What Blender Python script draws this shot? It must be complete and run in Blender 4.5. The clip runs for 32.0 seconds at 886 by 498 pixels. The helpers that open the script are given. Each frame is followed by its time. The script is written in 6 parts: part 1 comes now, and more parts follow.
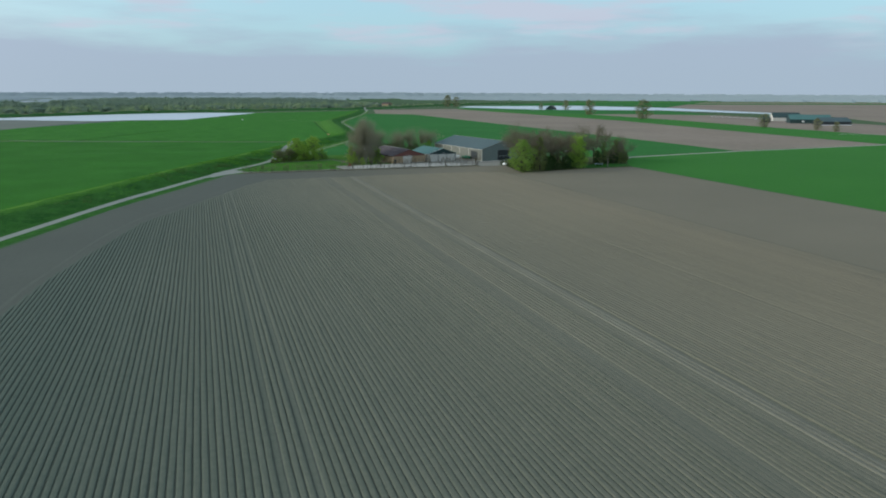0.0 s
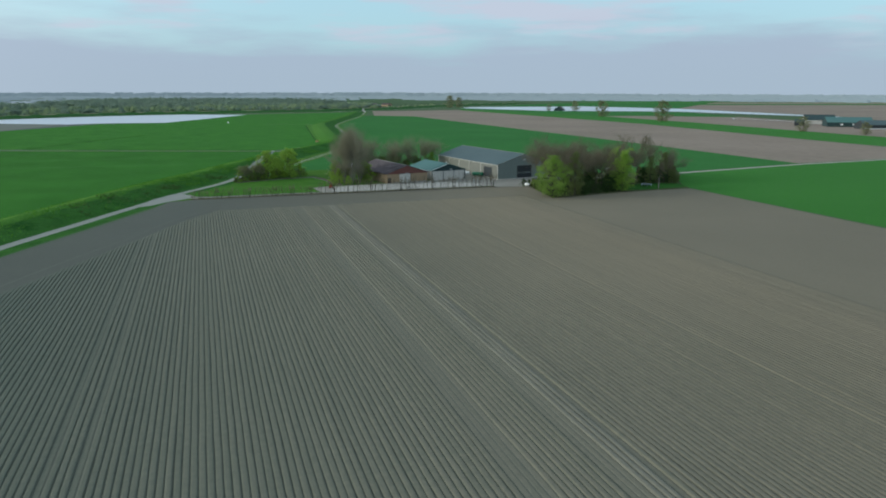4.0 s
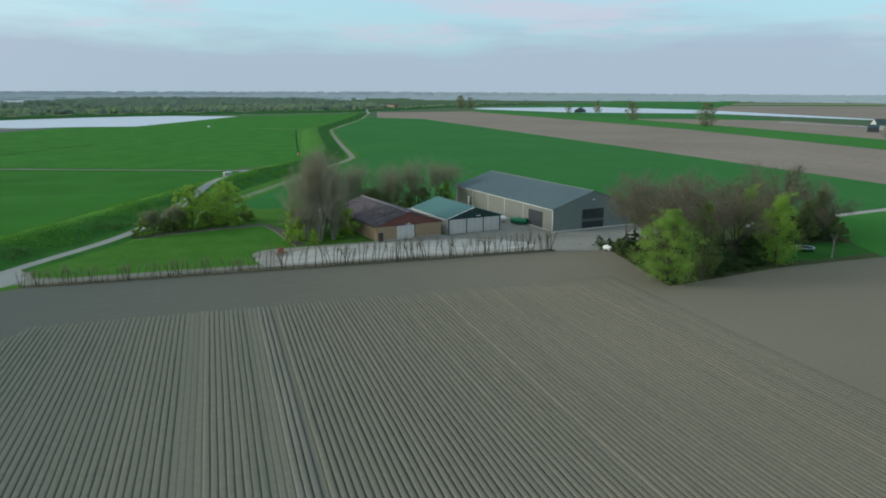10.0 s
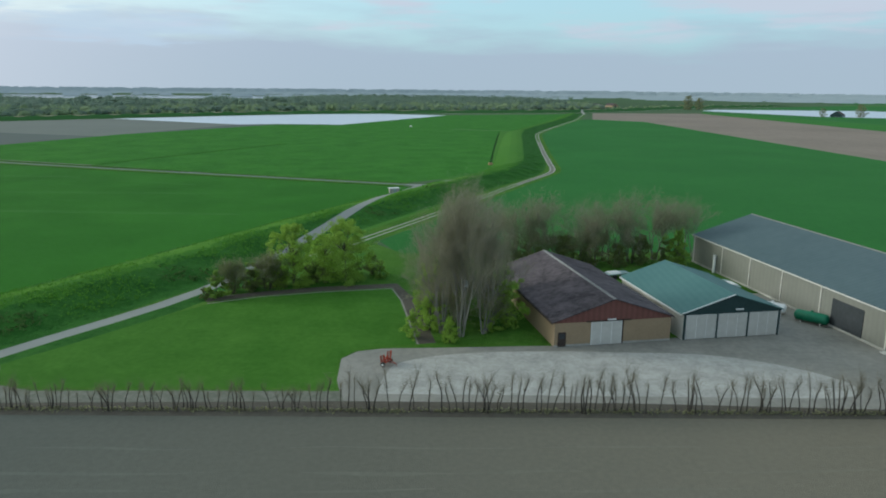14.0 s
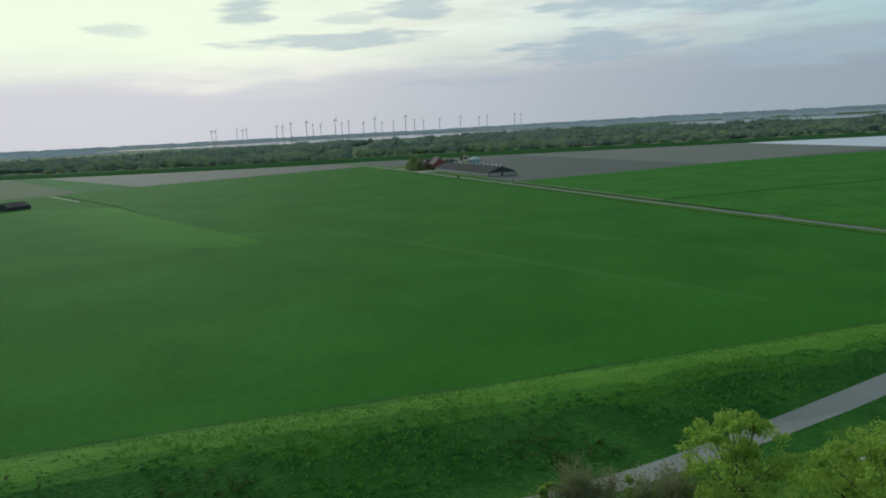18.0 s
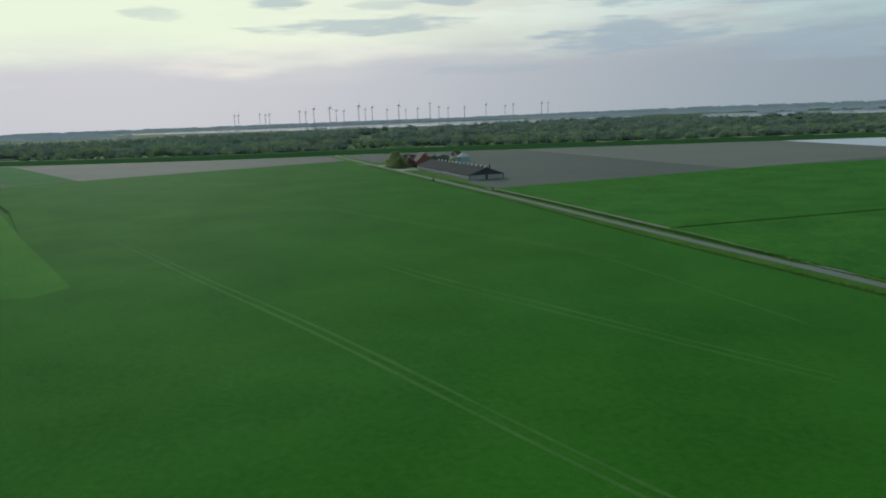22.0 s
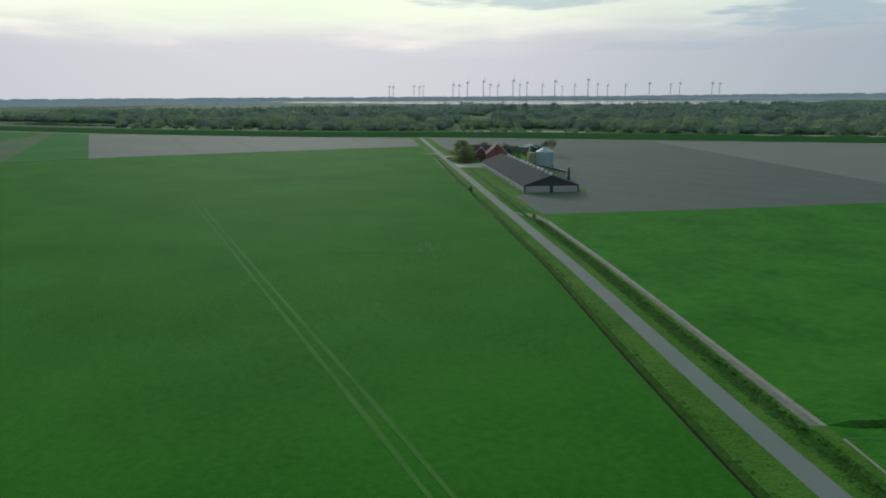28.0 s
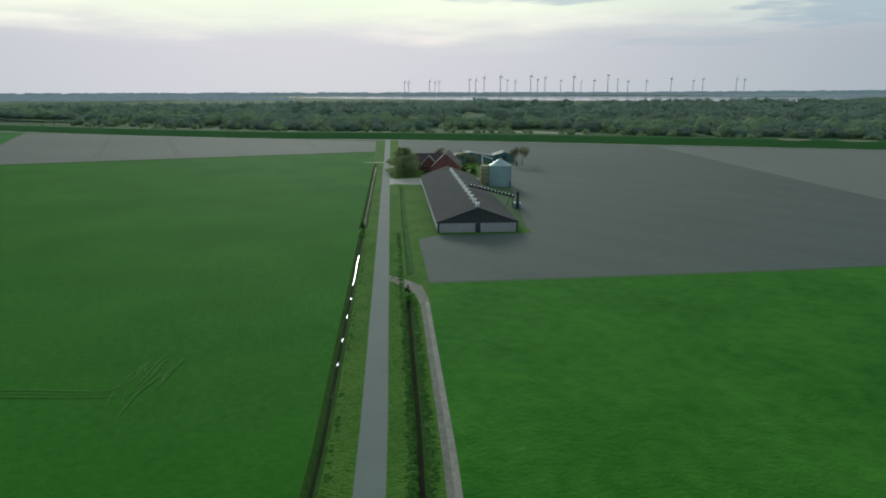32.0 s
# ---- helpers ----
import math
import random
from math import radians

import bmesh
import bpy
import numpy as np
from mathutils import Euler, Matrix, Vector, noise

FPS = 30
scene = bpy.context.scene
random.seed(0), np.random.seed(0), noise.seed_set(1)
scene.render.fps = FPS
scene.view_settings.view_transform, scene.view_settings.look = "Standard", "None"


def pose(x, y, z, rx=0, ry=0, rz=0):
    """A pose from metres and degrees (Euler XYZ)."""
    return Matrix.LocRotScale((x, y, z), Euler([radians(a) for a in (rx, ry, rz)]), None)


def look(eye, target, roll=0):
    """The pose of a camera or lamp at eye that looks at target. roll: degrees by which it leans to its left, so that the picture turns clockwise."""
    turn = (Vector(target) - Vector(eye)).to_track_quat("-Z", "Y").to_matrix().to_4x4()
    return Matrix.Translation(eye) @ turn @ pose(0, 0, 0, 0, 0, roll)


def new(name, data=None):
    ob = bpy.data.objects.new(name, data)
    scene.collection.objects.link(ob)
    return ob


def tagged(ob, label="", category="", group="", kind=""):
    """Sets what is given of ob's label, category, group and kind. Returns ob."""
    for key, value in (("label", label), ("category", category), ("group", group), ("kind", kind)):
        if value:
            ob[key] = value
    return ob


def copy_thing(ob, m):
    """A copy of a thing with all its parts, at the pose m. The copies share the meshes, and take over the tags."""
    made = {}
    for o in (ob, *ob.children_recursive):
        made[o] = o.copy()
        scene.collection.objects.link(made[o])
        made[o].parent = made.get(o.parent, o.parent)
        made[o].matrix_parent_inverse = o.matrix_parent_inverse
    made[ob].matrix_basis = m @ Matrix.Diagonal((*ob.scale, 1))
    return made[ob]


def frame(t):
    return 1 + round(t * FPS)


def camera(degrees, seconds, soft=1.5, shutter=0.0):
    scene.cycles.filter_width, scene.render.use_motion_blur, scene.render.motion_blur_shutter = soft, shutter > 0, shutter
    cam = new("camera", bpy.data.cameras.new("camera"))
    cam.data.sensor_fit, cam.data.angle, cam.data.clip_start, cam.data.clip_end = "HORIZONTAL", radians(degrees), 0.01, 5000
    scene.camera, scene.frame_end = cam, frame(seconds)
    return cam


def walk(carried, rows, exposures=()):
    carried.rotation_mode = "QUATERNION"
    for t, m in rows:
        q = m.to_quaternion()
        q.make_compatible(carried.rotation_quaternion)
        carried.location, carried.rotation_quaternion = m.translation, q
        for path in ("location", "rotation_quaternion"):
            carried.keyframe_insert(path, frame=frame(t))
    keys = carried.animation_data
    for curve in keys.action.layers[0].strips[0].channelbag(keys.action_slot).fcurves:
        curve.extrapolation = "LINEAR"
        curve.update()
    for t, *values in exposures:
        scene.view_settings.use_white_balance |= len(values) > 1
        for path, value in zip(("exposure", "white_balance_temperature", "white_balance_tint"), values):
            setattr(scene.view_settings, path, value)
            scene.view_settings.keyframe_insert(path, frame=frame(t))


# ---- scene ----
cam = camera(64.07, 32.0, soft=1.9)
# seconds, eye in metres, yaw, pitch and roll in degrees
PATH = [
    (0.0, 2.30, 1.97, 35.01, -19.02, -12.53, -0.04),
    (0.5, 4.94, 10.58, 35.16, -19.00, -12.54, -0.08),
    (1.0, 7.47, 19.30, 35.18, -19.00, -12.54, -0.09),
    (1.5, 10.48, 29.00, 35.14, -18.98, -12.55, -0.08),
    (2.0, 13.19, 37.47, 35.23, -18.96, -12.54, -0.07),
    (2.5, 15.83, 45.62, 35.47, -18.94, -12.55, -0.05),
    (3.0, 18.83, 54.81, 35.51, -18.94, -12.54, -0.02),
    (3.5, 21.54, 63.15, 35.55, -18.92, -12.53, 0.00),
    (5.5, 32.34, 99.17, 35.68, -18.86, -12.58, -0.07),
    (6.0, 35.05, 107.94, 35.74, -18.80, -12.59, -0.13),
    (6.5, 37.74, 116.45, 35.80, -18.73, -12.58, -0.14),
    (7.0, 40.43, 125.16, 35.87, -18.65, -12.58, -0.17),
    (7.5, 42.98, 133.69, 35.93, -18.57, -12.58, -0.18),
    (8.0, 45.71, 142.33, 36.05, -18.48, -12.59, -0.15),
    (8.5, 48.23, 150.77, 36.05, -18.42, -12.60, -0.13),
    (9.0, 50.91, 159.49, 36.11, -18.33, -12.59, -0.15),
    (9.5, 53.42, 168.10, 36.11, -18.31, -12.61, -0.11),
    (10.0, 56.09, 177.21, 36.10, -18.26, -12.59, -0.12),
    (10.5, 58.57, 185.83, 36.13, -18.19, -12.60, -0.17),
    (11.0, 61.27, 194.92, 36.22, -18.03, -12.62, -0.08),
    (11.5, 63.80, 203.48, 36.24, -17.60, -12.61, -0.15),
    (12.0, 66.48, 212.37, 36.27, -15.83, -12.64, -0.20),
    (12.5, 69.01, 221.04, 36.30, -12.29, -12.71, -0.17),
    (13.0, 71.57, 230.18, 36.14, -8.38, -12.73, -0.20),
    (13.5, 74.01, 238.83, 36.04, -4.90, -12.73, -0.31),
    (14.0, 75.88, 248.01, 35.87, -1.10, -12.75, -0.46),
    (14.5, 77.33, 257.15, 35.54, 4.67, -12.61, -0.14),
    (15.0, 78.75, 266.78, 35.21, 12.50, -12.38, 0.58),
    (15.5, 79.47, 276.39, 34.86, 19.55, -12.03, 1.25),
    (17.5, 75.89, 317.70, 32.85, 43.25, -10.12, 2.97),
    (18.0, 73.60, 327.98, 33.27, 48.40, -9.80, 2.95),
    (18.5, 70.18, 337.87, 33.39, 49.00, -9.78, 2.99),
    (19.0, 66.06, 347.32, 33.83, 49.36, -9.82, 2.93),
    (19.5, 61.47, 356.36, 34.04, 49.69, -9.90, 2.88),
    (20.0, 56.88, 364.99, 34.31, 49.96, -10.03, 2.76),
    (20.5, 51.81, 373.81, 34.41, 50.19, -10.17, 2.60),
    (21.0, 46.21, 383.29, 34.25, 50.40, -10.33, 2.43),
    (21.5, 41.34, 391.96, 34.35, 50.58, -10.50, 2.22),
    (22.0, 36.52, 400.95, 34.63, 50.74, -10.69, 2.08),
    (22.5, 31.33, 410.05, 34.62, 50.89, -10.86, 1.84),
    (23.0, 25.85, 419.45, 34.67, 51.01, -11.04, 1.63),
    (23.5, 20.07, 428.65, 34.52, 51.13, -11.22, 1.42),
    (24.0, 14.06, 438.14, 34.38, 51.27, -11.39, 1.19),
    (24.5, 8.24, 447.21, 34.23, 51.54, -11.56, 0.97),
    (26.5, -16.79, 485.44, 34.47, 56.80, -12.09, 0.44),
    (27.0, -23.15, 494.60, 34.64, 58.79, -12.19, 0.36),
    (27.5, -29.35, 503.77, 34.68, 61.24, -12.26, 0.33),
    (28.0, -35.74, 512.74, 34.91, 63.58, -12.36, 0.28),
    (28.5, -42.21, 521.75, 34.88, 64.02, -12.41, 0.25),
    (29.0, -49.04, 530.89, 34.92, 64.17, -12.50, 0.20),
    (29.5, -55.88, 539.22, 34.90, 64.30, -12.57, 0.13),
    (30.0, -63.00, 547.72, 34.94, 64.44, -12.62, 0.06),
    (30.5, -70.41, 555.93, 34.74, 64.51, -12.65, 0.05),
    (31.0, -77.84, 564.27, 34.62, 64.60, -12.69, 0.02),
    (31.5, -85.21, 572.33, 34.55, 64.75, -12.70, 0.05),
    (32.0, -92.63, 580.61, 34.62, 65.29, -12.70, 0.10),
]
walk(cam, [(t, pose(x, y, z, 90 + pitch, roll, yaw)) for t, x, y, z, yaw, pitch, roll in PATH],
     exposures=[(0.0, 0.06, 5750, 6), (12.0, 0.12, 5750, 4), (15.0, 0.12, 5750, 3), (17.5, -0.36, 5850, 1.5), (23, -0.50, 5900, 1.5), (27.0, -0.34, 5900, 1.5), (32.0, -0.34, 5900, 1.5)])

# ---- world, sun and sky ----
SUN_YAW, SUN_UP = 76.0, 17.0
SUN_WAY = Vector((-math.sin(radians(SUN_YAW)) * math.cos(radians(SUN_UP)), math.cos(radians(SUN_YAW)) * math.cos(radians(SUN_UP)), math.sin(radians(SUN_UP))))


def build_world():
    w = bpy.data.worlds.new("evening_sky")
    scene.world = w
    w.use_nodes = True
    nt = w.node_tree
    nt.nodes.clear()
    N, LK = nt.nodes.new, nt.links.new

    def math_node(op, a, b=None, clamp=False):
        n = N("ShaderNodeMath")
        n.operation, n.use_clamp = op, clamp
        for i, q in enumerate((a, b)):
            if q is None:
                continue
            if isinstance(q, (int, float)):
                n.inputs[i].default_value = q
            else:
                LK(q, n.inputs[i])
        return n.outputs[0]

    def mix(fac, a, b, kind="MIX"):
        n = N("ShaderNodeMix")
        n.data_type, n.blend_type = "RGBA", kind
        for sock, q in ((n.inputs[0], fac), (n.inputs[6], a), (n.inputs[7], b)):
            if isinstance(q, (int, float)):
                sock.default_value = q
            elif isinstance(q, tuple):
                sock.default_value = (*q, 1)
            else:
                LK(q, sock)
        return n.outputs[2]

    sky = N("ShaderNodeTexSky")
    sky.sky_type, sky.sun_disc = "NISHITA", False
    sky.sun_elevation, sky.sun_rotation = radians(SUN_UP), radians(-SUN_YAW)
    sky.dust_density, sky.air_density = 3.0, 1.0
    tc = N("ShaderNodeTexCoord")
    sep = N("ShaderNodeSeparateXYZ")
    LK(tc.outputs["Generated"], sep.inputs[0])
    up = math_node("MAXIMUM", sep.outputs[2], 0.0)
    # a flat cloud deck seen in perspective
    lift = math_node("ADD", up, 0.09)
    px = math_node("DIVIDE", sep.outputs[0], lift)
    py = math_node("DIVIDE", sep.outputs[1], lift)
    comb = N("ShaderNodeCombineXYZ")
    LK(px, comb.inputs[0]), LK(py, comb.inputs[1])

    def clouds(scale, detail, lo, hi, rough=0.5, off=0.0):
        n = N("ShaderNodeTexNoise")
        n.inputs["Scale"].default_value, n.inputs["Detail"].default_value, n.inputs["Roughness"].default_value = scale, detail, rough
        if off:
            a = N("ShaderNodeVectorMath")
            a.inputs[1].default_value = (off, off * 0.7, 0)
            LK(comb.outputs[0], a.inputs[0])
            LK(a.outputs[0], n.inputs["Vector"])
        else:
            LK(comb.outputs[0], n.inputs["Vector"])
        r = N("ShaderNodeMapRange")
        r.interpolation_type = "SMOOTHSTEP"
        r.inputs[1].default_value, r.inputs[2].default_value = lo, hi
        LK(n.outputs["Fac"], r.inputs[0])
        return r.outputs[0]

    def ramp(q, lo, hi):
        r = N("ShaderNodeMapRange")
        r.interpolation_type = "SMOOTHSTEP"
        r.inputs[1].default_value, r.inputs[2].default_value = lo, hi
        LK(q, r.inputs[0])
        return r.outputs[0]

    # bearing and height of the view ray in degrees
    bearing = math_node("MULTIPLY", math_node("ARCTAN2", math_node("MULTIPLY", sep.outputs[0], -1.0), sep.outputs[1]), 57.3)
    rise = math_node("MULTIPLY", math_node("ARCSINE", up), 57.3)
    flat = N("ShaderNodeCombineXYZ")
    LK(math_node("MULTIPLY", bearing, 0.06), flat.inputs[0]), LK(math_node("MULTIPLY", rise, 0.42), flat.inputs[1])

    def streaks(scale, detail, lo, hi, off):
        n = N("ShaderNodeTexNoise")
        n.inputs["Scale"].default_value, n.inputs["Detail"].default_value, n.inputs["Roughness"].default_value = scale, detail, 0.55
        s = N("ShaderNodeVectorMath")
        s.inputs[1].default_value = (off, off * 0.7, off * 0.3)
        LK(flat.outputs[0], s.inputs[0])
        LK(s.outputs[0], n.inputs["Vector"])
        return ramp(n.outputs["Fac"], lo, hi) if hi > lo else n.outputs["Fac"]

    dot = N("ShaderNodeVectorMath")
    dot.operation = "DOT_PRODUCT"
    dot.inputs[1].default_value = SUN_WAY
    LK(tc.outputs["Generated"], dot.inputs[0])
    near = math_node("MAXIMUM", dot.outputs["Value"], 0.0)
    away = math_node("SUBTRACT", 1.0, ramp(near, 0.45, 0.85))
    veil = mix(ramp(rise, 0.0, 5.0), (0.408, 0.460, 0.508), (0.416, 0.466, 0.528))
    # thin blue openings above the haze, wider away from the sun
    blue = mix(0.08, (0.315, 0.495, 0.535), sky.outputs[0])
    edge = math_node("ADD", math_node("MULTIPLY", math_node("SUBTRACT", rise, 3.7), 0.11), streaks(1.0, 5, 0, 0, 2.3))
    edge = math_node("SUBTRACT", edge, math_node("MULTIPLY", ramp(near, 0.15, 0.8), 0.16))
    over = ramp(rise, 9.0, 20.0)
    gaps = math_node("MULTIPLY", math_node("ADD", ramp(edge, 0.34, 0.72), 0.0, True), math_node("SUBTRACT", 1.0, math_node("MULTIPLY", over, 0.55)))
    deck = mix(math_node("MULTIPLY", gaps, 0.85), veil, blue)
    # pinkish white streaks
    pale = math_node("MULTIPLY", streaks(1.5, 6, 0.46, 0.66, 7.7), ramp(rise, 2.4, 4.6))
    deck = mix(math_node("MULTIPLY", pale, 0.8), deck, (0.59, 0.56, 0.61))
    # bright thin cloud before the sun
    deck = mix(math_node("MINIMUM", math_node("MULTIPLY", math_node("POWER", near, 3.9), 0.98), 1.0), deck, (1.03, 0.91, 0.915))
    cream = math_node("MULTIPLY", ramp(math_node("ADD", rise, math_node("MULTIPLY", streaks(0.8, 4, 0, 0, 5.1), 5.0)), 5.5, 9.5), math_node("POWER", near, 5.0))
    deck = mix(math_node("MINIMUM", math_node("MULTIPLY", cream, 1.0), 1.0), deck, (1.28, 1.28, 0.95))
    # small dark flat clouds: bearing, height, half width, half height, depth
    total = None
    ragged = math_node("MULTIPLY", math_node("SUBTRACT", streaks(4.2, 4, 0, 0, 11.0), 0.5), 3.4)
    for y0, p0, hw, hh, deep in ((62.9, 9.1, 2.6, 1.05, 0.6), (57.0, 7.0, 8.2, 0.75, 0.6), (50.2, 9.1, 3.3, 0.95, 0.6), (36.3, 8.3, 4.6, 0.9, 0.65), (72.0, 7.9, 2.2, 0.6, 0.35), (54.5, 8.5, 3.0, 0.5, 0.35), (25.0, 7.8, 9.0, 0.9, 0.65), (36.0, 5.4, 7.5, 1.3, 0.7), (22.0, 4.2, 9.0, 1.4, 0.6), (47.0, 3.4, 6.0, 0.5, 0.25)):
        u = math_node("MULTIPLY", math_node("SUBTRACT", bearing, y0), 1.0 / hw)
        v = math_node("MULTIPLY", math_node("SUBTRACT", rise, p0), 1.0 / hh)
        q = math_node("ADD", math_node("MULTIPLY", u, u), math_node("MULTIPLY", v, v))
        m = math_node("MULTIPLY", ramp(math_node("SUBTRACT", math_node("ADD", ragged, 1.0), q), -0.1, 0.9), deep)
        total = m if total is None else math_node("MAXIMUM", total, m)
    deck = mix(total, deck, (0.52, 0.60, 0.68))
    bg = N("ShaderNodeBackground")
    bg.inputs[1].default_value = 1.0
    LK(deck, bg.inputs[0])
    out = N("ShaderNodeOutputWorld")
    LK(bg.outputs[0], out.inputs[0])


build_world()
sun = new("sun", bpy.data.lights.new("sun", "SUN"))
sun.data.energy, sun.data.angle, sun.data.color = 2.0, radians(12), (1.0, 0.93, 0.82)
sun.matrix_world = look(SUN_WAY * 100, (0, 0, 0))


# ---- materials ----
def material(name, colours, scales=(0.05, 1.5), rough=0.9, bump=0.3, bump_scale=None, metal=0.0, spread=0.12, islands=0.0, stripes=None, spec=0.3, through_light=0.0, pieces=0.0, drift=None, haze_sheen=None):
    """colours: dark and light base colour. scales: waves per metre of the large and of the small variation. stripes:
    (per metre, angle, depth). The last argument is the weight and tint of a sheen that pales blades and twigs like
    haze.
    """
    m = bpy.data.materials.new(name)
    m.use_nodes = True
    nt = m.node_tree
    N, LK = nt.nodes.new, nt.links.new
    b = nt.nodes["Principled BSDF"]
    b.inputs["Roughness"].default_value, b.inputs["Metallic"].default_value = rough, metal
    b.inputs["Specular IOR Level"].default_value = spec
    if haze_sheen:
        b.inputs["Sheen Weight"].default_value, b.inputs["Sheen Roughness"].default_value = haze_sheen[0], 0.45
        b.inputs["Sheen Tint"].default_value = (*haze_sheen[1], 1)
    tc = N("ShaderNodeTexCoord")
    facs = []
    for s, det in ((scales[0], 6), (scales[1], 4)):
        n = N("ShaderNodeTexNoise")
        n.inputs["Scale"].default_value, n.inputs["Detail"].default_value, n.inputs["Roughness"].default_value = s, det, 0.6
        LK(tc.outputs["Object"], n.inputs["Vector"])
        r = N("ShaderNodeMapRange")
        r.inputs[1].default_value, r.inputs[2].default_value = 0.3, 0.7
        LK(n.outputs["Fac"], r.inputs[0])
        facs.append(r.outputs[0])
    av = N("ShaderNodeMix")
    av.data_type = "FLOAT"
    av.inputs[0].default_value = 0.45
    LK(facs[0], av.inputs[2]), LK(facs[1], av.inputs[3])
    fac = av.outputs[0]
    if islands:
        g = N("ShaderNodeNewGeometry")
        a = N("ShaderNodeMix")
        a.data_type = "FLOAT"
        a.inputs[0].default_value = islands
        LK(fac, a.inputs[2]), LK(g.outputs["Random Per Island"], a.inputs[3])
        fac = a.outputs[0]
    if pieces:
        g = N("ShaderNodeObjectInfo")
        a = N("ShaderNodeMix")
        a.data_type = "FLOAT"
        a.inputs[0].default_value = pieces
        LK(fac, a.inputs[2]), LK(g.outputs["Random"], a.inputs[3])
        fac = a.outputs[0]
    if stripes:
        mp = N("ShaderNodeMapping")
        mp.inputs["Rotation"].default_value = (0, 0, stripes[1])
        LK(tc.outputs["Object"], mp.inputs[0])
        wv = N("ShaderNodeTexWave")
        wv.inputs["Scale"].default_value = stripes[0] * 0.314
        wv.inputs["Distortion"].default_value, wv.inputs["Detail"].default_value = 0.6, 2
        LK(mp.outputs[0], wv.inputs["Vector"])
        a = N("ShaderNodeMix")
        a.data_type = "FLOAT"
        a.inputs[0].default_value = stripes[2]
        LK(fac, a.inputs[2]), LK(wv.outputs["Fac"], a.inputs[3])
        fac = a.outputs[0]
    mx = N("ShaderNodeMix")
    mx.data_type = "RGBA"
    mx.inputs[6].default_value, mx.inputs[7].default_value = (*colours[0], 1), (*colours[1], 1)
    LK(fac, mx.inputs[0])
    colour = mx.outputs[2]
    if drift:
        # the base colour is tinted slowly from one side of the field to the other: (from, to, tint, tint) along x, or
        # along y with a fifth value
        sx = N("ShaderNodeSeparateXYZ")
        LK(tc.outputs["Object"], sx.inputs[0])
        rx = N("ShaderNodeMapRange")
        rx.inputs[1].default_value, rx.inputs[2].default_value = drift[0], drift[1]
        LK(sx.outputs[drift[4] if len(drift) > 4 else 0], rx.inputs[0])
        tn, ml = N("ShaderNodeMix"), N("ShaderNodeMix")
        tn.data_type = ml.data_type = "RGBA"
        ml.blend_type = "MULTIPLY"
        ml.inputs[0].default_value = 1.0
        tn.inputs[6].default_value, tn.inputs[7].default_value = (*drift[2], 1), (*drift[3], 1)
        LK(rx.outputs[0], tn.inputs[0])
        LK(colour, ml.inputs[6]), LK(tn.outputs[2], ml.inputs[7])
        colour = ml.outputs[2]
    LK(colour, b.inputs["Base Color"])
    if through_light:
        tr = N("ShaderNodeBsdfTranslucent")
        ms = N("ShaderNodeMixShader")
        ms.inputs[0].default_value = through_light
        LK(mx.outputs[2], tr.inputs[0])
        LK(b.outputs[0], ms.inputs[1]), LK(tr.outputs[0], ms.inputs[2])
        LK(ms.outputs[0], nt.nodes["Material Output"].inputs["Surface"])
    if bump:
        n = N("ShaderNodeTexNoise")
        n.inputs["Scale"].default_value, n.inputs["Detail"].default_value = bump_scale or scales[1] * 2, 5
        LK(tc.outputs["Object"], n.inputs["Vector"])
        bp = N("ShaderNodeBump")
        bp.inputs["Strength"].default_value, bp.inputs["Distance"].default_value = bump, spread
        LK(n.outputs["Fac"], bp.inputs["Height"])
        LK(bp.outputs[0], b.inputs["Normal"])
    return m


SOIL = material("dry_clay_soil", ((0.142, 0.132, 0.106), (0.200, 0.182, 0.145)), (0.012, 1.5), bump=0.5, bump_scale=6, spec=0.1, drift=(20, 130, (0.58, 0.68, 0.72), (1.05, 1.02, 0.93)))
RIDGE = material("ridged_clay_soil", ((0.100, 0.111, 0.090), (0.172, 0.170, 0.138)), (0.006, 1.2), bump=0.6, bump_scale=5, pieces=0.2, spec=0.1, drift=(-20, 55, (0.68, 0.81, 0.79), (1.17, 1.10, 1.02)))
RIDGE_GREEN = material("grey_green_ridged_clay", ((0.132, 0.130, 0.100), (0.192, 0.181, 0.138)), (0.012, 1.2), bump=0.5, bump_scale=5, pieces=0.2, spec=0.1, drift=(60, 120, (0.98, 0.99, 0.99), (1.08, 1.0, 0.95)))
# Soil darkened: the shade in the furrows is put into the colour.
FURROW_SHADE = material("damp_furrow_soil", ((0.064, 0.074, 0.057), (0.102, 0.108, 0.084)), (0.05, 1.5), bump=0.4, spec=0.1)
RIDGE_PALE = material("crumbly_pale_clay", ((0.140, 0.138, 0.110), (0.196, 0.190, 0.150)), (0.05, 1.5), bump=0.5, bump_scale=5, spec=0.1)
SOIL_DARK = material("moist_dark_soil", ((0.080, 0.095, 0.084), (0.116, 0.133, 0.118)), (0.010, 0.4), bump=0.4, stripes=(0.05, 1.22, 0.15), spec=0.1)
SOIL_PALE = material("dry_pale_soil", ((0.100, 0.110, 0.094), (0.146, 0.156, 0.136)), (0.012, 0.4), bump=0.4, stripes=(0.14, 0.36, 0.25), spec=0.1)
SOIL_RED = material("reddish_tilled_soil", ((0.178, 0.142, 0.110), (0.290, 0.236, 0.188)), (0.009, 0.2), bump=0.4, stripes=(0.06, 0.0, 0.08), spec=0.1)
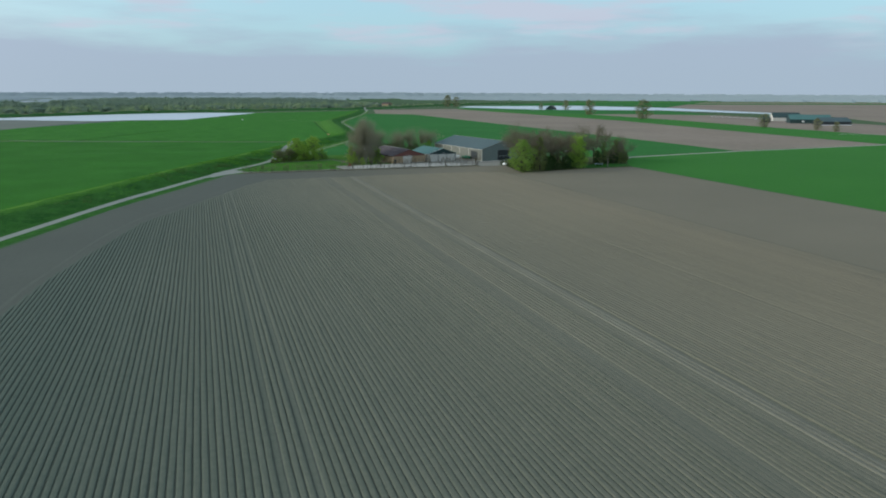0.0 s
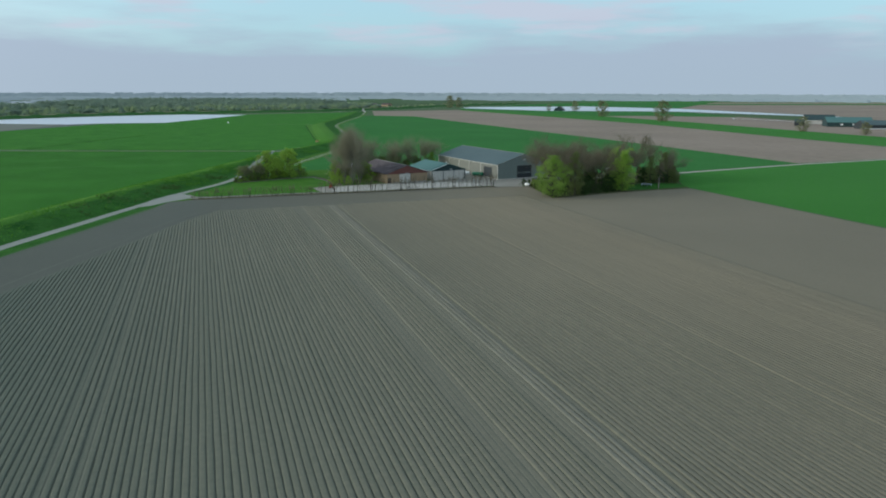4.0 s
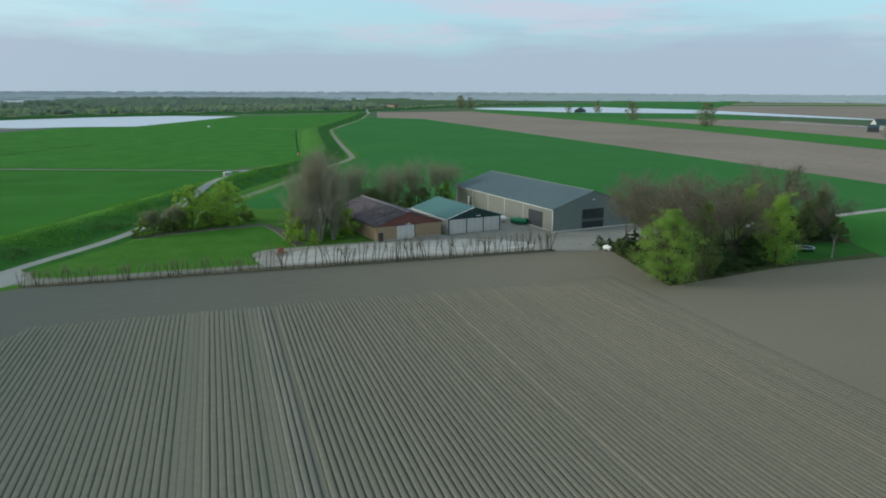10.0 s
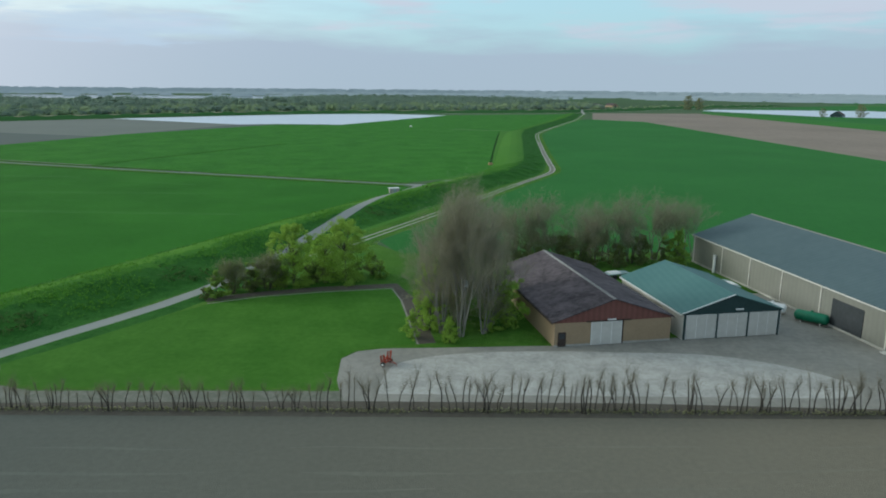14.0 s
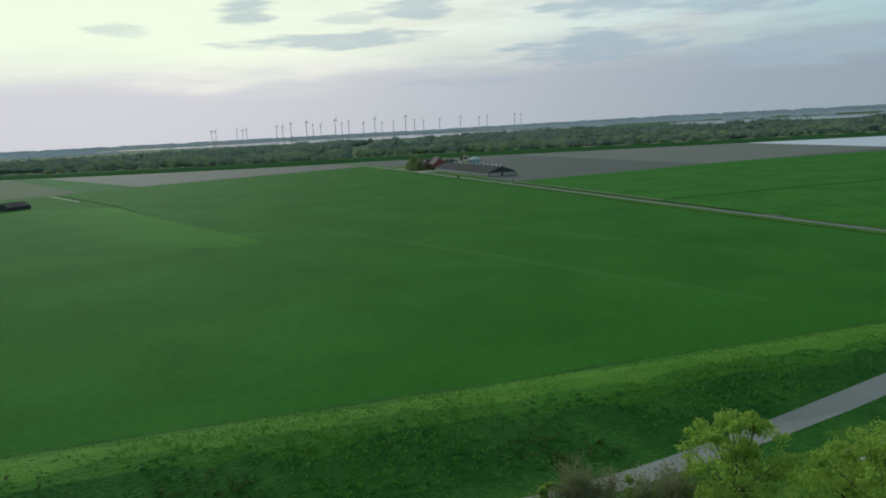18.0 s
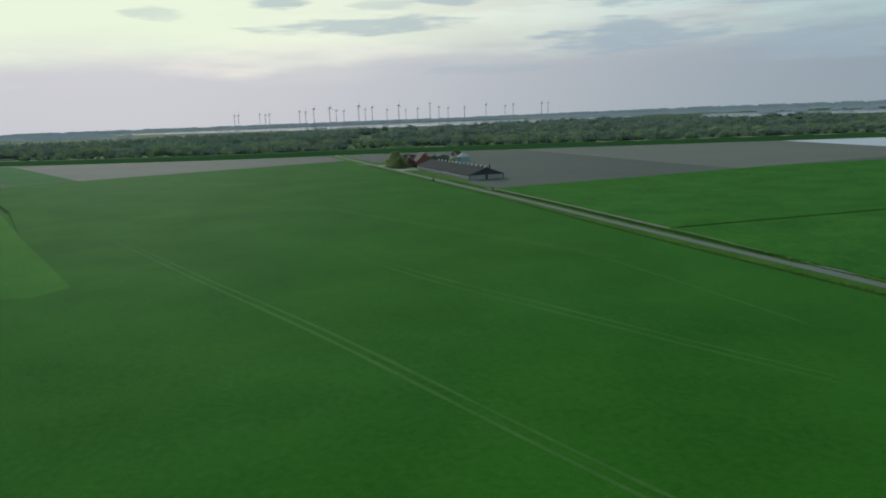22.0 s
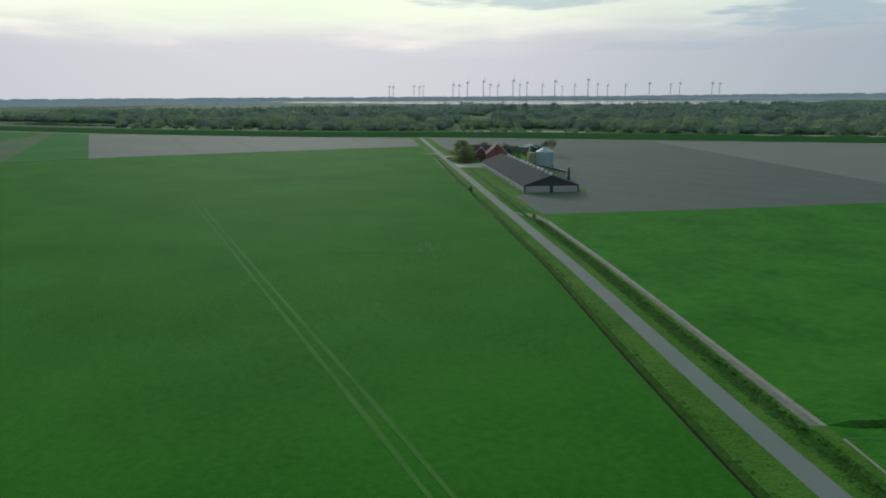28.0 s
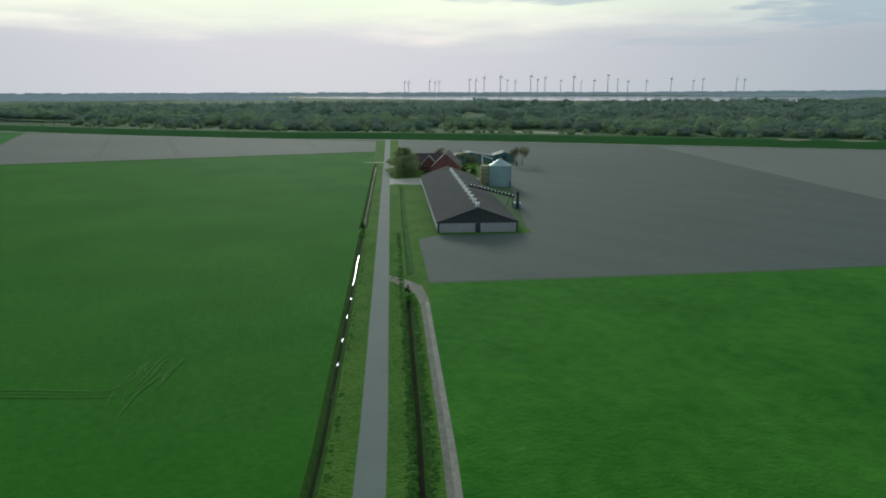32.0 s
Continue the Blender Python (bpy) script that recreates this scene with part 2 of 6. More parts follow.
# The crops' tinted sheen pales them towards the distance, imitating haze.
WHEAT = material("young_wheat", ((0.018, 0.094, 0.005), (0.044, 0.160, 0.014)), (0.035, 0.9), bump=0.6, bump_scale=3.0, spread=0.25, spec=0.02, haze_sheen=(0.04, (0.52, 0.85, 0.50)))
WHEAT_DEEP = material("dense_wheat", ((0.025, 0.112, 0.021), (0.043, 0.158, 0.033)), (0.02, 0.4), bump=0.5, bump_scale=4, spread=0.15, spec=0.02, haze_sheen=(0.025, (0.50, 0.85, 0.58)))
WHEAT_LIGHT = material("light_green_crop", ((0.030, 0.132, 0.012), (0.046, 0.168, 0.020)), (0.015, 0.5), bump=0.8, bump_scale=3, spread=0.2, spec=0.04, haze_sheen=(0.032, (0.50, 0.85, 0.58)))
WHEAT_FRESH = material("fresh_green_crop", ((0.019, 0.096, 0.007), (0.062, 0.196, 0.020)), (0.06, 0.4), bump=0.8, bump_scale=1.6, spread=0.3, spec=0.02, haze_sheen=(0.03, (0.50, 0.85, 0.58)))
GRASS = material("rough_grass", ((0.034, 0.110, 0.010), (0.098, 0.190, 0.030)), (0.09, 0.9), bump=1.0, bump_scale=2.5, spread=0.35, spec=0.04)
# Lush grass, darkened too for the shade on the dike's near slope.
LUSH = material("lush_dike_grass", ((0.014, 0.066, 0.010), (0.056, 0.158, 0.026)), (0.16, 1.1), bump=0.9, bump_scale=2.6, spread=0.35, spec=0.04)
# Yellowish grass, brightened too: the sun on the crest is in the colour.
CREST = material("short_yellowish_dike_grass", ((0.050, 0.150, 0.012), (0.108, 0.228, 0.030)), (0.16, 0.9), bump=0.8, bump_scale=2.0, spread=0.35, spec=0.04)
LAWN = material("mown_meadow_grass", ((0.036, 0.112, 0.012), (0.078, 0.180, 0.026)), (0.14, 1.1), bump=0.5, bump_scale=7, spread=0.12, spec=0.03)
PASTURE = material("yellowish_pasture", ((0.050, 0.146, 0.018), (0.076, 0.182, 0.028)), (0.02, 0.5), bump=0.6, spec=0.04)
FARLAND = material("far_polder_grass", ((0.045, 0.10, 0.04), (0.10, 0.135, 0.07)), (0.0022, 0.01), bump=0, spec=0.04)
FLOOR = material("woodland_floor", ((0.048, 0.088, 0.042), (0.085, 0.125, 0.058)), (0.01, 0.1), bump=0.4, spec=0.04)
MUD = material("dark_ditch_mud", ((0.014, 0.020, 0.010), (0.035, 0.042, 0.020)), (0.2, 1.0), bump=0.4, rough=0.95, spec=0.02)
REED = material("dry_reed", ((0.15, 0.155, 0.085), (0.27, 0.26, 0.155)), (0.03, 0.3), bump=0.5)
ASPHALT = material("worn_asphalt", ((0.200, 0.210, 0.192), (0.262, 0.272, 0.246)), (0.1, 2.5), bump=0.25, bump_scale=12, spread=0.02)
GRAVEL = material("pale_gravel", ((0.25, 0.24, 0.21), (0.38, 0.36, 0.32)), (0.12, 1.6), bump=0.5, bump_scale=6, spread=0.06)
CONCRETE = material("pale_yard_concrete", ((0.235, 0.232, 0.205), (0.470, 0.455, 0.408)), (0.35, 1.5), bump=0.3, bump_scale=6, spread=0.03)
YARD = material("dusty_hardcore", ((0.165, 0.160, 0.136), (0.295, 0.281, 0.240)), (0.16, 1.1), bump=0.3, bump_scale=8, spread=0.04)
PLASTIC = material("white_crop_film", ((0.40, 0.44, 0.50), (0.56, 0.60, 0.66)), (0.03, 0.3), rough=0.35, bump=0.2, stripes=(0.35, 0.38, 0.35))
WATER = bpy.data.materials.new("still_water")
WATER.use_nodes = True
_b = WATER.node_tree.nodes["Principled BSDF"]
_b.inputs["Base Color"].default_value, _b.inputs["Roughness"].default_value, _b.inputs["IOR"].default_value = (0.03, 0.04, 0.04, 1), 0.06, 1.33
_n = WATER.node_tree.nodes.new("ShaderNodeTexNoise")
_n.inputs["Scale"].default_value = 3.0
_p = WATER.node_tree.nodes.new("ShaderNodeBump")
_p.inputs["Strength"].default_value, _p.inputs["Distance"].default_value = 0.1, 0.02
WATER.node_tree.links.new(_n.outputs["Fac"], _p.inputs["Height"])
WATER.node_tree.links.new(_p.outputs[0], _b.inputs["Normal"])
BARK = material("grey_brown_bark", ((0.055, 0.048, 0.040), (0.11, 0.098, 0.082)), (0.5, 4), bump=0.6)
BARK_PALE = material("pale_bark", ((0.17, 0.16, 0.138), (0.29, 0.275, 0.24)), (0.5, 4), bump=0.5)
TWIG = material("bare_twigs", ((0.235, 0.222, 0.155), (0.360, 0.340, 0.245)), (0.3, 2), bump=0, islands=0.5, through_light=0.45, spec=0.05)
TWIG_RED = material("reddish_budding_twigs", ((0.165, 0.136, 0.088), (0.260, 0.215, 0.145)), (0.3, 2), bump=0, islands=0.5, through_light=0.45, spec=0.05)
LEAF_BRIGHT = material("fresh_spring_leaves", ((0.190, 0.315, 0.055), (0.300, 0.435, 0.090)), (0.25, 1.2), bump=0, islands=0.45, rough=0.6, through_light=0.5, spec=0.1)
LEAF = material("young_green_leaves", ((0.225, 0.365, 0.055), (0.360, 0.510, 0.090)), (0.25, 1.2), bump=0, islands=0.4, rough=0.6, through_light=0.5, spec=0.1)
LEAF_OLIVE = material("olive_budding_leaves", ((0.135, 0.175, 0.062), (0.230, 0.272, 0.100)), (0.25, 1.2), bump=0, islands=0.45, rough=0.6, through_light=0.5, spec=0.1)
LEAF_DARK = material("dark_evergreen_leaves", ((0.030, 0.068, 0.020), (0.075, 0.125, 0.036)), (0.2, 1.2), bump=0, islands=0.5, rough=0.6, through_light=0.3, spec=0.1)
# Lifted colours and a blue-grey sheen carry the haze before the woods.
WOODS = material("early_spring_woods", ((0.142, 0.200, 0.152), (0.252, 0.330, 0.240)), (0.016, 0.05), bump=0, islands=0.2, through_light=0.5, spec=0.05, haze_sheen=(0.08, (0.8, 0.9, 0.95)))
# Haze of the distance is put into these bluish base colours.
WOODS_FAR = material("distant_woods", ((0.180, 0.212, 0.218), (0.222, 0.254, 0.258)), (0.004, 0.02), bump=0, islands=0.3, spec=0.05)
# A faint glow of their own pales the far woods like haze.
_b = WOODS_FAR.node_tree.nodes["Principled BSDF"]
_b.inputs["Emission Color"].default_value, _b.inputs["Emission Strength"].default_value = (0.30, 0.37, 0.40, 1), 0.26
BRICK_TAN = material("tan_brickwork", ((0.27, 0.20, 0.125), (0.36, 0.27, 0.17)), (0.3, 3), bump=0.3, bump_scale=14, spread=0.01)
BRICK_RED = material("red_brickwork", ((0.165, 0.062, 0.056), (0.250, 0.098, 0.086)), (0.3, 3), bump=0.3, bump_scale=14, spread=0.01)
FIBRE = material("weathered_fibre_cement", ((0.022, 0.019, 0.021), (0.150, 0.126, 0.132)), (0.30, 1.3), bump=0.3, bump_scale=3, spread=0.05, spec=0.12)
RIDGE_CAP = material("lichened_ridge_cap", ((0.15, 0.15, 0.14), (0.30, 0.29, 0.28)), (0.5, 2.0), bump=0.2, spec=0.1)
RUST = material("red_brown_cladding", ((0.13, 0.055, 0.045), (0.19, 0.085, 0.07)), (0.4, 2), bump=0.2, stripes=(1.2, 0, 0.4))
TEAL = material("green_coated_sheet_roof", ((0.055, 0.135, 0.125), (0.085, 0.175, 0.16)), (0.12, 0.9), rough=0.6, bump=0.1, stripes=(1.0, 0.16, 0.25), spec=0.25)
SLATE = material("grey_blue_sheet_roof", ((0.058, 0.090, 0.095), (0.090, 0.125, 0.130)), (0.08, 0.7), rough=0.65, bump=0.1, stripes=(1.0, 1.72, 0.22), spec=0.2)
GREY_CLAD = material("grey_green_cladding", ((0.162, 0.200, 0.184), (0.210, 0.248, 0.228)), (0.2, 1.0), rough=0.55, bump=0.1, stripes=(1.0, 0.15, 0.25))
BEIGE_CLAD = material("beige_sheet_cladding", ((0.168, 0.172, 0.146), (0.215, 0.215, 0.184)), (0.2, 1.0), rough=0.6, bump=0.1, stripes=(1.0, 1.72, 0.25))
WHITE_CLAD = material("off_white_panels", ((0.47, 0.455, 0.405), (0.60, 0.58, 0.53)), (0.3, 1.5), rough=0.6, bump=0.1)
WHITE = material("white_paint", ((0.66, 0.66, 0.63), (0.80, 0.80, 0.77)), (0.4, 2), rough=0.5, bump=0.05)
DARK = material("dark_door_sheet", ((0.028, 0.033, 0.036), (0.05, 0.056, 0.06)), (0.5, 2), rough=0.5, bump=0.1)
DARK_TEAL = material("dark_green_gable_sheet", ((0.018, 0.040, 0.040), (0.03, 0.06, 0.058)), (0.5, 2), rough=0.5, bump=0.1)
DARK_WOOD = material("dark_stained_wood", ((0.04, 0.03, 0.025), (0.075, 0.055, 0.045)), (0.5, 3), bump=0.2)
TANK_GREEN = material("green_painted_steel", ((0.01, 0.11, 0.055), (0.02, 0.16, 0.085)), (0.5, 2), rough=0.4, bump=0.05)
RED_PAINT = material("red_machine_paint", ((0.26, 0.04, 0.02), (0.38, 0.075, 0.04)), (0.8, 4), rough=0.5, bump=0.1)
ROOF_DARK = material("dark_corrugated_roof", ((0.046, 0.050, 0.050), (0.078, 0.080, 0.078)), (0.15, 0.9), bump=0.2, stripes=(0.9, 0.36, 0.2), spec=0.05, rough=0.97)
TILE_DARK = material("dark_roof_tiles", ((0.06, 0.045, 0.045), (0.11, 0.085, 0.08)), (0.3, 2), bump=0.3)
GALV = material("galvanised_steel", ((0.24, 0.34, 0.33), (0.36, 0.46, 0.45)), (0.3, 1.5), rough=0.5, metal=0.25, bump=0.05)
YELLOWED = material("yellowed_panel_board", ((0.30, 0.29, 0.15), (0.40, 0.38, 0.21)), (0.3, 1.5), bump=0.1)
BLACK_RUBBER = material("black_rubber", ((0.012, 0.012, 0.012), (0.03, 0.03, 0.03)), (1, 4), rough=0.7, bump=0.1)
LITTER = material("leaf_litter", ((0.050, 0.046, 0.030), (0.075, 0.105, 0.032)), (0.15, 0.9), bump=0.8, bump_scale=3, spec=0.04)
SOIL_MARK = material("pressed_clay", ((0.142, 0.134, 0.109), (0.202, 0.188, 0.152)), (0.2, 1.5), bump=0.4, spec=0.1, drift=(20, 130, (0.64, 0.73, 0.76), (1.05, 1.02, 0.93)))
PALE_PANEL = material("grey_pink_wall_panels", ((0.30, 0.285, 0.28), (0.40, 0.38, 0.375)), (0.3, 1.5), bump=0.1, spec=0.15)
# Tone between the painted sunlit crest and the painted shaded slope.
DIKE_MID = material("mixed_dike_grass", ((0.032, 0.114, 0.010), (0.070, 0.178, 0.023)), (0.11, 0.9), bump=1.0, bump_scale=2.0, spread=0.4, spec=0.04)
WHEAT_PALE = material("slightly_lighter_wheat", ((0.018, 0.094, 0.005), (0.044, 0.160, 0.014)), (0.035, 0.9), bump=0.6, bump_scale=3.0, spread=0.25, spec=0.02, haze_sheen=(0.04, (0.52, 0.85, 0.50)), drift=(396, 440, (1.0, 1.0, 1.0), (1.7, 1.42, 1.5), 1))
PATH = material("worn_grey_path", ((0.150, 0.150, 0.120), (0.290, 0.275, 0.235)), (0.3, 1.4), bump=0.5, bump_scale=6, spread=0.06)
SOIL_WEDGE = material("dry_light_soil", ((0.128, 0.140, 0.120), (0.174, 0.188, 0.162)), (0.012, 0.4), bump=0.4, stripes=(0.08, 0.36, 0.14), spec=0.1)
DULL_PATH = material("mossy_grey_path", ((0.085, 0.095, 0.062), (0.200, 0.195, 0.160)), (0.35, 1.4), bump=0.5, bump_scale=6, spread=0.06)
DIKE_FAR = material("dull_far_dike_grass", ((0.034, 0.098, 0.026), (0.056, 0.135, 0.040)), (0.02, 0.3), bump=0.5, spec=0.03)
BANK = material("rank_ditch_bank_grass", ((0.022, 0.074, 0.010), (0.062, 0.132, 0.026)), (0.35, 1.4), bump=0.9, bump_scale=3, spread=0.3, spec=0.03)
LANE_ASPHALT = material("grey_lane_asphalt", ((0.118, 0.142, 0.126), (0.158, 0.186, 0.164)), (0.12, 2.5), bump=0.25, bump_scale=12, spread=0.02)
FARM_LEAF = material("pale_olive_leaves", ((0.195, 0.250, 0.110), (0.300, 0.360, 0.165)), (0.25, 1.2), bump=0, islands=0.4, rough=0.6, through_light=0.5, spec=0.1)
SOIL_BED = material("dark_garden_soil", ((0.072, 0.062, 0.050), (0.115, 0.105, 0.080)), (0.3, 1.2), bump=0.6, bump_scale=4, spec=0.1)
BUDS = material("olive_swelling_buds", ((0.195, 0.205, 0.108), (0.305, 0.308, 0.170)), (0.2, 1.0), bump=0, islands=0.5, through_light=0.5, spec=0.05)
TWIG_DARK = material("dark_brown_twigs", ((0.135, 0.122, 0.082), (0.230, 0.208, 0.142)), (0.3, 2), bump=0, islands=0.5, through_light=0.4)
BUDS_DARK = material("brown_budding_twig_tips", ((0.165, 0.145, 0.098), (0.275, 0.245, 0.165)), (0.2, 1.0), bump=0, islands=0.5, through_light=0.5, spec=0.05)
HERB = material("bright_dike_herbs", ((0.060, 0.180, 0.018), (0.135, 0.290, 0.040)), (0.3, 1.5), bump=0, islands=0.4, through_light=0.35, spec=0.05)
DEAD_GRASS = material("grey_brown_stalks", ((0.052, 0.108, 0.028), (0.105, 0.165, 0.052)), (0.3, 1.5), bump=0, islands=0.4, through_light=0.3, spec=0.05)
HEDGE_BARK = material("dark_damp_bark", ((0.032, 0.028, 0.024), (0.070, 0.062, 0.052)), (0.5, 4), bump=0.6)
TURBINE = material("grey_white_turbine", ((0.34, 0.35, 0.38), (0.42, 0.43, 0.46)), (0.02, 0.1), rough=0.5, bump=0)


# ---- mesh tools ----
class Buf:
    """Collects vertices and faces of one mesh."""

    def __init__(self):
        self.v, self.f = [], []

    def box(self, x0, y0, z0, x1, y1, z1):
        n = len(self.v)
        self.v += [(x0, y0, z0), (x1, y0, z0), (x1, y1, z0), (x0, y1, z0), (x0, y0, z1), (x1, y0, z1), (x1, y1, z1), (x0, y1, z1)]
        self.f += [tuple(n + i for i in q) for q in ((3, 2, 1, 0), (4, 5, 6, 7), (0, 1, 5, 4), (1, 2, 6, 5), (2, 3, 7, 6), (3, 0, 4, 7))]
        return self

    def prism(self, poly, axis, a, b):
        """A polygon in the plane across axis ('x': (y, z) points, 'y': (x, z), 'z': (x, y)), drawn out from a to b."""
        n, k = len(self.v), len(poly)
        for c in (a, b):
            for p, q in poly:
                self.v.append({"x": (c, p, q), "y": (p, c, q), "z": (p, q, c)}[axis])
        self.f += [tuple(range(n + k - 1, n - 1, -1)), tuple(range(n + k, n + 2 * k))]
        self.f += [(n + i, n + (i + 1) % k, n + k + (i + 1) % k, n + k + i) for i in range(k)]
        return self

    def tube(self, p, q, r0, r1, sides=6, cap=True):
        p, q = Vector(p), Vector(q)
        d = (q - p).normalized()
        a = d.orthogonal().normalized()
        b = d.cross(a)
        n = len(self.v)
        for c, r in ((p, r0), (q, r1)):
            for i in range(sides):
                w = 2 * math.pi * i / sides
                self.v.append(tuple(c + r * (math.cos(w) * a + math.sin(w) * b)))
        self.f += [(n + i, n + (i + 1) % sides, n + sides + (i + 1) % sides, n + sides + i) for i in range(sides)]
        if cap:
            self.f += [tuple(range(n + sides - 1, n - 1, -1)), tuple(range(n + sides, n + 2 * sides))]
        return self

    def turned(self, rings, centre=(0, 0), sides=20, axis="z"):
        """A turned body: rings of (height, radius)."""
        n = len(self.v)
        for h, r in rings:
            for i in range(sides):
                w = 2 * math.pi * i / sides
                u, t = centre[0] + r * math.cos(w), centre[1] + r * math.sin(w)
                self.v.append((u, t, h) if axis == "z" else (h, u, t) if axis == "x" else (t, h, u))
        for k in range(len(rings) - 1):
            for i in range(sides):
                j = (i + 1) % sides
                self.f.append((n + k * sides + i, n + k * sides + j, n + (k + 1) * sides + j, n + (k + 1) * sides + i))
        self.f += [tuple(range(n + sides - 1, n - 1, -1)), tuple(range(n + (len(rings) - 1) * sides, n + len(rings) * sides))]
        return self

    def tri(self, c, size, rnd, flat=0.0):
        """One small leaf clump: a bent quad at c with a random turn."""
        a = Vector((rnd.gauss(0, 1), rnd.gauss(0, 1), rnd.gauss(0, 1) * (1 - flat))).normalized()
        b = a.orthogonal().normalized()
        w = rnd.random() * 6.283
        b = (Matrix.Rotation(w, 3, a) @ b)
        c = Vector(c)
        n = len(self.v)
        s = size * (0.6 + 0.8 * rnd.random())
        k = a.cross(b)
        self.v += [tuple(c - 0.5 * s * a), tuple(c + 0.32 * s * b), tuple(c + 0.5 * s * a + 0.12 * s * k), tuple(c - 0.32 * s * b + 0.08 * s * k)]
        self.f.append((n, n + 1, n + 2, n + 3))

    def blade(self, p, q, w):
        """A thin twig from p to q."""
        p, q = Vector(p), Vector(q)
        s = (q - p).cross(Vector((0.3, 0.5, 0.8))).normalized() * w
        n = len(self.v)
        self.v += [tuple(p - s), tuple(p + s), tuple(q)]
        self.f.append((n, n + 1, n + 2))

    def mesh(self, name, mat, smooth=False):
        me = bpy.data.meshes.new(name)
        me.from_pydata(self.v, [], self.f)
        me.materials.append(mat)
        if smooth:
            me.shade_smooth()
        return me


def part(name, buf, mat, parent, label="", smooth=False):
    ob = new(name, buf.mesh(name, mat, smooth))
    ob.parent = parent
    if label:
        ob["label"] = label
    return ob


def thing(name, m, label, category, group="", kind=""):
    ob = new(name)
    ob.matrix_world = m
    return tagged(ob, label, category, group, kind)


def solo(name, buf, mat, m, label, category, group="", kind="", smooth=False):
    ob = new(name, buf.mesh(name, mat, smooth))
    ob.matrix_world = m
    return tagged(ob, label, category, group, kind)


# ---- plan of the ground ----
ALONG, ACROSS = Vector((-0.9363, 0.3512)), Vector((0.3512, 0.9363))


def lane(s, n):
    """A place by its way along the farm lane and its distance to the lane's right."""
    n += float(np.interp(s, (0, 60, 110, 140, 165, 185, 205, 225, 245), (0, -0.4, -0.9, -1.1, -1.2, -1.1, -0.7, -0.3, 0)))
    p = Vector((75.6, 515.0)) + s * ALONG + n * ACROSS
    return (p.x, p.y)


def lane_run(stops, values, step=12.0):
    """A line along the lane whose distance to the lane's right goes through the values at the stops."""
    n = max(1, int(round((stops[-1] - stops[0]) / step)))
    return [lane(q, float(np.interp(q, stops, values))) for q in (stops[0] + (stops[-1] - stops[0]) * i / n for i in range(n + 1))]


# distances from the lane's middle of the ditches beside it and of the crop's edge to its right
LEFT_DITCH = ((8, 112, 160, 190, 215, 240, 300, 353), (-5.4, -6.4, -6.4, -6.1, -5.7, -5.2, -5.15, -5.2))
RIGHT_DITCH = ((128, 150, 180, 215, 240, 297), (3.4, 4.2, 4.5, 4.5, 4.75, 4.8))
RIGHT_EDGE = ((10, 100, 112, 128, 150, 170, 296), (5.0, 4.6, 4.2, 5.3, 6.7, 8.0, 8.3))


def offset_line(line, d):
    """The line moved d metres to its right."""
    out = []
    for i, p in enumerate(line):
        a, b = Vector(line[max(i - 1, 0)]), Vector(line[min(i + 1, len(line) - 1)])
        t = (b - a).normalized()
        out.append((p[0] + d * t.y, p[1] - d * t.x))
    return out


def smooth_line(line, steps=4):
    """Catmull-Rom through the points."""
    pts = [Vector(p) for p in line]
    out = []
    for i in range(len(pts) - 1):
        a, b, c, d = pts[max(i - 1, 0)], pts[i], pts[i + 1], pts[min(i + 2, len(pts) - 1)]
        for k in range(steps):
            t = k / steps
            q = 0.5 * (2 * b + (c - a) * t + (2 * a - 5 * b + 4 * c - d) * t * t + (3 * b - a - 3 * c + d) * t ** 3)
            out.append((q.x, q.y))
    out.append(tuple(pts[-1]))
    return out


def strip(line, a, b):
    return offset_line(line, a) + offset_line(line, b)[::-1]


# far toe of the low inner dike, from the south
DIKE = smooth_line([(-150, 30), (-104, 130), (-69, 211), (-14.5, 337), (10, 387), (37.6, 446), (67.5, 504), (88, 541), (100, 565), (109, 608), (123, 720), (138, 835), (157, 905), (190, 1008), (230, 1135), (280, 1320)], 4)
DIKE_PROFILE = ((0, 0.0), (7, 1.9), (11, 2.3), (14, 2.2), (24, 0.15), (26, 0.0))
# the outer dike, from the west
OUTER = smooth_line([(-1500, 120), (-1150, 260), (-822, 492), (-642, 656), (-568, 762), (-489, 852), (-362, 985), (-225, 1130), (-90, 1250), (90, 1320), (300, 1400), (470, 1560), (640, 1760), (900, 1950)], 3)
OUTER_PROFILE = ((-34, 0.0), (-20, 4.0), (-15, 4.3), (-11, 4.0), (0, 0.0))
ROAD = smooth_line([(-140, -60), (-98, 60), (-62, 150), (-44.5, 195.5), (-24.5, 249), (-9, 284), (5.5, 316), (17, 340), (34.8, 371.6), (46.5, 414), (59.5, 470), (67, 496), (75.6, 514)], 4)
TRACK = smooth_line([(50.5, 398.5), (54.5, 406), (59.8, 416.5), (83.3, 464), (110, 520), (126.5, 553), (132.7, 572), (136.6, 605), (141.5, 650), (150, 722), (164.5, 832), (182, 896), (215, 1000), (256, 1127), (306, 1320)], 4)


